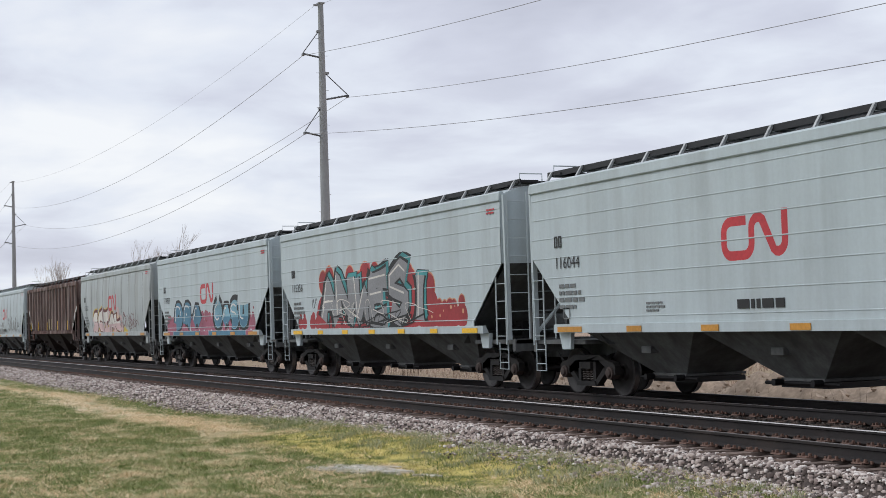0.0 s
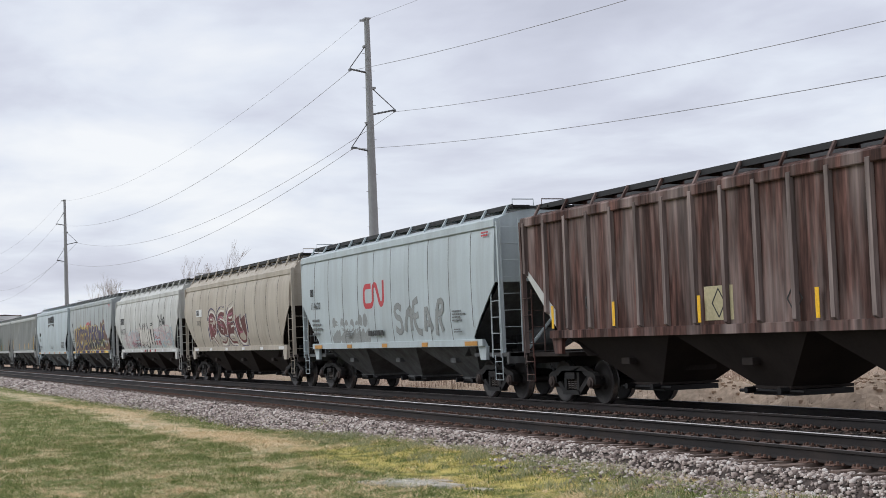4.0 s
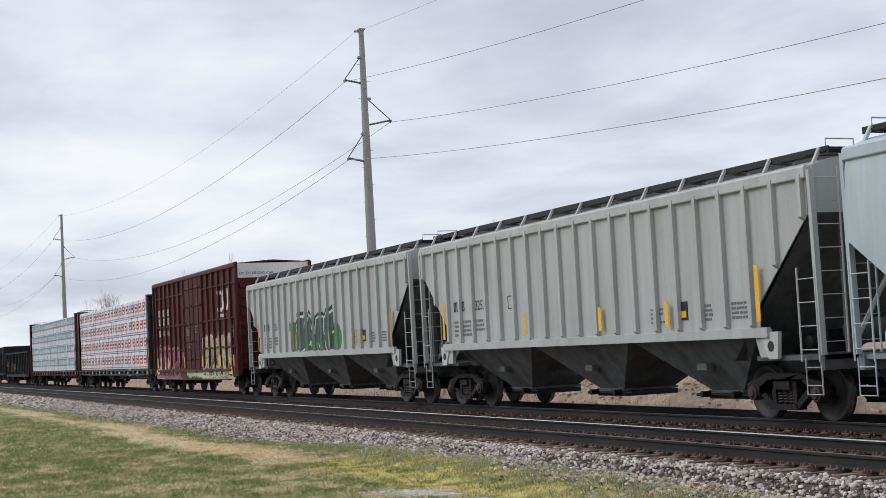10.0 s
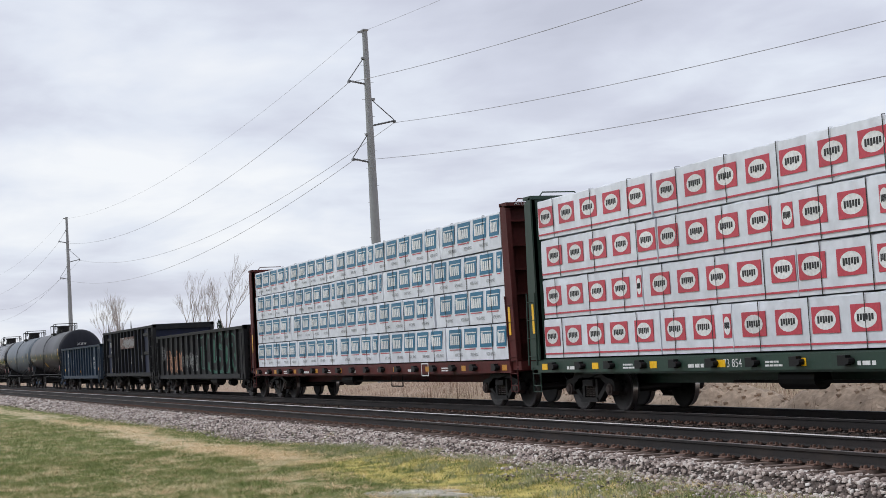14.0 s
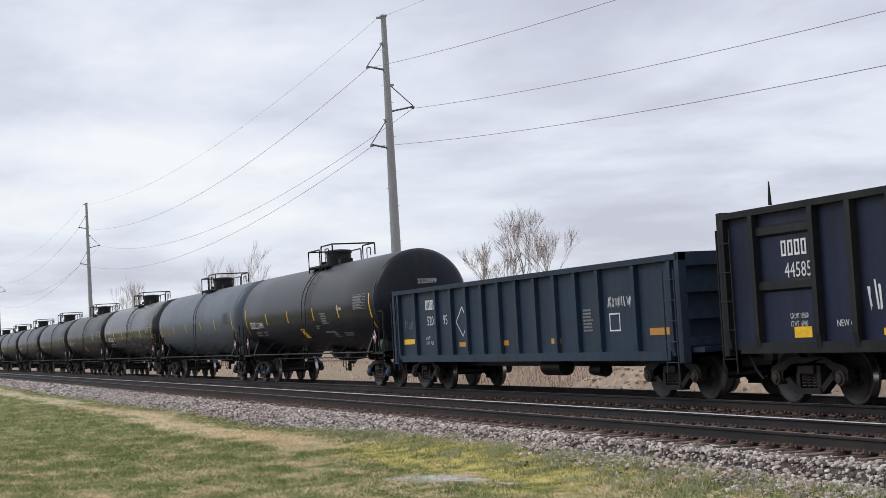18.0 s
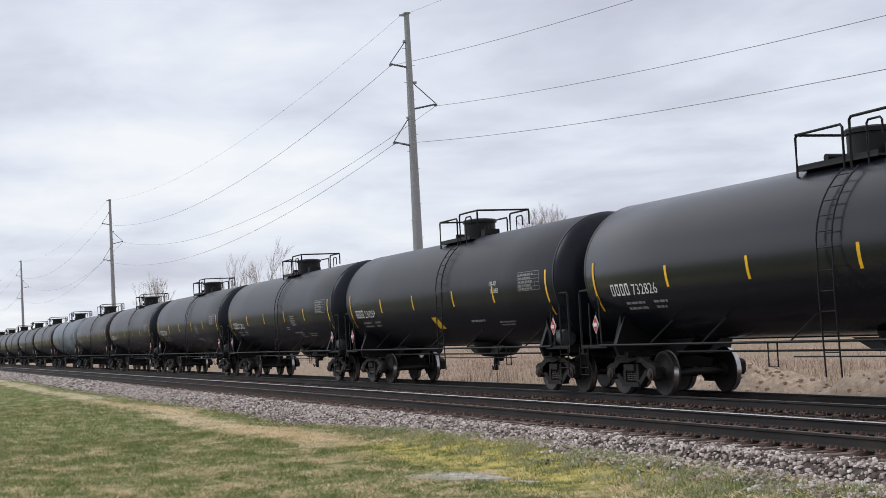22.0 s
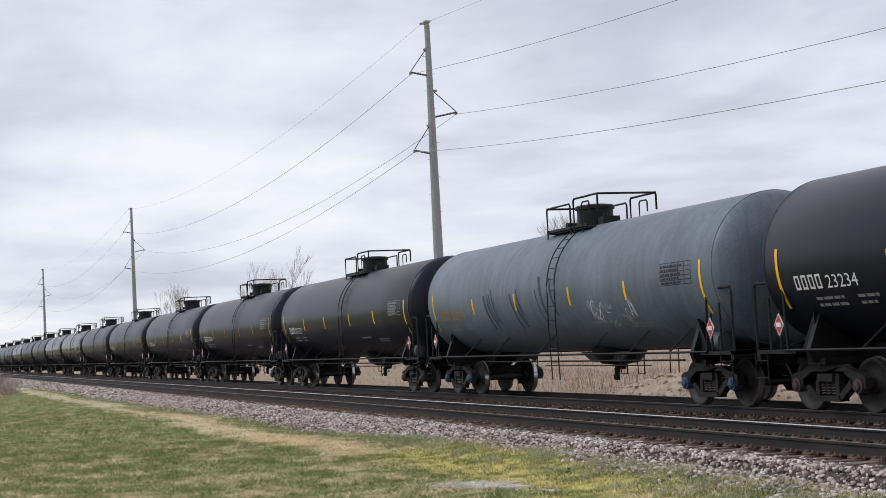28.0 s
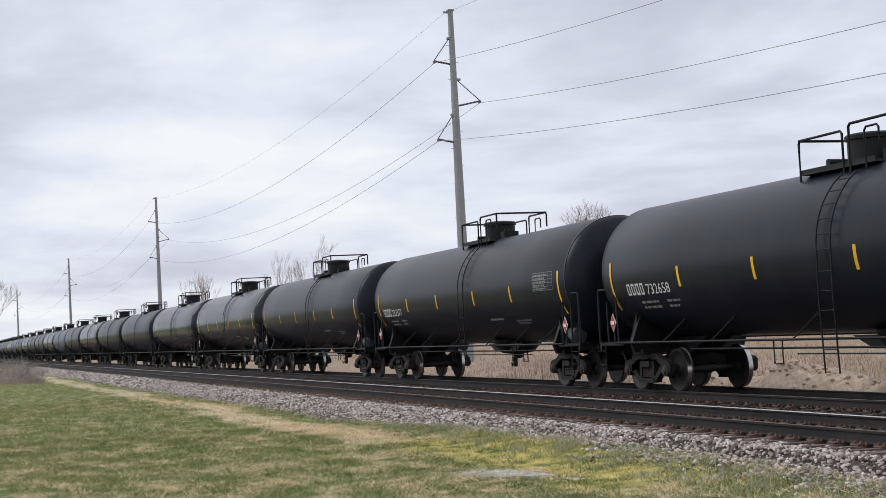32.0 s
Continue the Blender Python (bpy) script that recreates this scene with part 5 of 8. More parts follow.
# ---- covered hoppers ----
PROFILES = {  # half width and height of the side, from sill to eave, then the roof up to the middle
    "flat": ([(1.53, 1.40), (1.53, 2.2), (1.53, 3.0), (1.53, 3.7), (1.525, 4.10), (1.50, 4.22)], [(1.46, 4.25), (1.05, 4.40), (0.55, 4.47), (0.0, 4.48)]),
    "bulged": ([(1.47, 1.42), (1.53, 1.9), (1.55, 2.6), (1.55, 3.3), (1.52, 3.85), (1.47, 4.16)], [(1.42, 4.24), (1.05, 4.38), (0.55, 4.46), (0.0, 4.47)]),
    "round": ([(1.36, 1.42), (1.47, 1.8), (1.55, 2.4), (1.57, 3.0), (1.52, 3.55), (1.40, 3.95)], [(1.22, 4.18), (0.95, 4.33), (0.55, 4.42), (0.0, 4.44)]),
    "ribbed": ([(1.46, 1.56), (1.46, 2.4), (1.46, 3.2), (1.46, 4.02)], [(1.44, 4.08), (1.0, 4.22), (0.5, 4.30), (0.0, 4.32)]),
}


def side_y(prof, z):
    pts = PROFILES[prof][0]
    return float(np.interp(z, [p[1] for p in pts], [p[0] for p in pts]))


def hopper(label, length, hb, prof, paint, under, seams="v", bend=2.75, foot=1.5, cut=1.45, bays=3, walk_mat="grating", bracket_mat=None, reflect=None, post_mat=None, ribs=21, rib_mat=None):
    """A covered hopper car: side sheets with cut-away ends, roof, slope sheets, bays, end frames, ladders, trucks."""
    P = M[paint]
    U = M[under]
    post = M[post_mat] if post_mat else P
    car = empty_car("covered_hopper", label, "hopper car", "freight cars of the train")
    side, roof = PROFILES[prof]
    z_sill, z_eave = side[0][1], side[-1][1]

    def xe(z):
        if z >= bend:
            return hb
        if z <= foot:
            return hb - cut
        return hb - cut * (bend - z) / (bend - foot)
    levels = sorted({z for _, z in side} | {foot, bend} | {z_sill + (z_eave - z_sill) * i / 9 for i in range(10)})
    levels = [z for z in levels if z_sill <= z <= z_eave]
    for s in (-1, 1):
        g = Geo()
        for d in (0.0, -0.02):
            g.sheet([[(xe(z) * k / 6, s * (side_y(prof, z) + d), z) for k in range(-6, 7)] for z in levels])
        part("side_sheet", g, P, car, smooth=30)
        # seams or ribs
        if seams == "h":
            joined = Geo()
            for i in range(7):
                z = 1.55 + 0.398 * i
                y = s * side_y(prof, z)
                g = joined if s > 0 else Geo()
                g.slab([(y, z - 0.014), (y + s * 0.009, z - 0.006), (y + s * 0.009, z + 0.006), (y, z + 0.012)], -xe(z) + 0.01, xe(z) - 0.01)
                if s < 0:
                    part("seam", g, P, car)
            if s > 0:
                part("seam", joined, P, car)
        elif seams == "v":
            n = 11
            joined = Geo()
            for i in range(1, n):
                x = -hb + 2 * hb * i / n
                zz = [z for z in levels if xe(z) > abs(x)]
                g = joined if s > 0 else Geo()
                g.sheet([[(x - 0.012, s * side_y(prof, z), z), (x - 0.006, s * (side_y(prof, z) + 0.007), z), (x + 0.006, s * (side_y(prof, z) + 0.007), z), (x + 0.012, s * side_y(prof, z), z)] for z in zz])
                if s < 0:
                    part("seam", g, P if paint == "grey_light" else M["seam"], car)
            if s > 0:
                part("seam", joined, P, car)
        else:
            n = ribs
            joined = Geo()
            rm = M[rib_mat] if rib_mat else P
            for i in range(n + 1):
                x = -hb + 0.12 + (2 * hb - 0.24) * i / n
                z0 = z_sill
                if abs(x) > hb - cut:
                    z0 = foot + (bend - foot) * (abs(x) - (hb - cut)) / cut
                y = s * 1.46
                g = joined if s > 0 else Geo()
                g.slab([(y, z0), (y + s * 0.085, z0 + 0.06), (y + s * 0.085, z_eave - 0.05), (y, z_eave)], x - 0.05, x + 0.05)
                if s < 0:
                    part("rib", g, rm, car)
            if s > 0:
                part("rib", joined, rm, car)
        # sill and eave bars
        y = s * side_y(prof, z_sill)
        hs = hb - cut + (0.55 if seams != "rib" else 0.25)
        part("side_sill", Geo().slab([(y - s * 0.10, z_sill - 0.15), (y + s * 0.05, z_sill - 0.15), (y + s * 0.05, z_sill + 0.012), (y - s * 0.02, z_sill + 0.02)], -hs, hs), P, car)
        y = s * side[-1][0]
        part("eave_bar", Geo().slab([(y - s * 0.05, z_eave - 0.06), (y + s * 0.05, z_eave - 0.13), (y + s * 0.07, z_eave - 0.11), (y + s * 0.065, z_eave + 0.05), (y + s * 0.03, z_eave + 0.085), (y - s * 0.05, z_eave + 0.07)], -hb - 0.03, hb + 0.03), P, car)
        # jacking pads at the sill's ends
        for e in (-1, 1):
            xj = e * (hs - 0.2)
            part("jacking_pad", Geo().prism([(xj - 0.24, z_sill - 0.15), (xj + 0.24, z_sill - 0.15), (xj + 0.2, z_sill - 0.48), (xj - 0.12, z_sill - 0.48)], s * 1.40 - 0.04, s * 1.40 + 0.04), post, car)
    sheet = [side[-1]] + roof
    prof_y = [(-y, z) for y, z in sheet[:-1]] + [(y, z) for y, z in reversed(sheet)]
    g = Geo().sheet([[(x, y, z) for y, z in prof_y] for x in (-hb, -hb * 0.5, 0, hb * 0.5, hb)])
    part("roof", g, P, car, smooth=40)
    # ends: vertical sheet above, sloping sheet below
    up = [(-y, z) for y, z in side if z > bend] + [(-y, z) for y, z in roof[:-1]] + [(y, z) for y, z in reversed(roof)] + [(y, z) for y, z in reversed(side) if z > bend]
    up = [(-side_y(prof, bend), bend)] + up + [(side_y(prof, bend), bend)]
    for e in (-1, 1):
        part("end_sheet", Geo().slab(up, e * hb - 0.02, e * hb), P, car)
        x1, z1 = e * (hb - cut - 1.05), 1.02
        # slope sheet in the darker bottom colour: shade behind the ladders, painted in
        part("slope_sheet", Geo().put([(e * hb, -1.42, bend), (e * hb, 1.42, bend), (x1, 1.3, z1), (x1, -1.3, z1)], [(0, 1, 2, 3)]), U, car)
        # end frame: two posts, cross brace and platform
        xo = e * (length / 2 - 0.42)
        # platform and end posts also coloured darker, for the shade between cars
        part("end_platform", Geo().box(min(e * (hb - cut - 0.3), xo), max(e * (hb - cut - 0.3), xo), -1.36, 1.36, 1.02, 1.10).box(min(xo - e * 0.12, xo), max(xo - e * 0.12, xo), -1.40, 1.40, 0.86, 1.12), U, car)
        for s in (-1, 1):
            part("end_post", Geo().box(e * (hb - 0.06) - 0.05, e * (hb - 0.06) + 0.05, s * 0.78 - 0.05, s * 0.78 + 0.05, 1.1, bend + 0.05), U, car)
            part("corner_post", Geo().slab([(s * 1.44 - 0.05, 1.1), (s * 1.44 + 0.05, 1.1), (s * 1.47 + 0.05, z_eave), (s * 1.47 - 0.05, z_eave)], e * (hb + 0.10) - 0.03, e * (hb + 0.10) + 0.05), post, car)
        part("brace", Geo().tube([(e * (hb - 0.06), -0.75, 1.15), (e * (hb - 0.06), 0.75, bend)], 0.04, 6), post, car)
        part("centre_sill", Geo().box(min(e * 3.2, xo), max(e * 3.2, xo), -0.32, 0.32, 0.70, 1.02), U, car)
        # ladders: end ladder to the roof at one corner, short side ladders, a step below
        s = -1
        add_ladder(car, (e * (hb + 0.14), s * 1.44, 1.12), (e * (hb + 0.14), s * 1.44, z_eave + 0.06), (0, 0.48, 0), 8, post)
        add_ladder(car, (e * (hb + 0.10), s * 1.50, 1.0), (e * (hb + 0.10), s * 1.50, 2.5), (-e * 0.46, 0, 0), 4, post, name="side_ladder")
        add_ladder(car, (e * (hb + 0.08), s * 1.46, 0.48), (e * (hb + 0.08), s * 1.46, 1.05), (-e * 0.40, 0, 0), 2, post, name="sill_step")
        add_ladder(car, (e * (hb + 0.14), 1.0, 1.12), (e * (hb + 0.14), 1.0, z_eave), (0, 0.44, 0), 7, post)
        add_coupler(car, e * length / 2, e)
        add_truck(car, e * (length / 2 - 2.0))
    # brake gear on one end
    part("air_reservoir", Geo().lathe_y([(-0.55, 0.05), (-0.5, 0.18), (-0.42, 0.21), (0.42, 0.21), (0.5, 0.18), (0.55, 0.05)], 18, (hb - 0.55, 0.1, 1.45)), U, car, smooth=40)
    part("brake_valve", Geo().box(hb - 1.0, hb - 0.7, -0.7, -0.3, 1.12, 1.5).lathe_y([(-1.0, 0.02), (-0.98, 0.11), (-0.7, 0.12)], 14, (hb - 0.85, 0, 1.3)), M["black_steel"], car)
    part("brake_wheel", Geo().lathe_x([(hb + 0.28, 0.26), (hb + 0.30, 0.29), (hb + 0.32, 0.26)], 20, (0, 0.5, 2.35)), M["black_steel"], car)
    # bays with their outlets
    half = hb - cut - 0.2
    w = 2 * half / bays
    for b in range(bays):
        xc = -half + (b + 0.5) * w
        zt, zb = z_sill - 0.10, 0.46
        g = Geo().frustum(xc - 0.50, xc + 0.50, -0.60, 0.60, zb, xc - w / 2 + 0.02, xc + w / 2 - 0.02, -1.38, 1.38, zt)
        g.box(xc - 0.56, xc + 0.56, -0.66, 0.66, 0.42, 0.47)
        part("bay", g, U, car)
        gt = Geo().box(xc - 0.6, xc + 0.6, -0.62, 0.62, 0.31, 0.41).tube([(xc - 0.95, -0.66, 0.38), (xc + 0.95, -0.66, 0.38)], 0.035, 6)
        gt.lathe_y([(-0.86, 0.06), (-0.68, 0.06)], 10, (xc + 0.5, 0, 0.40)).lathe_y([(-0.86, 0.06), (-0.68, 0.06)], 10, (xc - 0.5, 0, 0.40))
        part("outlet_gate", gt, M["black_steel"], car)
        part("vibrator_bracket", Geo().box(xc - 0.16, xc + 0.16, -1.14, -0.98, 0.86, 0.98), U, car)
    # hatches and roof walks
    zr = roof[-1][1]
    part("hatch_cover", Geo().slab([(-0.46, zr - 0.06), (0.46, zr - 0.06), (0.40, zr + 0.10), (-0.40, zr + 0.10)], -hb + 0.4, hb - 0.4), M["grating"], car)
    for i in range(10):
        x = -hb + 0.9 + (2 * hb - 1.8) * i / 9
        part("hatch_clamp", Geo().box(x - 0.03, x + 0.03, -0.44, 0.44, zr + 0.09, zr + 0.12), M["grating"], car)
    wm = M[walk_mat]
    bm_ = M[bracket_mat] if bracket_mat else P
    for s in (-1, 1):
        y0, y1 = sorted((s * 0.62, s * 1.06))
        part("roof_walk", Geo().box(-hb - 0.1, hb + 0.1, y0, y1, zr + 0.03, zr + 0.07).box(-hb - 0.1, hb + 0.1, s * 1.06 - 0.012, s * 1.06 + 0.012, zr - 0.02, zr + 0.09), wm, car)
        joined = Geo()
        for i in range(13):
            x = -hb + 0.12 + (2 * hb - 0.24) * i / 12
            zb = float(np.interp(1.20, [p[0] for p in reversed(roof)], [p[1] for p in reversed(roof)]))
            g = joined if s > 0 else Geo()
            g.slab([(s * 1.20, zb - 0.02), (s * 1.26, zb - 0.03), (s * 1.095, zr + 0.09), (s * 1.04, zr + 0.09)], x - 0.03, x + 0.03)
            g.box(x - 0.025, x + 0.025, min(s * 0.6, s * 1.06), max(s * 0.6, s * 1.06), zr - 0.03, zr + 0.03)
            if s < 0:
                part("walk_bracket", g, bm_, car)
        if s > 0:
            part("walk_bracket", joined, bm_, car)
    for e in (-1, 1):
        x = e * (hb + 0.05)
        part("grab_rail", Geo().tube([(x - e * 0.1, -1.0, zr + 0.06), (x - e * 0.1, -1.0, zr + 0.22), (x - e * 0.1, -0.45, zr + 0.22), (x - e * 0.1, -0.45, zr + 0.06)], 0.014, 6), post, car)
        part("cross_walk", Geo().box(min(x, x - e * 0.55), max(x, x - e * 0.55), -1.1, 1.1, zr + 0.00, zr + 0.04), wm, car)
    if reflect:
        mat, wid, n = reflect
        y = -side_y(prof, z_sill) - 0.064
        hs2 = hb - cut + 0.2
        for i in range(n):
            x = -hs2 + 0.3 + (2 * hs2 - 0.6) * i / (n - 1)
            ww = wid * (1.9 if i in (0, n - 1) else 1.0)
            patch(car, "reflector", x - ww / 2, x + ww / 2, z_sill - 0.135, z_sill - 0.03, M[mat], y)
    return car


CARS = []          # every car with the place of its middle along the train


def consist(car, middle):
    CARS.append((car, middle))
    return car


def cn_hopper(label, middle, length, number, paint="grey_green", seams="h", refl=("orange", 0.5, 6), emblem=True, prof="flat", lz=2.62, shift=0.0, plain=True):
    car = hopper(label, length, length / 2 - 0.72, prof, paint, "under_grey_shade", seams, reflect=refl, bracket_mat="galv" if seams == "h" else None)
    hb = length / 2 - 0.72
    y = -PROFILES[prof][0][2][0] - 0.014
    marks(car, 2, -hb + 0.95, lz + 0.32, 0.23, M["black_paint"], y)
    if number:
        letter(car, number, -hb + 0.95, lz - 0.10, 0.24, M["black_paint"], y - 0.002, 1.0)
    bars(car, -hb + 1.1, 1.72, 1.0, 0.55, 4, M["grey_small"], y, 3)
    outline(car, -hb + 1.25, -hb + 1.5, 1.60 - 0.08, 1.60 + 0.14, 0.02, M["grey_small"], y)
    if plain:
        bars(car, -3.2, 1.62, 0.62, 0.2, 3, M["grey_small"], y, 5)
        bars(car, hb - 2.6, 1.9, 0.8, 0.3, 4, M["grey_small"], y, 8)
        bars(car, hb - 2.5, 1.62, 0.5, 0.12, 2, M["grey_small"], y, 9)
    if emblem:
        railway_emblem(car, -0.86 + shift, 0.9 + shift, 2.40, 3.16, M["red"], y + 0.0134)
        if plain:
            bars(car, -0.46 + shift, 1.62, 1.25, 0.15, 1, M["black_paint"], y, 2, gap=0.0)
    bars(car, hb - 0.65, 3.85, 0.5, 0.14, 2, M["red"], y, 12)
    return consist(tagged(car, label), middle)


JOINTS = [-243.8, -227.4, -211.0, -195.0, -178.55, -161.1, -144.5, -127.2, -110.2, -93.7, -77.3, -59.9, -42.6, -25.4, -2.4, 21.5, 39.7, 54.6, 72.1]
SLACK = {13: 0.40, 14: 0.30}   # metres by which a lumber car hangs back on its coupler


def mid(i):
    return (JOINTS[i] + JOINTS[i + 1]) / 2


def span(i):
    return JOINTS[i + 1] - JOINTS[i]


c0 = cn_hopper("clean pale grey covered hopper with horizontal seams and red emblem", mid(0), span(0), "116044")
c1 = cn_hopper("pale grey covered hopper with silver and orange graffiti", mid(1), span(1), "115356", refl=("yellow", 0.42, 7), plain=False)

FLAT, BULGED, ROUND = (partial(side_y, k) for k in ("flat", "bulged", "round"))
graffiti(c1, "ANWESI", -3.9, 3.6, 1.42, 3.0, M["g_steel"], M["g_black"], 3, FLAT, fat=0.30, rim=0.30, block=M["g_teal"], push=(0.17, 0.13), shine=M["g_white"], cloud=M["g_red"], cloud_edge=M["g_peach"], halo=M["g_black"], soft=0, wild=0.09, wide=0.86, flare=0.5)
scribble(c1, -4.2, 3.9, 1.44, 2.3, M["g_white"], 7, FLAT, 9, 0.02, lift=0.017)
scribble(c1, -4.2, 3.9, 1.42, 1.9, M["g_black"], 8, FLAT, 9, 0.04, lift=0.016)
splash(c1, -5.9, -4.0, 1.42, 1.95, M["g_red"], 4, FLAT)
splash(c1, 3.5, 5.7, 1.42, 2.2, M["g_red"], 9, FLAT, edge=M["g_peach"], spots=M["g_peach"])
scribble(c1, -4.75, -4.35, 2.0, 2.3, M["g_black"], 5, FLAT, 5, 0.03)
c2 = cn_hopper("pale grey covered hopper with blue block graffiti on red clouds", mid(2), span(2), "114933", plain=False)
splash(c2, -5.7, 5.7, 1.42, 2.15, M["g_pink"], 13, FLAT, edge=M["g_red"], spots=M["g_red"])
graffiti(c2, "DRA", -4.7, -0.7, 1.42, 2.55, M["g_blue"], M["g_black"], 11, FLAT, fat=0.40, rim=0.18, halo=M["g_black"], shine=M["g_white"], soft=1, wide=0.60, wild=0.03)
graffiti(c2, "OASU", 0.95, 5.1, 1.42, 2.50, M["g_pale_blue"], M["g_black"], 12, FLAT, fat=0.42, rim=0.30, shine=M["g_white"], shade=M["g_blue"], soft=1, wide=0.62, wild=0.03, halo=M["g_black"])
for x0, x1, ink in ((-5.6, -4.75, "g_pink"), (-4.7, -0.85, "g_blue"), (-0.8, 0.35, "g_pink"), (0.4, 4.9, "g_blue"), (4.95, 5.7, "g_pink")):
    patch(c2, "sill_paint", x0, x1, 1.262, 1.408, M[ink], -1.583)
c3 = cn_hopper("dull grey covered hopper with red and white graffiti", mid(3), span(3), "113362", "grey_dull", "v", ("orange", 0.4, 5), prof="bulged", plain=False)
graffiti(c3, "SETAL", -4.5, 1.7, 1.43, 2.42, M["g_white"], M["g_maroon"], 21, BULGED, fat=0.32, rim=0.34, block=M["g_maroon"], push=(0.05, 0.07), shade=M["g_blush"], halo=M["g_yellow"], cloud=M["g_blush"], wide=0.66, flare=0.35, wild=0.04)
scribble(c3, 1.5, 5.2, 1.5, 2.35, M["g_maroon"], 30, BULGED, 22, 0.03)
scribble(c3, 1.4, 3.0, 1.38, 1.7, M["g_yellow"], 31, BULGED, 8, 0.09)

c4 = consist(hopper("weathered brown ribbed covered hopper with faded lettering", span(4), span(4) / 2 - 0.72, "ribbed", "brown", "brown_lower_shade", "rib", bend=2.9, foot=1.62, ribs=16, rib_mat="brown_rib"), mid(4))
for i, x in enumerate((-6.55, -3.9, -0.8, 2.6, 5.6)):
    patch(c4, "reflector", x - 0.05, x + 0.05, 1.62, 2.1, M["yellow"], -1.552)
patch(c4, "faded_panel", -0.75, 0.15, 1.65, 2.25, M["g_cream"], -1.462, "bleached paint panel")
for x in (-0.3, 1.9):
    part("diamond_mark", ribbon([(x, 1.7), (x + 0.2, 1.95), (x, 2.2), (x - 0.2, 1.95), (x, 1.7)], 0.03, -1.468), M["black_paint"], c4)
marks(c4, 2, -5.2, 2.0, 0.25, M["black_paint"], -1.466)
for e in (-1, 1):
    h4 = span(4) / 2 - 0.72
    part("pale_end_edge", Geo().prism([(e * (h4 - 0.01), 3.02), (e * (h4 - 0.01), 2.88), (e * (h4 - 1.42), 1.66), (e * (h4 - 1.42), 2.02)], -1.468, -1.461), M["white_grey"], c4, "bleached pale paint along the sloping end")

c5 = cn_hopper("pale grey covered hopper with scrawled faded graffiti and buffed patch", mid(5), span(5), "114600", "grey_green", "v", ("orange", 0.4, 5), prof="bulged", shift=-0.75)
graffiti(c5, "SMEAR", 0.9, 4.4, 1.55, 2.55, M["g_grey"], M["grey_small"], 41, BULGED, fat=0.2, rim=0.15, wild=0.15)
splash(c5, -4.6, -1.2, 1.43, 2.3, M["g_grey"], 42, BULGED)

c6 = consist(hopper("dusty tan round-sided covered hopper with brown and white graffiti", span(6), span(6) / 2 - 0.72, "round", "tan", "brown_lower_shade", "v", reflect=("white_paint", 0.35, 6), post_mat="tan"), mid(6))
graffiti(c6, "RSEU", -3.6, 2.2, 1.44, 2.85, M["g_maroon"], M["g_white"], 51, ROUND, fat=0.40, rim=0.26, halo=M["g_violet"], shine=M["g_pink"], wide=0.6, soft=2)
marks(c6, 3, -5.6, 2.75, 0.22, M["black_paint"], -1.585)
letter(c6, "200274", -5.6, 2.35, 0.2, M["black_paint"], -1.585)
patch(c6, "stencil_patch", -5.75, -4.7, 2.7, 3.0, M["white_paint"], -1.578)

c7 = consist(hopper("off-white round-sided covered hopper smeared with many graffiti", span(7), span(7) / 2 - 0.72, "round", "white_grey", "brown_lower_shade", "v", reflect=("white_paint", 0.35, 6)), mid(7))
marks(c7, 4, -6.1, 2.72, 0.33, M["black_paint"], -1.582)
letter(c7, "849271", -5.95, 2.22, 0.30, M["black_paint"], -1.588, 1.0)
scribble(c7, -5.6, -2.6, 1.45, 2.3, M["g_faint_pink"], 62, ROUND, 22, 0.07)
scribble(c7, -4.6, -0.6, 1.45, 2.45, M["g_faint_blue"], 67, ROUND, 24, 0.06)
scribble(c7, 1.8, 6.4, 1.45, 2.45, M["g_faint_blue"], 63, ROUND, 28, 0.06)
scribble(c7, -3.4, 6.0, 1.5, 2.5, M["g_faint_pink"], 70, ROUND, 40, 0.045)
scribble(c7, -3.6, -1.2, 1.45, 1.9, M["g_pink"], 69, ROUND, 12, 0.03, lift=0.002)
scribble(c7, -2.9, -1.5, 1.46, 1.8, M["g_black"], 68, ROUND, 9, 0.035, lift=0.002)
scribble(c7, -1.6, -0.9, 1.5, 2.3, M["g_orange"], 66, ROUND, 10, 0.10)
scribble(c7, 2.2, 3.5, 1.6, 2.1, M["g_red"], 75, ROUND, 16, 0.14)
graffiti(c7, "NAOIT", -1.2, 2.3, 1.44, 2.62, M["g_white"], M["g_black"], 61, ROUND, fat=0.50, rim=0.30, halo=M["g_black"], soft=0, wide=0.66, flare=0.15, wild=0.03)
scribble(c7, 3.2, 4.9, 2.45, 3.05, M["g_black"], 64, ROUND, 7, 0.085)
for k in range(9):
    x = -1.3 + 0.4 * k
    patch(c7, "paint_drip", x, x + 0.24, 1.285, 1.40, (M["g_black"], M["g_white"], M["g_red"])[k % 3], -1.42)

c8 = cn_hopper("dull grey covered hopper with yellow and violet graffiti", mid(8), span(8), "11448", "grey_dull", "v", ("yellow", 0.4, 6), prof="bulged", emblem=False, plain=False)
railway_emblem(c8, -1.0, 0.7, 2.42, 3.17, M["red"], -1.5506)
graffiti(c8, "UNCTEK", -5.3, -0.1, 1.43, 2.85, M["g_violet"], M["g_yellow"], 71, BULGED, fat=0.30, rim=0.42, block=M["g_yellow"], push=(-0.07, 0.05), cloud=M["g_brown"], cloud_edge=M["g_maroon"], soft=0, wild=0.11, wide=0.84, flare=0.5)
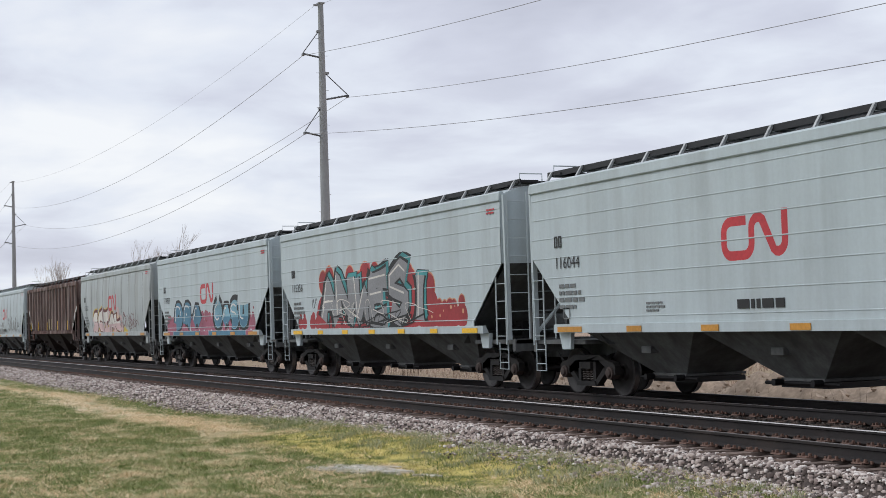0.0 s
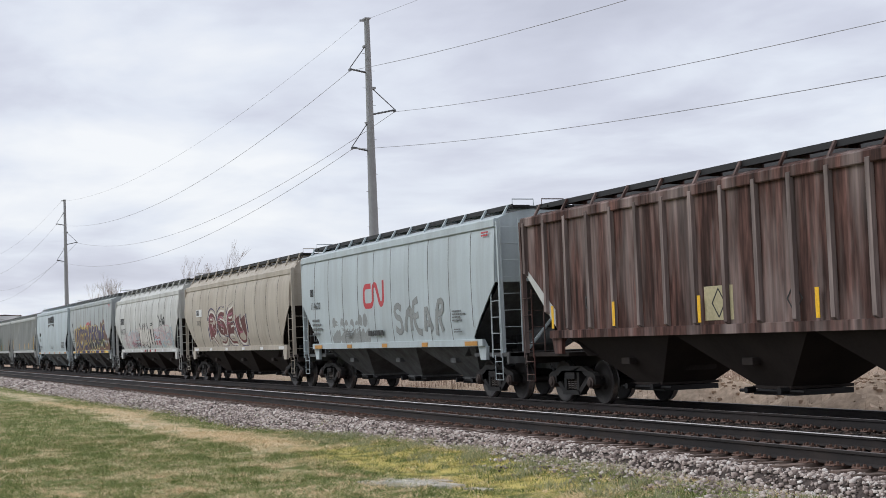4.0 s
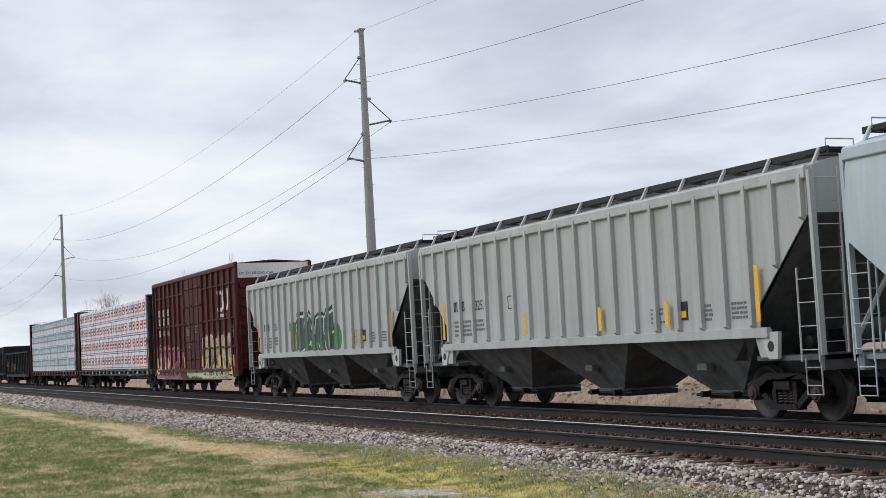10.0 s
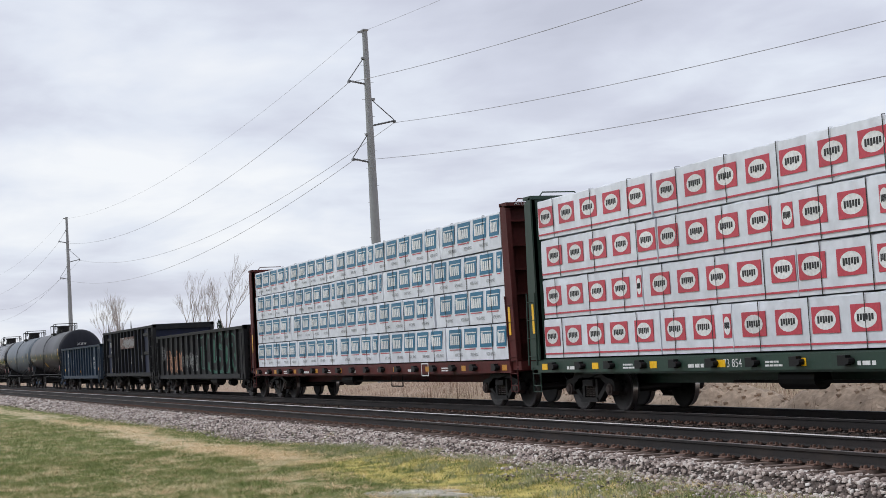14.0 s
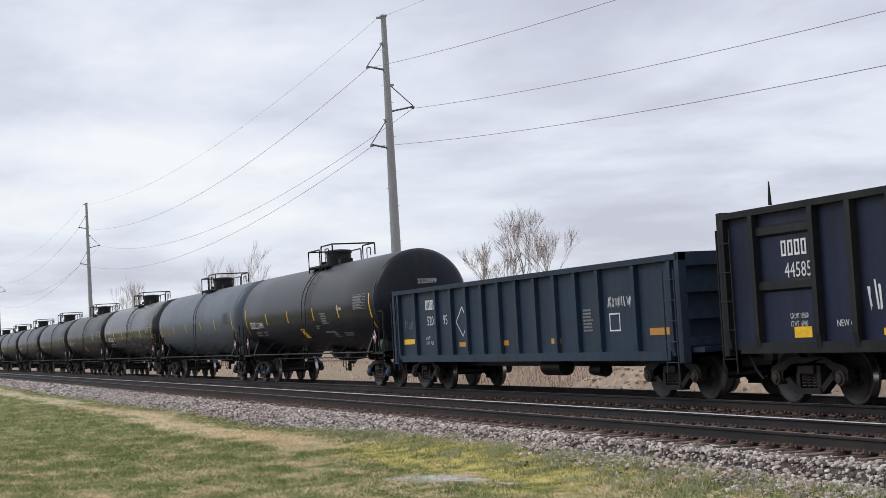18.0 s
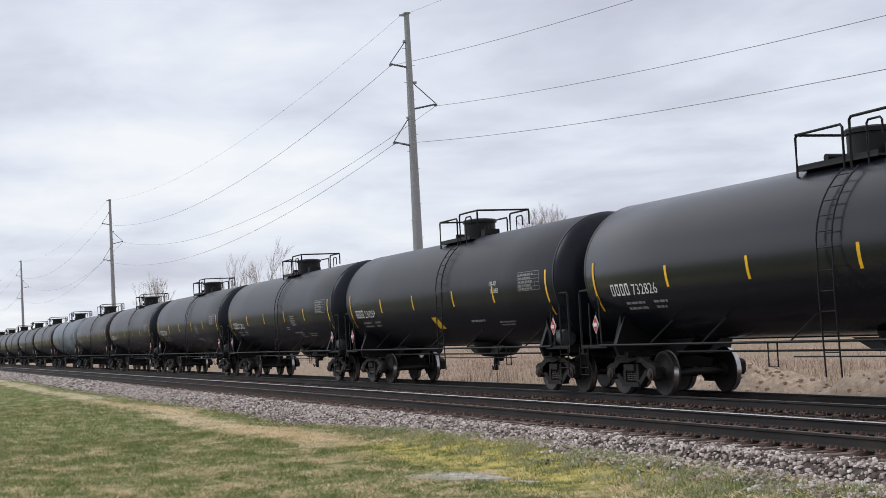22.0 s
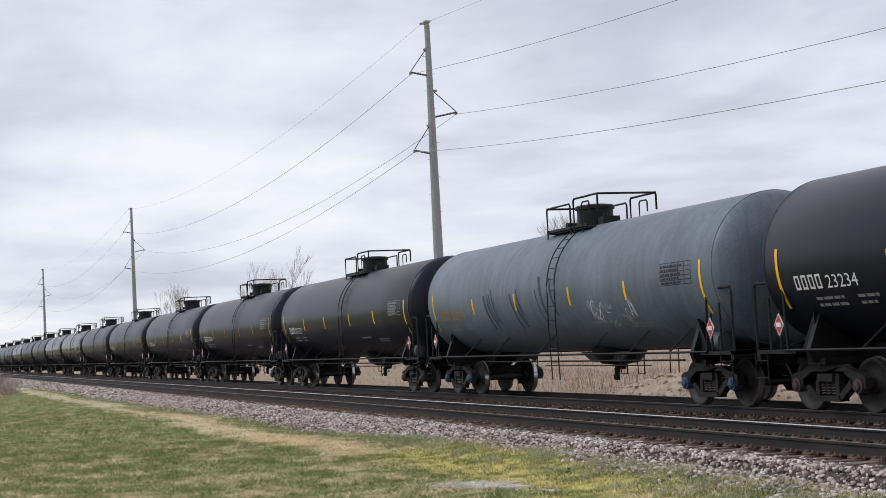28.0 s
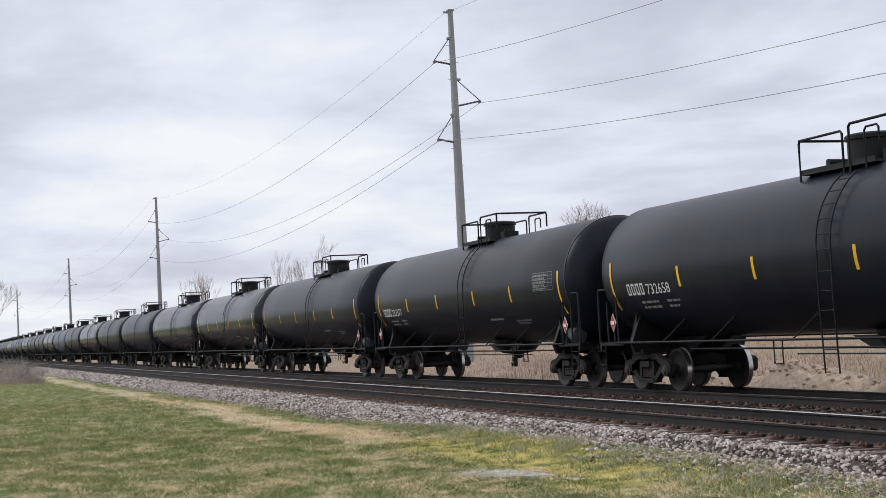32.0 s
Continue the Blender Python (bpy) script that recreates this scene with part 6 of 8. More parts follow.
graffiti(c8, "DESONE", -0.1, 5.4, 1.43, 2.95, M["g_violet"], M["g_lemon"], 72, BULGED, fat=0.40, rim=0.26, shade=M["g_black"], shine=M["g_purple"], cloud=M["g_brown"], cloud_edge=M["g_maroon"], soft=2, wild=0.05, wide=0.60, flare=0.1)
splash(c8, 5.2, 6.6, 1.43, 2.35, M["g_brown"], 73, BULGED, edge=M["g_maroon"], spots=M["g_maroon"])
for k in range(26):
    x = -5.4 + 0.42 * k
    patch(c8, "sill_paint", x, x + 0.40, 1.29, 1.42, M["g_yellow"] if k % 4 == 1 else M["g_violet"] if k < 24 else M["g_brown"], -1.524)
scribble(c8, 5.5, 6.0, 1.6, 1.85, M["g_lemon"], 74, BULGED, 4, 0.03, lift=0.003)

c9 = consist(hopper("clean light blue-grey covered hopper with black company name panel", span(9), span(9) / 2 - 0.55, "bulged", "grey_light", "under_light_shade", "v", bend=2.8, foot=1.95, cut=1.2, reflect=("orange", 0.42, 6)), mid(9))
for i in range(10):
    a = -1.33 + i * 0.275
    k = 0.09 if i == 1 else 0.225
    zt = 3.80 + 0.010 * i
    g = Geo().box(a, a + k * 0.36, -1.569, -1.563, 3.42, zt).box(a + k * 0.62, a + k, -1.569, -1.563, 3.42, zt)
    g.box(a + k * 0.36, a + k * 0.62, -1.569, -1.563, 3.42 + 0.13 * (i % 3), 3.52 + 0.13 * (i % 3))
    part("name_block", g, M["black_paint"], c9)
part("name_swoosh", Geo().sheet([[(-1.33 + 2.75 * k / 12, -1.567, 3.12 + 0.16 * math.sin(math.pi * k / 12) + 0.02 * k / 12), (-1.33 + 2.75 * k / 12, -1.567, 3.34)] for k in range(13)]), M["black_paint"], c9)
marks(c9, 4, -6.1, 2.55, 0.24, M["black_paint"], -1.567)
letter(c9, "858008", -6.1, 2.18, 0.24, M["black_paint"], -1.567, 0.8)
bars(c9, -6.0, 1.62, 1.6, 0.3, 3, M["grey_small"], -1.55, 3)
bars(c9, -0.1, 1.62, 0.6, 0.18, 3, M["grey_small"], -1.55, 4)
bars(c9, 4.6, 1.65, 1.5, 0.42, 5, M["grey_small"], -1.55, 5)
letter(c9, "CAUTION", 7.86, 3.98, 0.07, M["red"], -1.0, 0.8)


def ribbed_hopper(i, number, label, strip="yellow"):
    car = consist(hopper(label, span(i), span(i) / 2 - 0.50, "ribbed", "grey_rib", "under_grey_shade", "rib", bend=3.35, foot=1.95, cut=1.5, bays=3), mid(i))
    hb = span(i) / 2 - 0.5
    for x in (-hb + 1.45, -2.1, 1.35, 3.9, 6.8):
        z1 = 2.62 if abs(x) > 6 else 2.15
        patch(car, "reflector", x - 0.06, x + 0.06, 1.68, z1, M[strip], -1.549)
    marks(car, 4, -hb + 1.95, 2.35, 0.24, M["black_paint"], -1.467)
    letter(car, number, -hb + 3.1, 2.35, 0.24, M["black_paint"], -1.467, 0.9)
    bars(car, -hb + 1.95, 1.75, 1.9, 0.42, 4, M["grey_small"], -1.467, 6)
    outline(car, -3.1, -2.85, 2.3, 2.6, 0.02, M["black_paint"], -1.467)
    for x in (3.2, 4.9, 5.9):
        bars(car, x, 1.75, 0.55, 0.32, 4, M["grey_small"], -1.467, int(x * 3))
    patch(car, "stencil_patch", 4.15, 4.5, 1.78, 2.12, M["black_paint"], -1.467)
    patch(car, "stencil_patch", 4.2, 4.45, 1.83, 1.95, M["yellow"], -1.471)
    for e in (-1, 1):
        part("end_bracket", Geo().prism([(e * (hb - 1.55), 1.50), (e * (hb - 1.0), 1.50), (e * (hb - 1.05), 1.05), (e * (hb - 1.3), 1.05)], -1.47, -1.40), M["white_grey"], car)
        part("bracket_hole", Geo().lathe_y([(-1.475, 0.01), (-1.474, 0.09)], 16, (e * (hb - 1.22), 0, 1.26)), M["black_paint"], car)
    return car


c10 = ribbed_hopper(10, "23252", "light grey externally ribbed covered hopper with yellow reflectors")
c11 = ribbed_hopper(11, "23513", "light grey externally ribbed covered hopper with green graffiti", "orange")
hb_11 = span(11) / 2 - 0.5
ribs_11 = [(x - 0.05, x + 0.05, 1.546) for x in (-hb_11 + 0.12 + (2 * hb_11 - 0.24) * k / 21 for k in range(22))]
splash(c11, -2.6, 2.2, 1.6, 2.75, M["g_green"], 82, lambda z: 1.461, ribs_11)
graffiti(c11, "SARE", -2.3, 1.9, 1.58, 2.7, M["g_dark_green"], M["g_white"], 81, lambda z: 1.461, ribs_11, fat=0.42, rim=0.3, halo=M["g_black"], shade=M["g_dark_green"], shine=M["g_maroon"], soft=0, wide=0.74, wild=0.1, flare=0.4)


# ---- boxcar ----
def boxcar():
    L = span(12)
    hb = 7.72
    car = consist(empty_car("boxcar", "oxide-red excess-height boxcar with white end panel and graffiti", "boxcar", "freight cars of the train"), mid(12) + 0.32)
    P = M["boxcar"]
    for s in (-1, 1):
        y0, y1 = sorted((s * 1.43, s * 1.45))
        part("side_sheet", Geo().box(-hb, hb, y0, y1, 0.98, 5.02), P, car)
        y0, y1 = sorted((s * 1.40, s * 1.53))
        part("side_sill", Geo().prism([(-hb, 1.08), (hb, 1.08), (hb, 0.78), (hb - 1.0, 0.78), (hb - 1.6, 0.62), (-hb + 1.6, 0.62), (-hb + 1.0, 0.78), (-hb, 0.78)], y0, y1), P, car)
        part("top_rail", Geo().slab([(s * 1.40, 4.94), (s * 1.54, 4.94), (s * 1.54, 5.06), (s * 1.47, 5.12), (s * 1.40, 5.12)], -hb - 0.03, hb + 0.03), P, car)
        xs = [-hb + 0.06] + [-hb + 0.75 + 0.95 * i for i in range(7)] + [2.2 + 0.93 * i for i in range(6)] + [hb - 0.06]
        for x in xs:
            part("side_post", Geo().slab([(s * 1.45, 1.08), (s * 1.54, 1.10), (s * 1.54, 4.93), (s * 1.45, 4.94)], x - 0.045, x + 0.045), P, car)
        for z in (4.36, 3.02, 1.92):
            for a, b in ((-hb + 0.8, -1.2), (2.2, hb - 0.1)):
                part("side_rib", Geo().slab([(s * 1.45, z - 0.04), (s * 1.515, z - 0.025), (s * 1.515, z + 0.025), (s * 1.45, z + 0.04)], a, b), P, car)
        # two plug doors with rods and rails
        for a, b in ((-1.12, 0.52), (0.56, 2.12)):
            d = part("door", Geo().box(a, b, min(s * 1.46, s * 1.52), max(s * 1.46, s * 1.52), 1.10, 4.90), P, car)
            for k in range(5):
                z = 1.5 + 0.75 * k
                part("door_rib", Geo().slab([(s * 1.52, z - 0.05), (s * 1.56, z - 0.02), (s * 1.56, z + 0.02), (s * 1.52, z + 0.05)], a + 0.08, b - 0.08), P, d)
            for x in (a + 0.35, b - 0.35):
                part("locking_rod", Geo().tube([(x, s * 1.575, 1.12), (x, s * 1.575, 4.9)], 0.022, 8), P, d)
            part("door_handle", Geo().tube([(b - 0.5, s * 1.6, 1.9), (b - 0.1, s * 1.6, 2.0)], 0.02, 6), P, d)
        part("door_rail", Geo().box(-hb + 1.0, hb - 1.0, min(s * 1.53, s * 1.6), max(s * 1.53, s * 1.6), 0.98, 1.05), P, car)
    part("roof", Geo().slab([(-1.50, 5.07), (0, 5.17), (1.50, 5.07), (1.50, 5.03), (0, 5.12), (-1.50, 5.03)], -hb, hb), P, car)
    for i in range(15):
        x = -hb + 0.4 + (2 * hb - 0.8) * i / 14
        part("roof_rib", Geo().slab([(-1.45, 5.07), (0, 5.19), (1.45, 5.07), (0, 5.10)], x - 0.04, x + 0.04), P, car)
    part("floor", Geo().box(-hb, hb, -1.42, 1.42, 0.95, 1.05), M["black_steel"], car)
    for e in (-1, 1):
        part("end_sheet", Geo().box(min(e * hb, e * (hb - 0.03)), max(e * hb, e * (hb - 0.03)), -1.46, 1.46, 0.95, 5.06), P, car)
        for k in range(9):
            z = 1.25 + 0.36 * k
            part("end_rib", Geo().slab([(-1.35, z), (1.35, z), (1.35, z + 0.16), (-1.35, z + 0.16)], min(e * hb, e * (hb + 0.07)), max(e * hb, e * (hb + 0.07))), P, car)
        for s in (-1, 1):
            part("corner_post", Geo().box(min(e * (hb - 0.05), e * (hb + 0.06)), max(e * (hb - 0.05), e * (hb + 0.06)), s * 1.47 - 0.06, s * 1.47 + 0.06, 0.80, 5.06), P, car)
        add_ladder(car, (e * (hb - 0.02), -1.60, 0.9), (e * (hb - 0.02), -1.60, 2.9), (-e * 0.42, 0, 0), 5, P, name="side_ladder")
        add_ladder(car, (e * (hb + 0.14), -1.40, 0.9), (e * (hb + 0.14), -1.40, 2.9), (0, 0.45, 0), 5, P)
        add_ladder(car, (e * (hb - 0.02), -1.52, 0.42), (e * (hb - 0.02), -1.52, 0.9), (-e * 0.40, 0, 0), 2, P, name="sill_step")
        part("end_platform", Geo().box(min(e * hb, e * (hb + 0.3)), max(e * hb, e * (hb + 0.3)), -0.8, 0.8, 1.02, 1.06), P, car)
        add_coupler(car, e * L / 2, e)
        add_truck(car, e * (L / 2 - 2.15))
    part("centre_sill", Geo().box(-hb - 0.1, hb + 0.1, -0.33, 0.33, 0.66, 0.98), M["black_steel"], car)
    part("air_reservoir", Geo().lathe_x([(-0.6, 0.05), (-0.55, 0.2), (0.55, 0.2), (0.6, 0.05)], 16, (1.0, -0.8, 0.7)), M["black_steel"], car, smooth=40)
    part("white_end_panel", Geo().box(hb + 0.001, hb + 0.018, -1.44, 1.44, 4.50, 5.05), M["white_paint"], car, "white excess-height warning panel")
    w = letter(car, "EXCESS HEIGHT CAR", 0, 0, 0.11, M["black_paint"], 0, 0.95)
    w.rotation_euler, w.location = (radians(90), 0, radians(90)), (hb + 0.022, -1.35, 4.62)
    for z in (3.52, 3.12):
        for x, n in ((-hb + 0.98, 3), (-hb + 1.92, 3), (-hb + 2.9, 2)):
            marks(car, n, x, z, 0.30, M["white_paint"], -1.462)
    marks(car, 3, -hb + 1.0, 2.60, 0.28, M["white_paint"], -1.462)
    letter(car, "405", -hb + 1.86, 2.60, 0.28, M["white_paint"], -1.462, 0.95)
    letter(car, "669", -hb + 2.80, 2.60, 0.28, M["white_paint"], -1.462, 0.95)
    letter(car, "LD LMT 218300", -hb + 0.95, 2.14, 0.085, M["white_paint"], -1.462, 0.8)
    letter(car, "LT WT  67700", -hb + 0.95, 2.0, 0.085, M["white_paint"], -1.462, 0.8)
    posts = [(x - 0.045, x + 0.045, 1.541) for x in [-hb + 0.75 + 0.95 * i for i in range(7)] + [2.2 + 0.93 * i for i in range(6)]]
    railway_emblem(car, 4.62, 6.32, 3.32, 4.2, M["white_paint"], -1.452, posts)
    bars(car, 4.75, 3.10, 1.5, 0.13, 1, M["white_paint"], -1.462, 94, gap=0.0)
    for x, z, w_, n in ((-0.7, 2.5, 0.5, 5), (0.8, 2.6, 0.5, 3), (4.4, 2.2, 0.4, 6), (5.4, 2.2, 0.4, 4), (6.6, 2.4, 0.6, 5), (-0.4, 2.0, 0.3, 3)):
        bars(car, x, z, w_, 0.35, n, M["white_small"], -1.53 if -1.1 < x < 2.1 else -1.462, int(10 * x) + 50)
    outline(car, 6.7, 6.95, 2.3, 2.55, 0.02, M["white_paint"], -1.462)

    def flank(z):
        return 1.531 if z < 1.08 else 1.452
    graffiti(car, "ERTO", -6.7, -2.3, 0.64, 2.08, M["g_pink"], M["g_blush"], 101, flank, posts, fat=0.46, rim=0.07, cloud=M["g_pink"], cloud_edge=M["g_black"], block=M["g_black"], push=(0.04, 0.02), soft=0, wide=0.86, wild=0.07)
    scribble(car, -6.4, -2.5, 0.75, 1.8, M["g_black"], 107, flank, 9, 0.07, posts, 0.0092)
    patch(car, "red_spot", -2.95, -2.75, 0.95, 1.45, M["g_red"], -1.545)
    graffiti(car, "O", -7.3, -6.5, 0.85, 1.75, M["g_pale_green"], M["g_cream"], 102, flank, posts, fat=0.5)
    graffiti(car, "RASOSY", 2.1, 6.6, 0.68, 1.85, M["g_pale_green"], M["g_brown"], 103, flank, posts, fat=0.36, rim=0.2, cloud=M["g_cream"], cloud_edge=M["g_brown"], shine=M["g_white"], wide=0.82, wild=0.12)
    graffiti(car, "EARSOLE", 2.3, 6.2, 1.55, 2.40, M["g_cream"], M["g_brown"], 104, flank, posts, fat=0.34, rim=0.25, cloud=M["g_blush"], shine=M["g_white"], wide=0.85, wild=0.12)
    scribble(car, 2.2, 6.6, 0.9, 2.3, M["g_brown"], 108, flank, 30, 0.025, posts, 0.009)
    scribble(car, 2.2, 6.6, 0.9, 2.3, M["g_yellow"], 109, flank, 10, 0.05, posts, 0.0088)
    scribble(car, -1.05, 2.05, 0.7, 1.02, M["g_pale_green"], 106, lambda z: 1.601 if 0.97 < z < 1.06 else 1.531, 26, 0.08)
    graffiti(car, "EO", 6.3, 7.3, 0.95, 1.6, M["g_red"], M["g_maroon"], 105, flank, posts, fat=0.4, cloud=M["g_maroon"])
    for x in (-hb + 0.9, -4.6, -1.2, 2.1, 5.1, hb - 0.5):
        patch(car, "reflector", x - 0.06, x + 0.06, 1.15, 1.6, M["yellow"], -1.552)
    patch(car, "placard", -hb + 0.65, -hb + 1.15, 0.86, 1.08, M["yellow"], -1.552)
    patch(car, "placard", hb - 1.3, hb - 0.75, 0.86, 1.02, M["yellow"], -1.552)
    return car


c12 = boxcar()


# ---- centre-beam lumber cars ----
LOADS = []


def centerbeam(i, paint, label):
    L = span(i)
    hb = L / 2 - 0.75
    car = consist(empty_car("centerbeam_flatcar", label, "lumber car", "freight cars of the train"), mid(i) + SLACK[i])
    P = M[paint]
    part("deck", Geo().prism([(-hb, 1.12), (hb, 1.12), (hb, 0.86), (hb - 2.4, 0.80), (-hb + 2.4, 0.80), (-hb, 0.86)], -1.42, 1.42), P, car)
    for s in (-1, 1):
        y0, y1 = sorted((s * 1.38, s * 1.50))
        part("side_sill", Geo().box(-hb, hb, y0, y1, 0.84, 1.10), P, car)
        for k in range(17):
            x = -hb + 0.8 + (2 * hb - 1.6) * k / 16
            part("winch", Geo().box(x - 0.10, x + 0.10, s * 1.56 - 0.05, s * 1.56 + 0.05, 0.90, 1.06).lathe_y([(-0.08, 0.05), (0.08, 0.05)], 10, (x + 0.14, s * 1.54, 0.97)), M["black_steel"], car)
    # bulkheads
    for e in (-1, 1):
        x0, x1 = sorted((e * hb, e * (hb - 0.10)))
        b = part("bulkhead", Geo().box(x0, x1, -1.46, 1.46, 1.12, 4.68), P, car)
        for s in (-1, 0, 1):
            xa, xb = sorted((e * (hb + 0.42), e * (hb - 0.10)))
            if s:
                part("bulkhead_post", Geo().prism([(e * (hb - 0.1), 1.12), (e * (hb + 0.34), 1.12), (e * (hb + 0.20), 4.60), (e * (hb - 0.1), 4.72)], s * 1.44 - 0.06, s * 1.44 + 0.06), P, b)
            else:
                part("bulkhead_post", Geo().prism([(e * hb, 1.12), (e * (hb + 0.22), 1.12), (e * (hb + 0.15), 4.6), (e * hb, 4.68)], -0.05, 0.05), P, b)
        for k in range(6):
            z = 1.5 + 0.56 * k
            xa, xb = sorted((e * hb, e * (hb + 0.20)))
            part("bulkhead_rib", Geo().box(xa, xb, -1.4, 1.4, z, z + 0.05), P, b)
        part("top_cap", Geo().box(min(e * (hb - 0.14), e * (hb + 0.26)), max(e * (hb - 0.14), e * (hb + 0.26)), -1.5, 1.5, 4.66, 4.74), P, b)
        part("grab_rail", Geo().tube([(e * (hb + 0.05), -1.2, 4.72), (e * (hb + 0.05), -1.1, 4.84), (e * (hb + 0.05), -0.3, 4.84), (e * (hb + 0.05), -0.2, 4.72)], 0.016, 6), P, b)
        add_ladder(car, (e * (hb + 0.40), -1.52, 1.0), (e * (hb + 0.32), -1.52, 2.6), (-e * 0.40, 0, 0), 4, P, name="side_ladder")
        add_ladder(car, (e * (hb + 0.30), -1.48, 0.42), (e * (hb + 0.30), -1.48, 0.95), (-e * 0.38, 0, 0), 2, P, name="sill_step")
        part("end_platform", Geo().box(min(e * hb, e * (hb + 0.45)), max(e * hb, e * (hb + 0.45)), -1.45, 1.45, 0.90, 1.10), P, car)
        patch(car, "reflector", e * (hb + 0.08) - 0.05, e * (hb + 0.08) + 0.05, 1.7, 2.35, M["yellow"], -1.508)
        add_coupler(car, e * L / 2, e)
        add_truck(car, e * (L / 2 - 2.3))
    # truss beam along the middle
    beam = Geo().box(-hb, hb, -0.12, 0.12, 4.44, 4.62)
    for k in range(13):
        x = -hb + 0.7 + (2 * hb - 1.4) * k / 12
        beam.box(x - 0.06, x + 0.06, -0.10, 0.10, 1.12, 4.44)
    part("centre_beam", beam, P, car)
    part("centre_sill", Geo().prism([(-hb - 0.2, 0.86), (hb + 0.2, 0.86), (hb - 2.6, 0.55), (-hb + 2.6, 0.55)], -0.3, 0.3), P, car)
    part("brake_rigging", Geo().tube([(-4, -0.9, 0.62), (4.5, -0.9, 0.62)], 0.03, 6).lathe_x([(-0.5, 0.18), (0.5, 0.18)], 14, (-2.0, -0.85, 0.66)).tube([(2.2, -1.1, 0.80), (2.2, -1.1, 0.48), (3.1, -1.1, 0.48), (3.1, -1.1, 0.80)], 0.02, 5), M["black_steel"], car)
    for k in range(10):
        x = -hb + 0.35 + (2 * hb - 0.7) * k / 9
        patch(car, "reflector", x - 0.13, x + 0.13, 0.90, 1.03, M["yellow"] if i == 13 else M["orange"], -1.506)
    for k in range(8):
        bars(car, -hb + 1.4 + 2.4 * k, 0.90, 0.6, 0.12, 1 + k % 2, M["white_paint"], -1.504, 200 + k)
    outline(car, 5.6, 6.1, 0.78, 1.12, 0.03, M["white_paint"], -1.506)
    return car


def pack(car, middle, x0, x1, y0, y1, z0, z1, style, seed, joints):
    """One wrapped bundle of lumber with printed panels and straps; it rides on the car."""
    rng = random.Random(seed)
    ob = tagged(new("lumber_pack"), "white-wrapped lumber bundle printed with red ovals" if style == "red" else "white-wrapped lumber bundle printed with blue panels", "lumber", "lumber bundles on the cars")
    w, d, h = x1 - x0, y1 - y0, z1 - z0
    g = Geo()
    nx = max(4, int(w / 0.22))
    front = -1 if y0 < 0 else 1
    rows = []
    ring = [(-d / 2, 0.0), (-d / 2 - 0.006, h * 0.3), (-d / 2 - 0.006, h * 0.7), (-d / 2, h - 0.02), (-d / 2 + 0.03, h), (d / 2 - 0.03, h), (d / 2, h - 0.02), (d / 2, 0.0), (-d / 2, 0.0)]
    for k in range(nx + 1):
        x = -w / 2 + w * k / nx
        rows.append([(x, y + rng.uniform(-.009, .009) * (1 if 0 < z < h - 0.01 else 0.5), z + (rng.uniform(-.012, .006) if z > 0 else 0)) for y, z in ring])
    g.sheet(rows)
    g.put(rows[0][:-1], [tuple(range(8))])
    g.put(rows[-1][:-1], [tuple(range(8))])
    part("wrap", g, M["wrap_white"], ob, smooth=40)
    yf = front * (d / 2 + 0.017)
    step = 0.98 if style == "red" else 0.97
    x = -w / 2 + 0.05 + (joints % 3) * 0.12
    while front < 0 and x < w / 2 - 0.2:
        x2 = min(x + (0.70 if style == "red" else 0.87), w / 2 - 0.02)
        sc = (x2 - x)
        if style == "red":
            pr = part("printed_panel", Geo().box(x, x2, yf - 0.003, yf + 0.003, h * 0.30, h * 0.80), M["wrap_red"], ob)
            n = 18
            cx, cz = (x + x2) / 2, h * 0.55
            rx, rz = min(0.27, sc * 0.44), h * 0.19
            e = [(cx + rx * math.cos(2 * math.pi * k / n), yf + front * 0.006, cz + rz * math.sin(2 * math.pi * k / n)) for k in range(n)]
            part("oval", Geo().put(e, [tuple(range(n))]), M["white_paint"], pr)
            bb = Geo()
            for k in range(6):
                bx = cx - rx * 0.72 + rx * 0.25 * k
                bb.box(bx, bx + rx * 0.17, yf + front * 0.009 - 0.002, yf + front * 0.009 + 0.002, cz - 0.055 + 0.02 * (k % 2), cz + 0.06)
            tagged(part("name_print", bb, M["black_paint"], pr), kind="stuff")
        else:
            pr = part("printed_panel", Geo().put([(x + 0.02, yf, h * 0.37), (x2 - 0.06, yf, h * 0.37), (x2, yf, h * 0.93), (x + 0.10, yf, h * 0.93)], [(0, 1, 2, 3)]), M["wrap_blue"], ob)
            bb = Geo()
            yb0, yb1 = yf - 0.006, yf - 0.002
            lw = (sc - 0.24) / 5
            for k in range(5):               # the maker's name as five plain blocks
                bx = x + 0.13 + lw * k
                bb.box(bx, bx + lw * (0.70 if k else 0.86), yb0, yb1, h * 0.47, h * (0.74 if k else 0.78))
                if k in (1, 4):
                    bb.box(bx + lw * 0.24, bx + lw * 0.46, yb0 - 0.003, yb0 - 0.001, h * 0.54, h * 0.67)
            bb.box(x + 0.15, x2 - 0.06, yb0, yb1, h * 0.79, h * 0.82)
            tagged(part("name_print", bb, M["white_paint"], pr), kind="stuff")
            part("printed_line", Geo().box(x + 0.06, x2 - 0.14, yf - 0.002, yf + 0.003, h * 0.315, h * 0.34), M["wrap_red"], pr)
            if sc > 0.8:
                letter(pr, "WE'RE HIRING!", x + 0.40, h * 0.12, 0.085, M["grey_small"], yf - 0.003, 0.62)
        x += step
    if style == "red":
        part("printed_line", Geo().box(-w / 2 + 0.01, w / 2 - 0.01, yf - 0.002, yf + 0.002, h * 0.085, h * 0.125), M["wrap_red"], ob)
    n = max(2, int(w / 1.25))
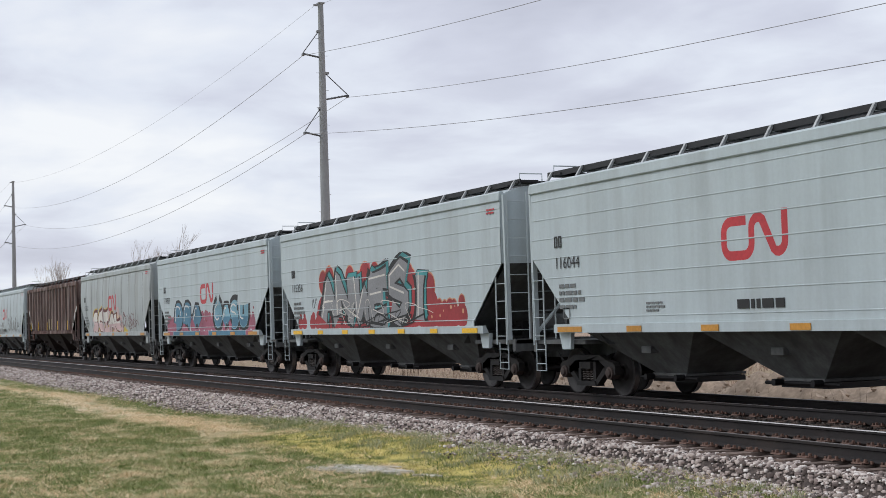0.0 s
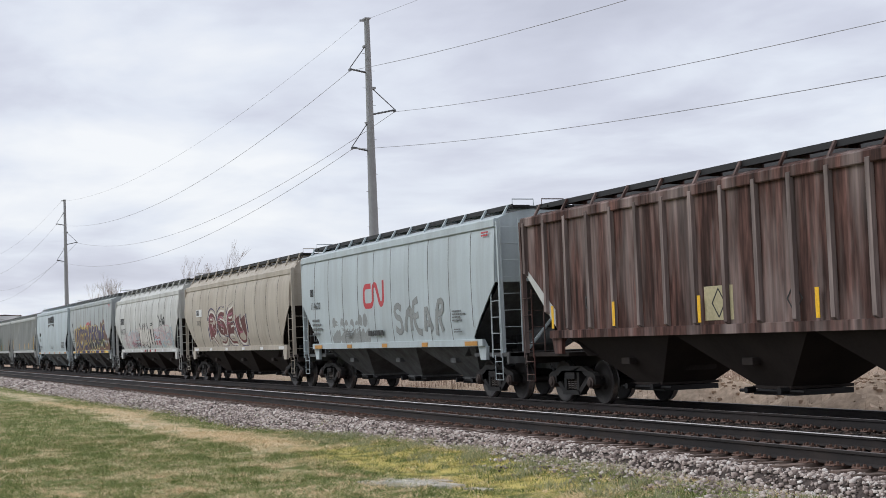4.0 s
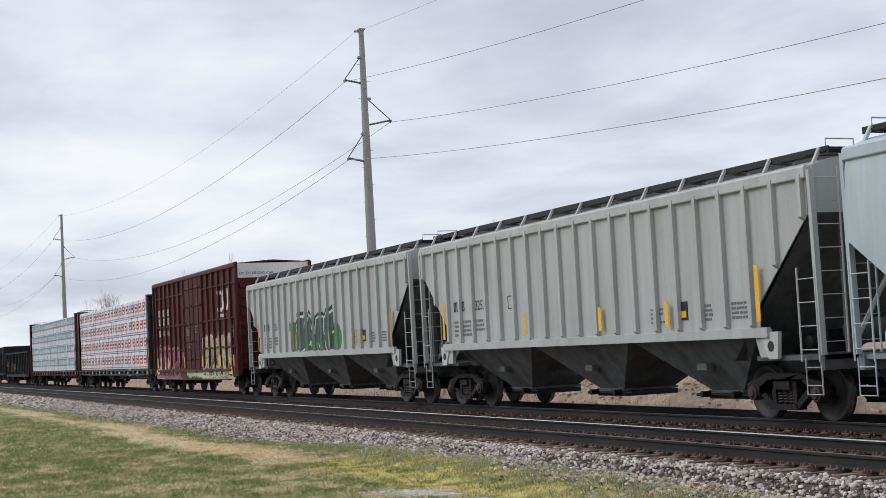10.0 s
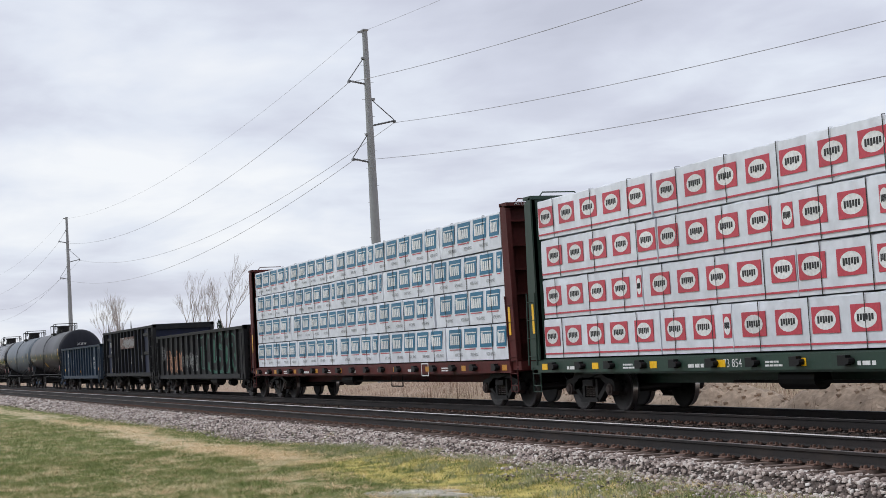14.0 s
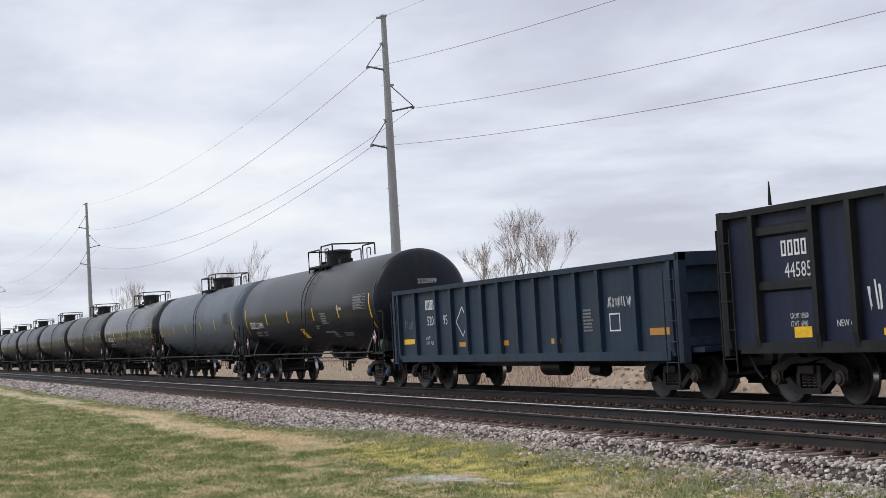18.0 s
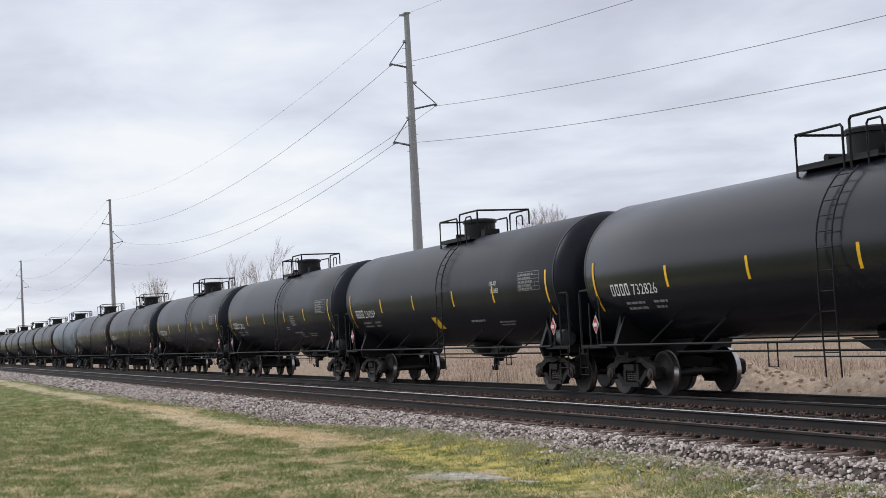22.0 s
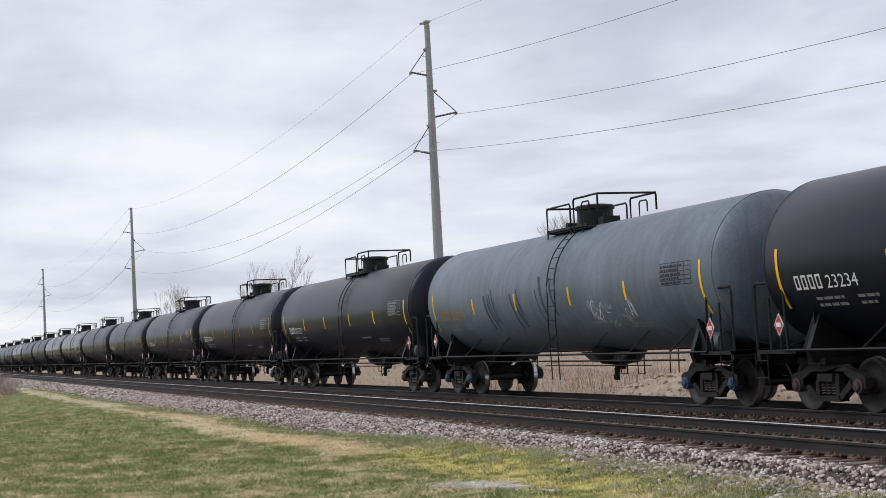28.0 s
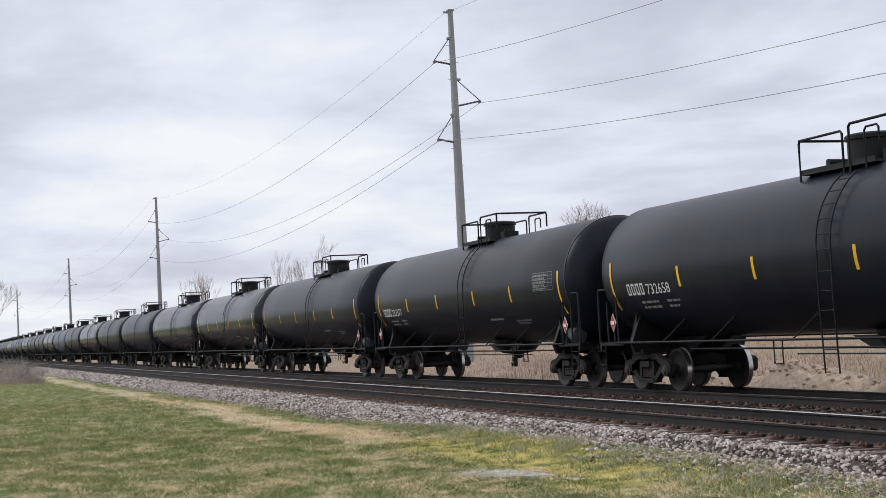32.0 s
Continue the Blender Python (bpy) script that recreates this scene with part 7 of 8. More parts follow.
    for k in range(n):
        x = -w / 2 + w * (k + 0.5) / n + rng.uniform(-.1, .1)
        st = Geo().box(x - 0.008, x + 0.008, -d / 2 - 0.016, d / 2 + 0.016, h, h + 0.006)
        for s in (-1, 1):
            st.box(x - 0.008, x + 0.008, s * (d / 2 + 0.021) - 0.004, s * (d / 2 + 0.021) + 0.004, 0, h)
        part("strap", st, M["strap"], ob)
    LOADS.append((ob, car, middle, Vector(((x0 + x1) / 2, (y0 + y1) / 2, z0))))


def load_lumber(car, i, style, lengths):
    hb = span(i) / 2 - 0.75 - 0.22
    seed = 300 + i * 100
    for side in (-1, 1):
        for tier in range(4):
            rng = random.Random(seed + tier)
            x = -hb + rng.uniform(0.0, 0.12)
            cuts = list(lengths[tier % len(lengths)])
            tot = sum(cuts)
            for k, c in enumerate(cuts):
                w = c / tot * (2 * hb - 0.15)
                z0 = 1.14 + tier * 0.865
                oy = rng.uniform(-0.02, 0.02)
                y0, y1 = (-1.40 + oy, -0.18) if side < 0 else (0.18, 1.40 + oy)
                pack(car, mid(i) + SLACK[i], x + 0.012, x + w - 0.012, y0, y1, z0 + 0.012, z0 + 0.853, style, seed + tier * 10 + k, k + tier)
                x += w


c13 = centerbeam(13, "beam_green", "dark green centre-beam lumber car with bulkhead ends")
load_lumber(c13, 13, "red", ((4.9, 2.4, 4.3, 4.9, 4.3), (4.3, 4.9, 2.4, 4.9, 4.3), (4.9, 4.3, 2.4, 4.3, 4.9), (4.9, 4.9, 2.6, 4.3, 4.3)))
c14 = centerbeam(14, "beam_red", "dark red centre-beam lumber car with bulkhead ends")
load_lumber(c14, 14, "blue", ((4.9, 4.3, 3.7, 4.9, 3.7), (4.3, 4.9, 3.7, 4.3, 4.3), (4.9, 4.3, 4.3, 3.7, 4.3), (4.3, 4.9, 3.7, 4.9, 3.7)))
letter(c13, "73 854", -3.4, 0.90, 0.15, M["white_paint"], -1.506, 1.0)
w_ = letter(c14, "ATTENTION", 0, 0, 0.10, M["white_paint"], 0, 0.9)
w_.rotation_euler, w_.location = (radians(90), 0, radians(90)), (span(14) / 2 - 0.75 + 0.27, -1.3, 4.67)


# ---- gondolas ----
def gondola(i, hb, zb, zt, paint, panel, label, posts, rim=0.13, deep=0.10):
    L = span(i)
    car = consist(empty_car("gondola", label, "gondola car", "freight cars of the train"), mid(i) - (0.35 if i == 16 else 0.0))
    P, Q = M[paint], M[panel]
    for s in (-1, 1):
        y0, y1 = sorted((s * 1.38, s * 1.41))
        part("side_sheet", Geo().box(-hb, hb, y0, y1, zb, zt - rim), Q, car)
        part("top_chord", Geo().slab([(s * 1.34, zt - rim), (s * 1.53, zt - rim), (s * 1.54, zt - 0.02), (s * 1.34, zt)], -hb - 0.04, hb + 0.04), P, car)
        part("side_sill", Geo().box(-hb + 0.4, hb - 0.4, min(s * 1.36, s * 1.50), max(s * 1.36, s * 1.50), zb - 0.06, zb + 0.12), P, car)
        for x in posts:
            part("side_post", Geo().slab([(s * 1.41, zb), (s * (1.41 + deep * 0.7), zb + 0.02), (s * (1.41 + deep), zb + 0.25), (s * (1.41 + deep), zt - rim), (s * 1.41, zt - rim)], x - 0.065, x + 0.065), P, car)
    part("floor", Geo().box(-hb, hb, -1.38, 1.38, zb, zb + 0.08), P, car)
    for e in (-1, 1):
        part("end_sheet", Geo().box(min(e * hb, e * (hb - 0.04)), max(e * hb, e * (hb - 0.04)), -1.42, 1.42, zb, zt - 0.02), Q, car)
        for k in range(4):
            z = zb + 0.2 + (zt - zb - 0.45) * k / 3
            part("end_rib", Geo().slab([(-1.36, z), (1.36, z), (1.36, z + 0.16), (-1.36, z + 0.16)], min(e * hb, e * (hb + 0.13)), max(e * hb, e * (hb + 0.13))), P, car)
        part("end_cap", Geo().box(min(e * (hb - 0.05), e * (hb + 0.10)), max(e * (hb - 0.05), e * (hb + 0.10)), -1.5, 1.5, zt - 0.14, zt + 0.01), P, car)
        for s in (-1, 1):
            part("corner_post", Geo().box(min(e * (hb - 0.06), e * (hb + 0.1)), max(e * (hb - 0.06), e * (hb + 0.1)), s * 1.43 - 0.08, s * 1.43 + 0.08, zb - 0.1, zt), P, car)
        add_ladder(car, (e * (hb + 0.02), -1.58, 0.55), (e * (hb + 0.02), -1.58, zt - 0.3), (-e * 0.42, 0, 0), 5, P, name="side_ladder")
        part("end_platform", Geo().box(min(e * hb, e * (L / 2 - 0.4)), max(e * hb, e * (L / 2 - 0.4)), -1.3, 1.3, 0.92, 1.02), P, car)
        add_coupler(car, e * L / 2, e)
        add_truck(car, e * (L / 2 - 2.05))
    part("centre_sill", Geo().box(-hb - 0.2, hb + 0.2, -0.33, 0.33, 0.60, 0.95), M["black_steel"], car)
    part("air_reservoir", Geo().lathe_x([(-0.55, 0.05), (-0.5, 0.2), (0.5, 0.2), (0.55, 0.05)], 16, (1.2, -0.85, 0.62)), M["black_steel"], car, smooth=40)
    part("brake_cylinder", Geo().lathe_x([(-0.3, 0.12), (0.3, 0.16)], 12, (3.0, -0.7, 0.55)), M["black_steel"], car, smooth=40)
    part("scrap_load", Geo().sheet([[(x, y, zt - 0.55 + 0.3 * noise.noise((x * 0.6, y, i))) for y in (-1.36, -0.7, 0, 0.7, 1.36)] for x in [-hb + 0.1 + (2 * hb - 0.2) * k / 24 for k in range(25)]]), M["rail_side"], car)
    return car


def even_posts(hb, n):
    return [-hb + 0.08 + (2 * hb - 0.16) * k / n for k in range(n + 1)]


c15 = gondola(15, span(15) / 2 - 1.0, 0.80, 2.76, "gondola_black", "gondola_black", "black mill gondola with faded green and orange graffiti", even_posts(span(15) / 2 - 1.0, 15))
posts_15 = [(x - 0.065, x + 0.065, 1.511) for x in even_posts(span(15) / 2 - 1.0, 15)]
graffiti(c15, "RAOK", -6.2, -2.8, 0.95, 2.0, M["g_brown"], M["g_peach"], 401, lambda z: 1.412, posts_15, fat=0.22, rim=0.5, wild=0.12)
graffiti(c15, "TALSOR", 0.4, 6.6, 0.95, 2.55, M["gondola_black"], M["g_dark_green"], 402, lambda z: 1.412, posts_15, fat=0.30, rim=0.5, block=M["g_dark_green"], push=(0.1, -0.06), wild=0.08, soft=0)
scribble(c15, -2.2, 0.4, 0.98, 1.9, M["g_grey"], 405, lambda z: 1.412, 12, 0.04, posts_15)
tag_scrawl(c15, -7.0, -6.0, 1.4, 2.3, M["white_small"], 403, -1.545)
tag_scrawl(c15, -2.4, -0.2, 1.2, 1.9, M["white_small"], 404, -1.545)
c16 = gondola(16, 7.11, 0.95, 3.38, "gondola_black", "gondola_navy", "tall black gondola with navy panels and worn patches", [-7.03, -6.12, -4.42] + [-3.45 + 0.985 * k for k in range(8)] + [4.42, 6.12, 7.03], deep=0.13)
for x0, x1 in ((-6.05, -4.49), (4.49, 6.05)):
    for z in (2.02, 2.95):
        part("panel_rib", Geo().slab([(-1.41, z - 0.1), (-1.48, z - 0.06), (-1.48, z + 0.06), (-1.41, z + 0.1)], x0, x1), M["gondola_black"], c16)
marks(c16, 4, -5.42, 2.50, 0.26, M["white_paint"], -1.42)
letter(c16, "44585", -5.36, 2.14, 0.26, M["white_paint"], -1.42, 0.85)
letter(c16, "LD LMT 195600", -5.28, 1.46, 0.09, M["white_paint"], -1.42, 0.6)
letter(c16, "LT WT   67400", -5.28, 1.33, 0.09, M["white_paint"], -1.42, 0.6)
patch(c16, "rusty_panel", -1.56, 2.44, 2.34, 2.94, M["brown"], -1.548, "rusty sign panel with faded white paint")
scribble(c16, -1.5, 2.4, 2.36, 2.92, M["white_small"], 411, lambda z: 1.552, 30, 0.045)
for x, sd in ((-3.3, 1), (0.68, 2), (3.62, 3)):
    tag_scrawl(c16, x, x + 0.5, 1.5, 2.0, M["white_paint"], 412 + sd, -1.42, 0.04)
letter(c16, "NEW 6", -4.05, 1.30, 0.11, M["white_paint"], -1.42, 0.9)
outline(c16, 3.85, 4.25, 1.3, 1.62, 0.025, M["white_paint"], -1.42)
for x, hw in ((-4.95, 0.24), (-2.81, 0.1), (0.18, 0.1), (3.22, 0.18)):
    patch(c16, "reflector", x - hw, x + hw, 1.14, 1.14 + hw * 0.5 + 0.06, M["yellow"], -1.42)
for x in (-5.6, -1.1, 1.25):
    part("stake", Geo().tube([(x, -1.45, 3.38), (x, -1.45, 3.78)], 0.035, 5, r1=0.012), M["gondola_black"], c16)
c17 = gondola(17, 7.85, 0.84, 2.80, "gondola_blue", "gondola_blue", "slate-blue mill gondola with white numbers", [-7.55, -6.22, -4.66] + [-3.58 + 1.023 * k for k in range(8)] + [4.62, 6.15, 7.55])
marks(c17, 4, -5.56, 2.18, 0.26, M["white_paint"], -1.42)
letter(c17, "5200", -5.48, 1.76, 0.26, M["white_paint"], -1.42, 0.9)
letter(c17, "95", -4.31, 1.76, 0.26, M["white_paint"], -1.42, 0.9)
letter(c17, "LD LMT", -5.62, 1.38, 0.09, M["white_paint"], -1.42, 0.7)
letter(c17, "LT WT   74200", -5.62, 1.24, 0.09, M["white_paint"], -1.42, 0.7)
part("diamond_mark", ribbon([(-2.98, 1.43), (-2.62, 1.8), (-2.98, 2.17), (-3.4, 1.8), (-2.98, 1.43)], 0.03, -1.42), M["white_paint"], c17)
for x in (-6.9, -3.02, -0.4, 2.4, 7.02):
    patch(c17, "reflector", x - (0.44 if abs(x) > 6 else 0.24), x + (0.44 if abs(x) > 6 else 0.24), 1.27 if abs(x) > 6 else 1.16, 1.41 if abs(x) > 6 else 1.28, M["orange"] if x > -6 else M["yellow"], -1.42)
tag_scrawl(c17, 4.85, 5.95, 1.85, 2.1, M["white_paint"], 421, -1.42, 0.025)
outline(c17, 4.95, 5.4, 1.38, 1.75, 0.03, M["white_paint"], -1.42)
bars(c17, 3.78, 1.4, 0.5, 0.5, 7, M["white_small"], -1.42, 422)
tag_scrawl(c17, -7.3, -6.5, 1.65, 1.95, M["white_small"], 423, -1.42, 0.02)


# ---- tank cars ----
TZ, TR = 2.63, 1.50


def on_tank(z, lift=0.004):
    """Distance out from the middle at height z on the shell."""
    return math.sqrt(max(0.0, (TR + lift) ** 2 - (z - TZ) ** 2))


def tank_patch(parent, name, x0, x1, z0, z1, mat, lift=0.004, lean=0.0, geo=None, side=-1):
    n = max(2, int((z1 - z0) / 0.06))
    g = geo or Geo()
    g.sheet([[(x + lean * k / n, side * on_tank(z0 + (z1 - z0) * k / n, lift), z0 + (z1 - z0) * k / n) for x in (x0, x1)] for k in range(n + 1)])
    return None if geo else part(name, g, mat, parent)


def tank_bars(parent, x, z, w, h, rows, mat, seed, gap=0.45, name="small_print"):
    rng = random.Random(seed)
    g = Geo()
    step = h / rows
    for i in range(rows):
        zz = z + h - (i + 1) * step
        xx, end = x, x + w * rng.uniform(0.6, 1.0)
        while xx < end:
            l = min(rng.uniform(0.6, 2.4) * step, end - xx)
            tank_patch(None, "", xx, xx + l, zz, zz + step * (1 - gap), None, geo=g)
            xx += l + step * 0.35
    return tagged(part(name, g, mat, parent), kind="stuff")


def tank_letter(parent, body, x, z, h, mat, squeeze=0.9):
    zm = z + h / 2
    tilt = math.degrees(math.asin((TZ - zm) / TR))
    return letter(parent, body, x, z, h, mat, -on_tank(z, 0.012) - 0.002, squeeze, tilt=tilt)


def tank_marks(parent, n, x, z, h, mat):
    g = Geo()
    w, t = h * 0.6, h * 0.16
    for i in range(n):
        a = x + i * h * 0.84
        for p, q, u, v in ((0, w, 0, t), (0, w, h - t, h), (0, t, t, h - t), (w - t, w, t, h - t)):
            tank_patch(None, "", a + p, a + q, z + u, z + v, None, geo=g)
    return tagged(part("reporting_mark", g, mat, parent), kind="stuff")


def tank_car(label, shell, L=17.95, stripe="yellow", cap="cap_rust", distant=False, lx=0.85, stripes=(-4.5, -1.6, 1.6, 4.4)):
    car = empty_car("tank_car", label, "tank car", "tank cars of the train")
    S_, B = M[shell], M["black_steel"]
    hc, hd = 8.0, 0.48
    prof = []
    for k in range(8):
        a = radians(90 * k / 8)
        prof.append((-hc - hd * math.cos(a), TR * (math.sin(a) * 0.985 + 0.015)))
    prof += [(-hc, TR), (-5.0, TR), (-2.5, TR), (0, TR), (2.5, TR), (5.0, TR), (hc, TR)]
    prof += [(-x, r) for x, r in reversed(prof[:8])]
    part("shell", Geo().lathe_x(prof, 56, (0, 0, TZ)), S_, car, smooth=35)
    for x in (-hc, -2.35, 2.35, hc) if shell.startswith("tank_grey") else (-hc, hc):
        part("weld_band", Geo().lathe_x([(x - 0.035, TR - 0.01), (x - 0.03, TR + 0.003), (x + 0.03, TR + 0.003), (x + 0.035, TR - 0.01)], 56, (0, 0, TZ)), S_, car, smooth=40)
    # manway, valves, platform, rails
    part("manway", Geo().lathe_z([(4.0, 0.44), (4.52, 0.44), (4.53, 0.48), (4.60, 0.48), (4.63, 0.44), (4.66, 0.2)], 28, (0.2, 0, 0)), B, car, smooth=30)
    part("valve", Geo().box(0.78, 1.08, -0.22, 0.22, 4.05, 4.30).lathe_z([(4.25, 0.06), (4.40, 0.06)], 10, (0.95, -0.1, 0)), B, car)
    part("vent_pipe", Geo().lathe_y([(-0.4, 0.07), (0.4, 0.07)], 10, (-0.6, 0, 4.22)), B, car)
    part("platform", Geo().box(-0.95, 1.3, -0.76, -0.52, 4.02, 4.06).box(-0.95, 1.3, 0.52, 0.76, 4.02, 4.06).box(-0.95, -0.4, -0.52, 0.52, 4.09, 4.13), M["grating"], car)
    for s in (-1, 1):
        y = s * 0.76
        z1, z2 = 4.66, 4.75
        part("guard_rail", Geo().tube([(-0.95, y, 3.9), (-0.95, y, z1 - 0.05), (-0.9, y, z1), (0.35, y, z1), (0.4, y, z1 - 0.05), (0.4, y, 3.9)], 0.024, 7).tube([(0.6, y, 3.9), (0.6, y, z2 - 0.05), (0.65, y, z2), (1.85, y, z2), (1.9, y, z2 - 0.05), (1.9, y, z2 - 0.40)], 0.026, 7), B, car)
        part("rail_post", Geo().tube([(1.05, y, 3.9), (1.05, y, z2 - 0.17), (1.1, y, z2 - 0.12), (1.4, y, z2 - 0.12), (1.45, y, z2 - 0.17), (1.45, y, z2 - 0.40)], 0.02, 7), B, car)
        part("toe_bracket", Geo().box(-0.95, 1.3, min(y, s * 0.74), max(y, s * 0.74), 4.03, 4.12), B, car)
    for x, zt in ((-0.95, 4.66), (1.9, 4.75)):
        part("guard_rail", Geo().tube([(x, -0.76, zt), (x, 0.76, zt)], 0.026, 7), B, car)
    # ladders round the shell
    for s in (-1, 1):
        st = Geo()
        for x in (lx - 0.21, lx + 0.21):
            pts = [(x, s * (TR + 0.09) * math.sin(radians(a)), TZ + (TR + 0.09) * math.cos(radians(a))) for a in range(38, 100, 8)]
            pts += [(x, s * (TR + 0.10), 1.8), (x, s * 1.56, 0.50)]
            st.tube(pts, 0.015, 6)
        lad = part("ladder", st, B, car)
        for k in range(0 if distant or s > 0 else 11):
            if k < 6:
                a = radians(44 + 9.5 * k)
                p = (s * (TR + 0.09) * math.sin(a), TZ + (TR + 0.09) * math.cos(a))
            else:
                p = (s * 1.58, 2.25 - 0.33 * (k - 6) - 0.03)
            part("rung", Geo().tube([(lx - 0.21, p[0], p[1]), (lx + 0.21, p[0], p[1])], 0.011, 6), B, lad)
        # long hand rail and its struts
        part("hand_rail", Geo().tube([(-7.6, s * 1.44, 1.08), (7.6, s * 1.44, 1.08)], 0.026, 6), B, car)
        joined = Geo()
        for x in (-5.4, -3.4, -0.5, 2.3, 4.3, 6.1):
            g = joined if s > 0 or distant else Geo()
            g.tube([(x + 0.28, s * (on_tank(1.55) - 0.02), 1.55), (x, s * 1.44, 1.08)], 0.017, 5)
            if g is not joined:
                part("rail_strut", g, B, car)
        if joined.v:
            part("rail_strut", joined, B, car)
    for e in (-1, 1):
        # stub sill, saddle, end platform, end rail
        xo = e * (L / 2 - 0.45)
        part("stub_sill", Geo().prism([(e * 5.5, 1.16), (xo, 1.12), (xo, 0.76), (e * 6.3, 0.78)], -0.32, 0.32), B, car)
        part("saddle", Geo().slab([(-1.35, 0.86), (1.35, 0.86), (1.42, 1.05), (1.15, 1.72), (0.6, 1.30), (0, 1.18), (-0.6, 1.30), (-1.15, 1.72), (-1.42, 1.05)], e * 6.95 - 0.06, e * 6.95 + 0.06), B, car)
        part("saddle_gusset", Geo().prism([(e * 6.95, 1.72), (e * 7.35, 1.10), (e * 6.95, 1.05)], -1.24, -1.16).prism([(e * 6.95, 1.72), (e * 7.35, 1.10), (e * 6.95, 1.05)], 1.16, 1.24), B, car)
        part("end_platform", Geo().box(min(e * 7.3, xo), max(e * 7.3, xo), -1.42, 1.42, 1.02, 1.09).box(min(xo - e * 0.1, xo), max(xo - e * 0.1, xo), -1.42, 1.42, 0.92, 1.10), B, car)
        part("bolster", Geo().box(e * 6.95 - 0.25, e * 6.95 + 0.25, -1.25, 1.25, 0.83, 0.93), B, car)
        for s in (-1, 1):
            part("end_rail", Geo().tube([(e * 7.55, s * 1.40, 1.08), (e * 7.62, s * 1.40, 2.20), (e * 7.75, s * 1.40, 2.28), (xo - e * 0.05, s * 1.40, 2.28), (xo, s * 1.40, 2.2), (xo, s * 1.40, 1.08)], 0.026, 7), B, car)
            part("end_rail_post", Geo().tube([(xo - e * 0.45, s * 1.40, 1.08), (xo - e * 0.45, s * 1.40, 2.0)], 0.022, 6), B, car)
            if distant or s > 0:
                continue
            add_ladder(car, (xo, s * 1.46, 0.45), (xo, s * 1.46, 1.05), (-e * 0.40, 0, 0), 2, B, name="sill_step")
            dmd = [(e * 7.75, 1.33), (e * 7.75 + 0.145, 1.53), (e * 7.75, 1.73), (e * 7.75 - 0.145, 1.53)]
            pl = part("placard", Geo().prism(dmd, s * 1.425 - 0.008, s * 1.425 + 0.008), M["white_paint"], car, "red and white diamond hazard placard")
            part("placard_field", Geo().prism([(e * 7.75 + (x - e * 7.75) * 0.84, 1.53 + (z - 1.53) * 0.84) for x, z in dmd], s * 1.437 - 0.003, s * 1.437 + 0.003), M["red"], pl)
            part("placard_band", Geo().box(e * 7.75 - 0.075, e * 7.75 + 0.075, s * 1.443 - 0.002, s * 1.443 + 0.002, 1.49, 1.57), M["white_paint"], pl)
            part("placard_post", Geo().tube([(e * 7.75, s * 1.40, 1.08), (e * 7.75, s * 1.40, 1.8)], 0.02, 6), B, car)
        add_coupler(car, e * L / 2, e)
        add_truck(car, e * 6.95, cap, distant)
    # belly: outlet, brake tanks, pipes, skids
    part("bottom_outlet", Geo().lathe_z([(0.66, 0.12), (0.78, 0.16), (0.82, 0.45), (1.0, 0.62), (1.2, 0.7)], 20, (1.1, 0, 0)), B, car, smooth=30)
    part("outlet_pipe", Geo().lathe_z([(0.42, 0.06), (0.7, 0.07)], 10, (1.1, -0.1, 0)).tube([(1.1, -0.1, 0.6), (1.35, -0.3, 0.45), (1.45, -0.35, 0.55)], 0.02, 5), B, car)
    if distant:
        return car
    part("skid", Geo().prism([(-0.2, 1.1), (2.4, 1.1), (1.9, 0.86), (0.4, 0.86)], -0.4, -0.34), B, car)
    part("air_reservoir", Geo().lathe_x([(-0.5, 0.05), (-0.46, 0.2), (0.46, 0.2), (0.5, 0.05)], 18, (7.05, -0.95, 1.26)), M["insulator"], car, smooth=40)
    part("brake_cylinder", Geo().lathe_x([(-0.3, 0.1), (0.25, 0.15)], 14, (5.6, -0.4, 0.72)), B, car, smooth=40)
    part("pipe", Geo().tube([(-5.5, -0.75, 0.90), (5.5, -0.75, 0.90)], 0.022, 6).tube([(-1.2, -0.9, 0.80), (4.3, -0.9, 0.80)], 0.016, 6), B, car)
    for x in (-2.0, 2.9, 3.7):
        part("hanger", Geo().tube([(x, -0.9, 1.08), (x, -0.9, 0.62), (x + 0.3, -0.9, 0.62), (x + 0.3, -0.9, 1.08)], 0.017, 5), B, car)
    # reflective stripes and fixed print
    for x in stripes:
        tank_patch(car, "reflector", x - 0.045, x + 0.045, 2.20, 2.62, M[stripe])
    for e in (-1, 1):
        g = Geo()
        n = 14
        rows = []
        for k in range(n + 1):
            z = 1.80 + 1.05 * k / n
            y = -math.sqrt((TR + 0.006) ** 2 - (z - TZ) ** 2)
            rows.append([(e * 7.56, y, z), (e * 7.64, y, z)])
        part("end_reflector", g.sheet(rows), M[stripe], car)
    tank_bars(car, 2.3, 1.75, 1.5, 0.10, 1, M["white_small"], 1)
    tank_bars(car, 4.1, 1.62, 1.0, 0.14, 2, M["white_small"], 2)
    return car


def data_table(car, x0, x1, z0, z1, mat):
    """The white test-date table: a grid of thin lines with filled cells."""
    g = Geo()
    for k in range(6):
        z = z0 + (z1 - z0) * k / 5
        tank_patch(None, "", x0, x1, z - 0.006, z + 0.006, None, geo=g)
    for x in (x0, x0 + (x1 - x0) * 0.4, x0 + (x1 - x0) * 0.6, x0 + (x1 - x0) * 0.8, x1):
        tank_patch(None, "", x - 0.006, x + 0.006, z0, z1, None, geo=g)
    tbl = part("test_table", g, mat, car)
    tank_bars(car, x0 + 0.05, z0 + 0.02, x1 - x0 - 0.08, z1 - z0 - 0.02, 5, mat, 7, 0.5)
    return tbl


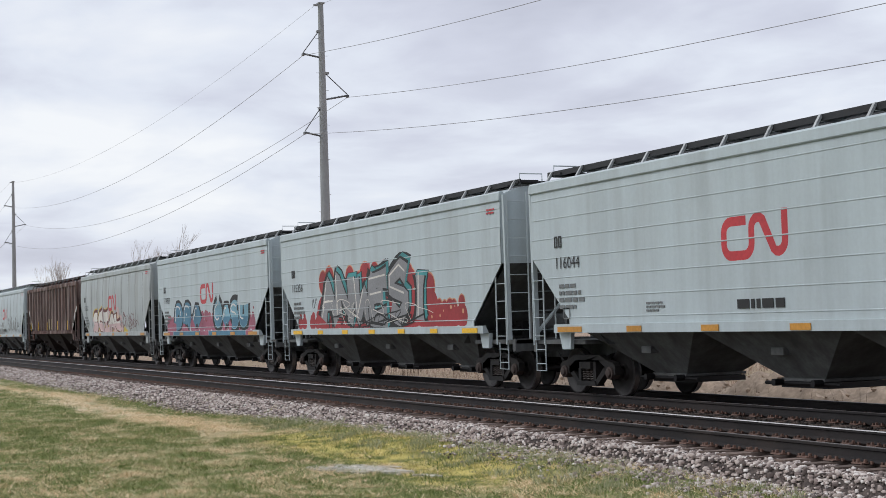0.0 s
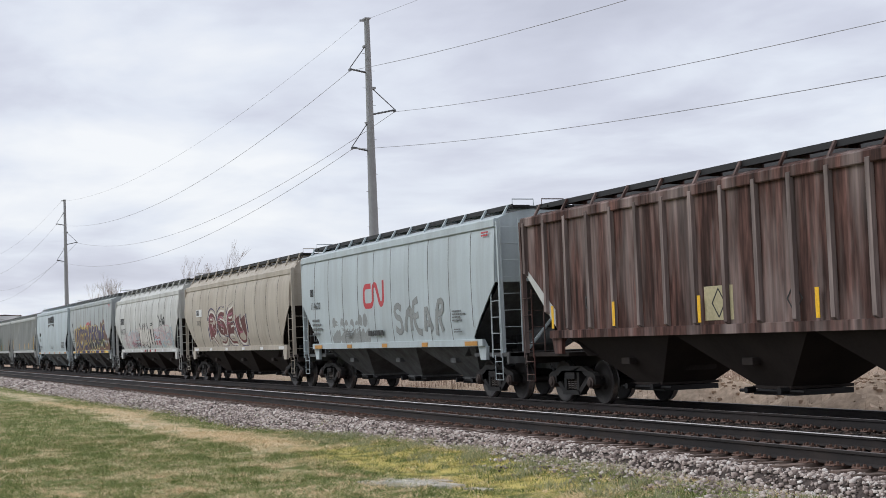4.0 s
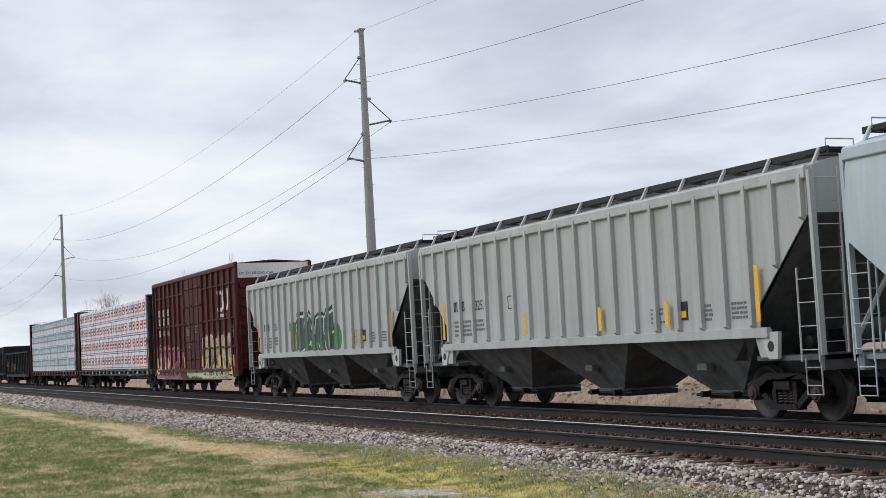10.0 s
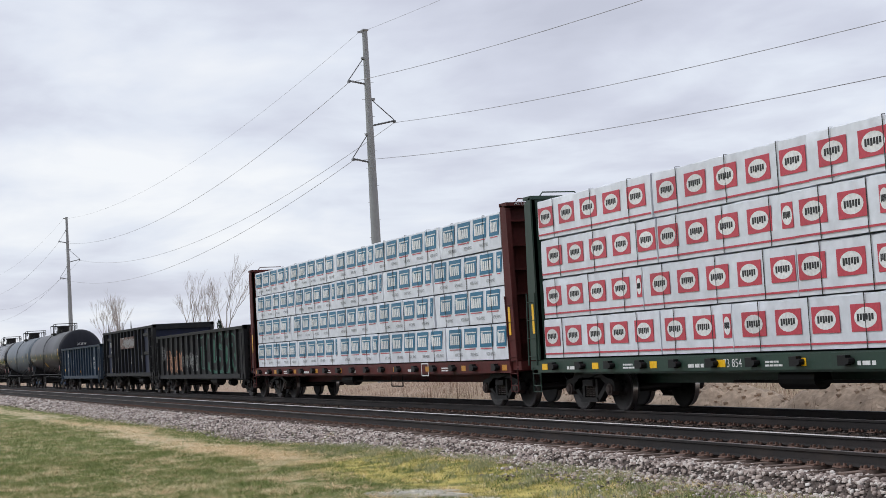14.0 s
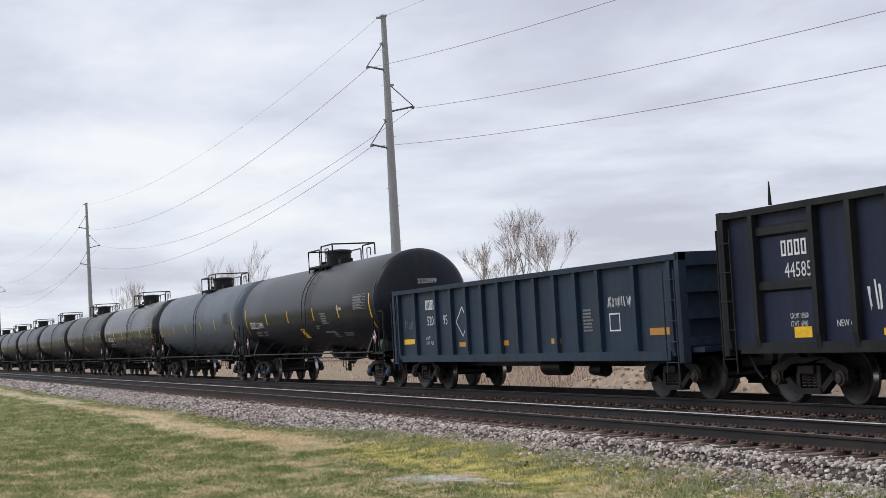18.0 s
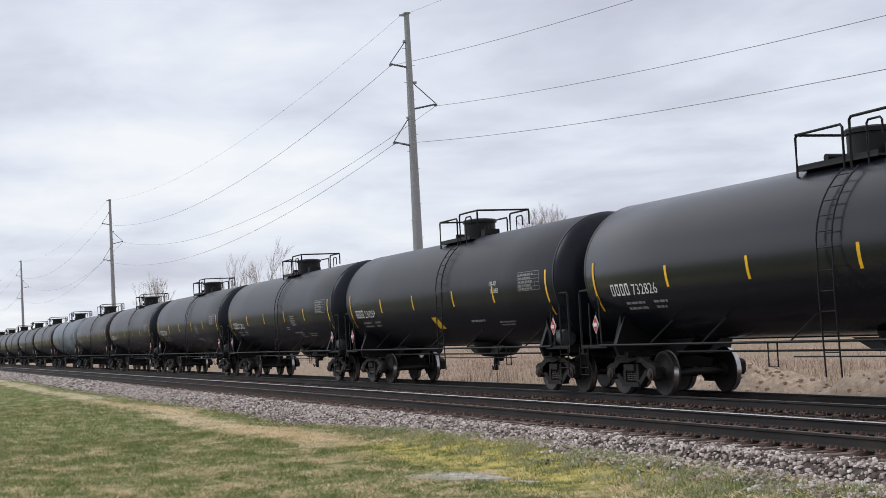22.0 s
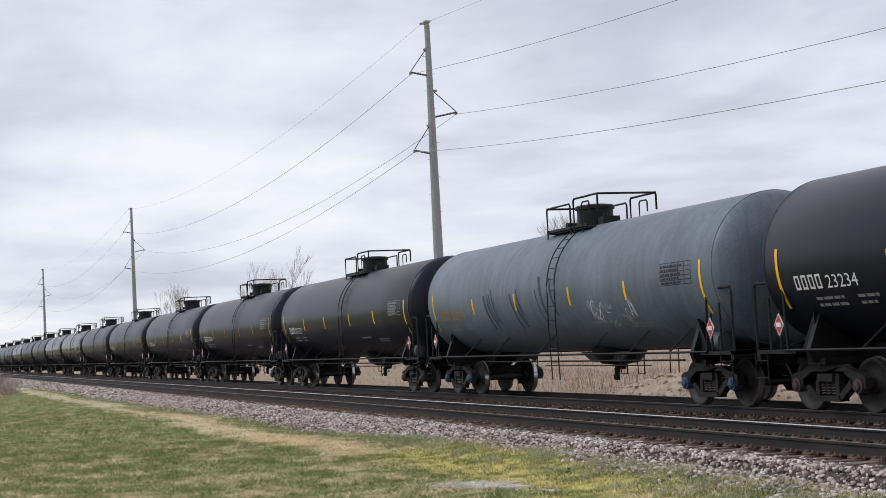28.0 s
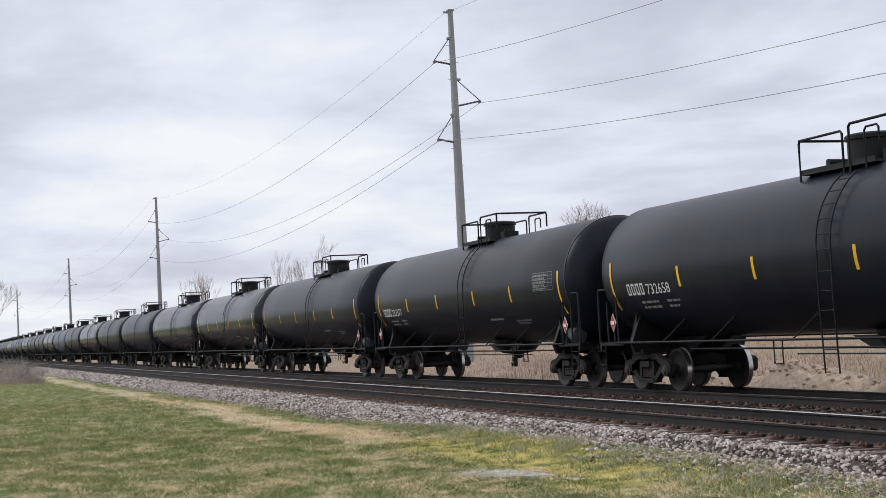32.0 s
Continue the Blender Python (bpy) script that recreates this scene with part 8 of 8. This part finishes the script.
BLACK = tank_car("matt black tank car with yellow reflective stripes", "tank_black")
GLOSS = tank_car("glossy black tank car reflecting the sky", "tank_gloss")
PLAIN = tank_car("matt black tank car with faded orange reflective stripes", "tank_black", stripe="orange")
FIRST = tank_car("matt black tank car with yellow stripes and fresh white number", "tank_black", cap="cap_blue")
GREY = tank_car("slate-grey tank car with yellow stripes", "tank_grey")
FAR_BLACK = tank_car("matt black tank car far down the train", "tank_black", distant=True)
FAR_GLOSS = tank_car("glossy black tank car far down the train", "tank_gloss", distant=True)
FAR_GREY = tank_car("slate-grey tank car far down the train", "tank_grey", distant=True)
WORN = tank_car("worn slate-grey tank car with dark smears and white scrawl", "tank_grey_worn", cap="cap_blue")
TANKS = [  # kind, letters in the mark, number, place along the train
    (FIRST, 4, "232899", 80.75), (GREY, 4, "303421", 98.4), (GLOSS, 4, "732826", 116.55), (BLACK, 4, "230259", 134.2), (BLACK, 4, "712412", 152.05),
    (BLACK, 4, "712430", 170.25), (BLACK, 4, "232350", 188.8), (BLACK, 4, "23234", 206.75), (WORN, 4, "302770", 224.6), (BLACK, 4, "732327", 242.5),
    (PLAIN, 4, "732700", 260.4), (BLACK, 4, "732658", 278.45), (BLACK, 4, "233377", 296.6), (BLACK, 0, "", 314.9), (GLOSS, 0, "", 332.9)]
for k in range(18):
    TANKS.append(((FAR_GLOSS, FAR_BLACK, FAR_BLACK, FAR_GLOSS, FAR_BLACK, FAR_GREY)[k % 6], 0, "", 350.9 + 18.05 * k))
used = set()
for n_tank, (kind, nl, number, at) in enumerate(TANKS):
    if kind in used:
        car = copy_thing(kind, Matrix.Identity(4))
    else:
        car = kind
        used.add(kind)
    CARS.append((car, at + 0.25))
for (kind, nl, number, at), (car, _) in zip(TANKS, CARS[18:]):
    if not nl:
        continue
    ink = M["amber_paint"] if kind in (GREY, WORN) else M["white_paint"]
    xn = -6.9 if number.startswith("73") else -7.15
    if kind is FIRST:
        xn = -7.07
    tank_marks(car, nl, xn, 2.10, 0.245, ink)
    tank_letter(car, number, xn + 0.90, 2.10, 0.235, ink, 1.08)
    tank_bars(car, xn + 0.45, 1.80, 1.0, 0.22, 2, M["white_small"], 11, gap=0.55)
    tank_bars(car, xn + 1.6, 1.80, 0.7, 0.22, 2, M["white_small"], 12, gap=0.55)
    data_table(car, 6.0, 7.25, 2.42, 2.86, M["g_black"] if kind in (GREY, WORN) else M["white_small"])
    if number in ("232899", "230259"):
        tank_letter(car, "SR 13450", 4.3, 2.44, 0.12, M["white_paint"], 0.8)
        tank_patch(car, "caution_panel", -0.35, 0.12, 1.62, 1.95, M["yellow"], lean=-0.15)
    if number == "230259":
        tank_letter(car, "FRA-AIP", 4.25, 2.62, 0.12, M["white_paint"], 0.8)
    if number in ("232899", "712412", "712430"):
        for x, z, w, h, r in ((2.4, 2.05, 0.7, 0.4, 5), (1.5, 1.9, 0.5, 0.15, 2), (3.0, 1.6, 0.6, 0.2, 3)):
            tank_bars(car, x, z, w, h, r, M["white_small"], int(x * 10))
ob = CARS[18][0]
w_ = letter(ob, "232899", 0, 0, 0.15, M["white_paint"], 0, 1.0)
w_.rotation_euler, w_.location = (radians(90), 0, radians(90)), (8.50, -0.25, 3.05)
worn = CARS[26][0]
rng_w = random.Random(77)
for k in range(14):
    x, w = -3.6 + rng_w.uniform(0, 4.4), rng_w.uniform(0.02, 0.12)
    z = 1.7 + rng_w.uniform(0, 0.4)
    tank_patch(worn, "smear", x, x + w, z, z + rng_w.uniform(0.4, 1.0), M["smear"], lean=-0.25)
scribble(worn, 2.4, 4.6, 1.75, 2.30, M["white_paint"], 78, on_tank, 9, 0.018)
scribble(worn, 3.0, 5.1, 1.62, 1.95, M["g_pale_green"], 79, on_tank, 3, 0.012)


# the near track pieces come last
build_ties()
build_stones()
build_grass()
build_field()


# the train does not run quite evenly: seconds, and metres ahead of its mean pace
UNEVEN = [
    (0, -0.07), (1, -0.37), (2, 0.17), (3, -0.18), (4, -0.12), (4.5, 0.35), (6.5, -0.55), (7, 0.0), (8, -0.28), (9, 0.14), (10, -0.15),
    (11, -0.05), (12, 0.55), (13, 0.05), (14, -0.05), (15, -0.25), (15.5, -0.22), (17.5, -0.46), (18, -0.42), (19, 0.24), (20, -0.22),
    (21, 0.55), (22, 0.08), (23, -0.02), (24, 0.35), (25, 0.0), (25.5, -0.05), (27.5, 0.38), (28, 0.33), (29, 0.28), (30, 0.22), (31, 0.55), (32, 0.08)]


def travelled(t):
    """Metres that the train has moved, counted from 16 s."""
    return 15.979 * (t - 16) + 0.5 * 0.00678 * (t - 16) ** 2 + float(np.interp(t, [a for a, _ in UNEVEN], [b for _, b in UNEVEN]))


def motions():
    times = [a for a, _ in UNEVEN]
    for car, at in CARS:
        walk(car, [(t, pose(travelled(t) - at, YT, 0)) for t in times])
    for ob, car, at, off in LOADS:
        walk(ob, [(t, pose(travelled(t) - at + off.x, YT + off.y, off.z)) for t in times])
    # all wheels turn alike: one set of keys for them all
    wheels = [o for car, at in CARS for o in car.children_recursive if o.name.startswith("wheelset")]
    first = wheels[0]
    walk(first, [(k / 24, pose(0, 0, 0, 0, math.degrees(travelled(k / 24) / 0.4535), 0)) for k in range(769)])
    for w in wheels[1:]:
        keys = w.animation_data_create()
        w.rotation_mode = "QUATERNION"
        keys.action = first.animation_data.action
        keys.action_slot = first.animation_data.action_slot


motions()
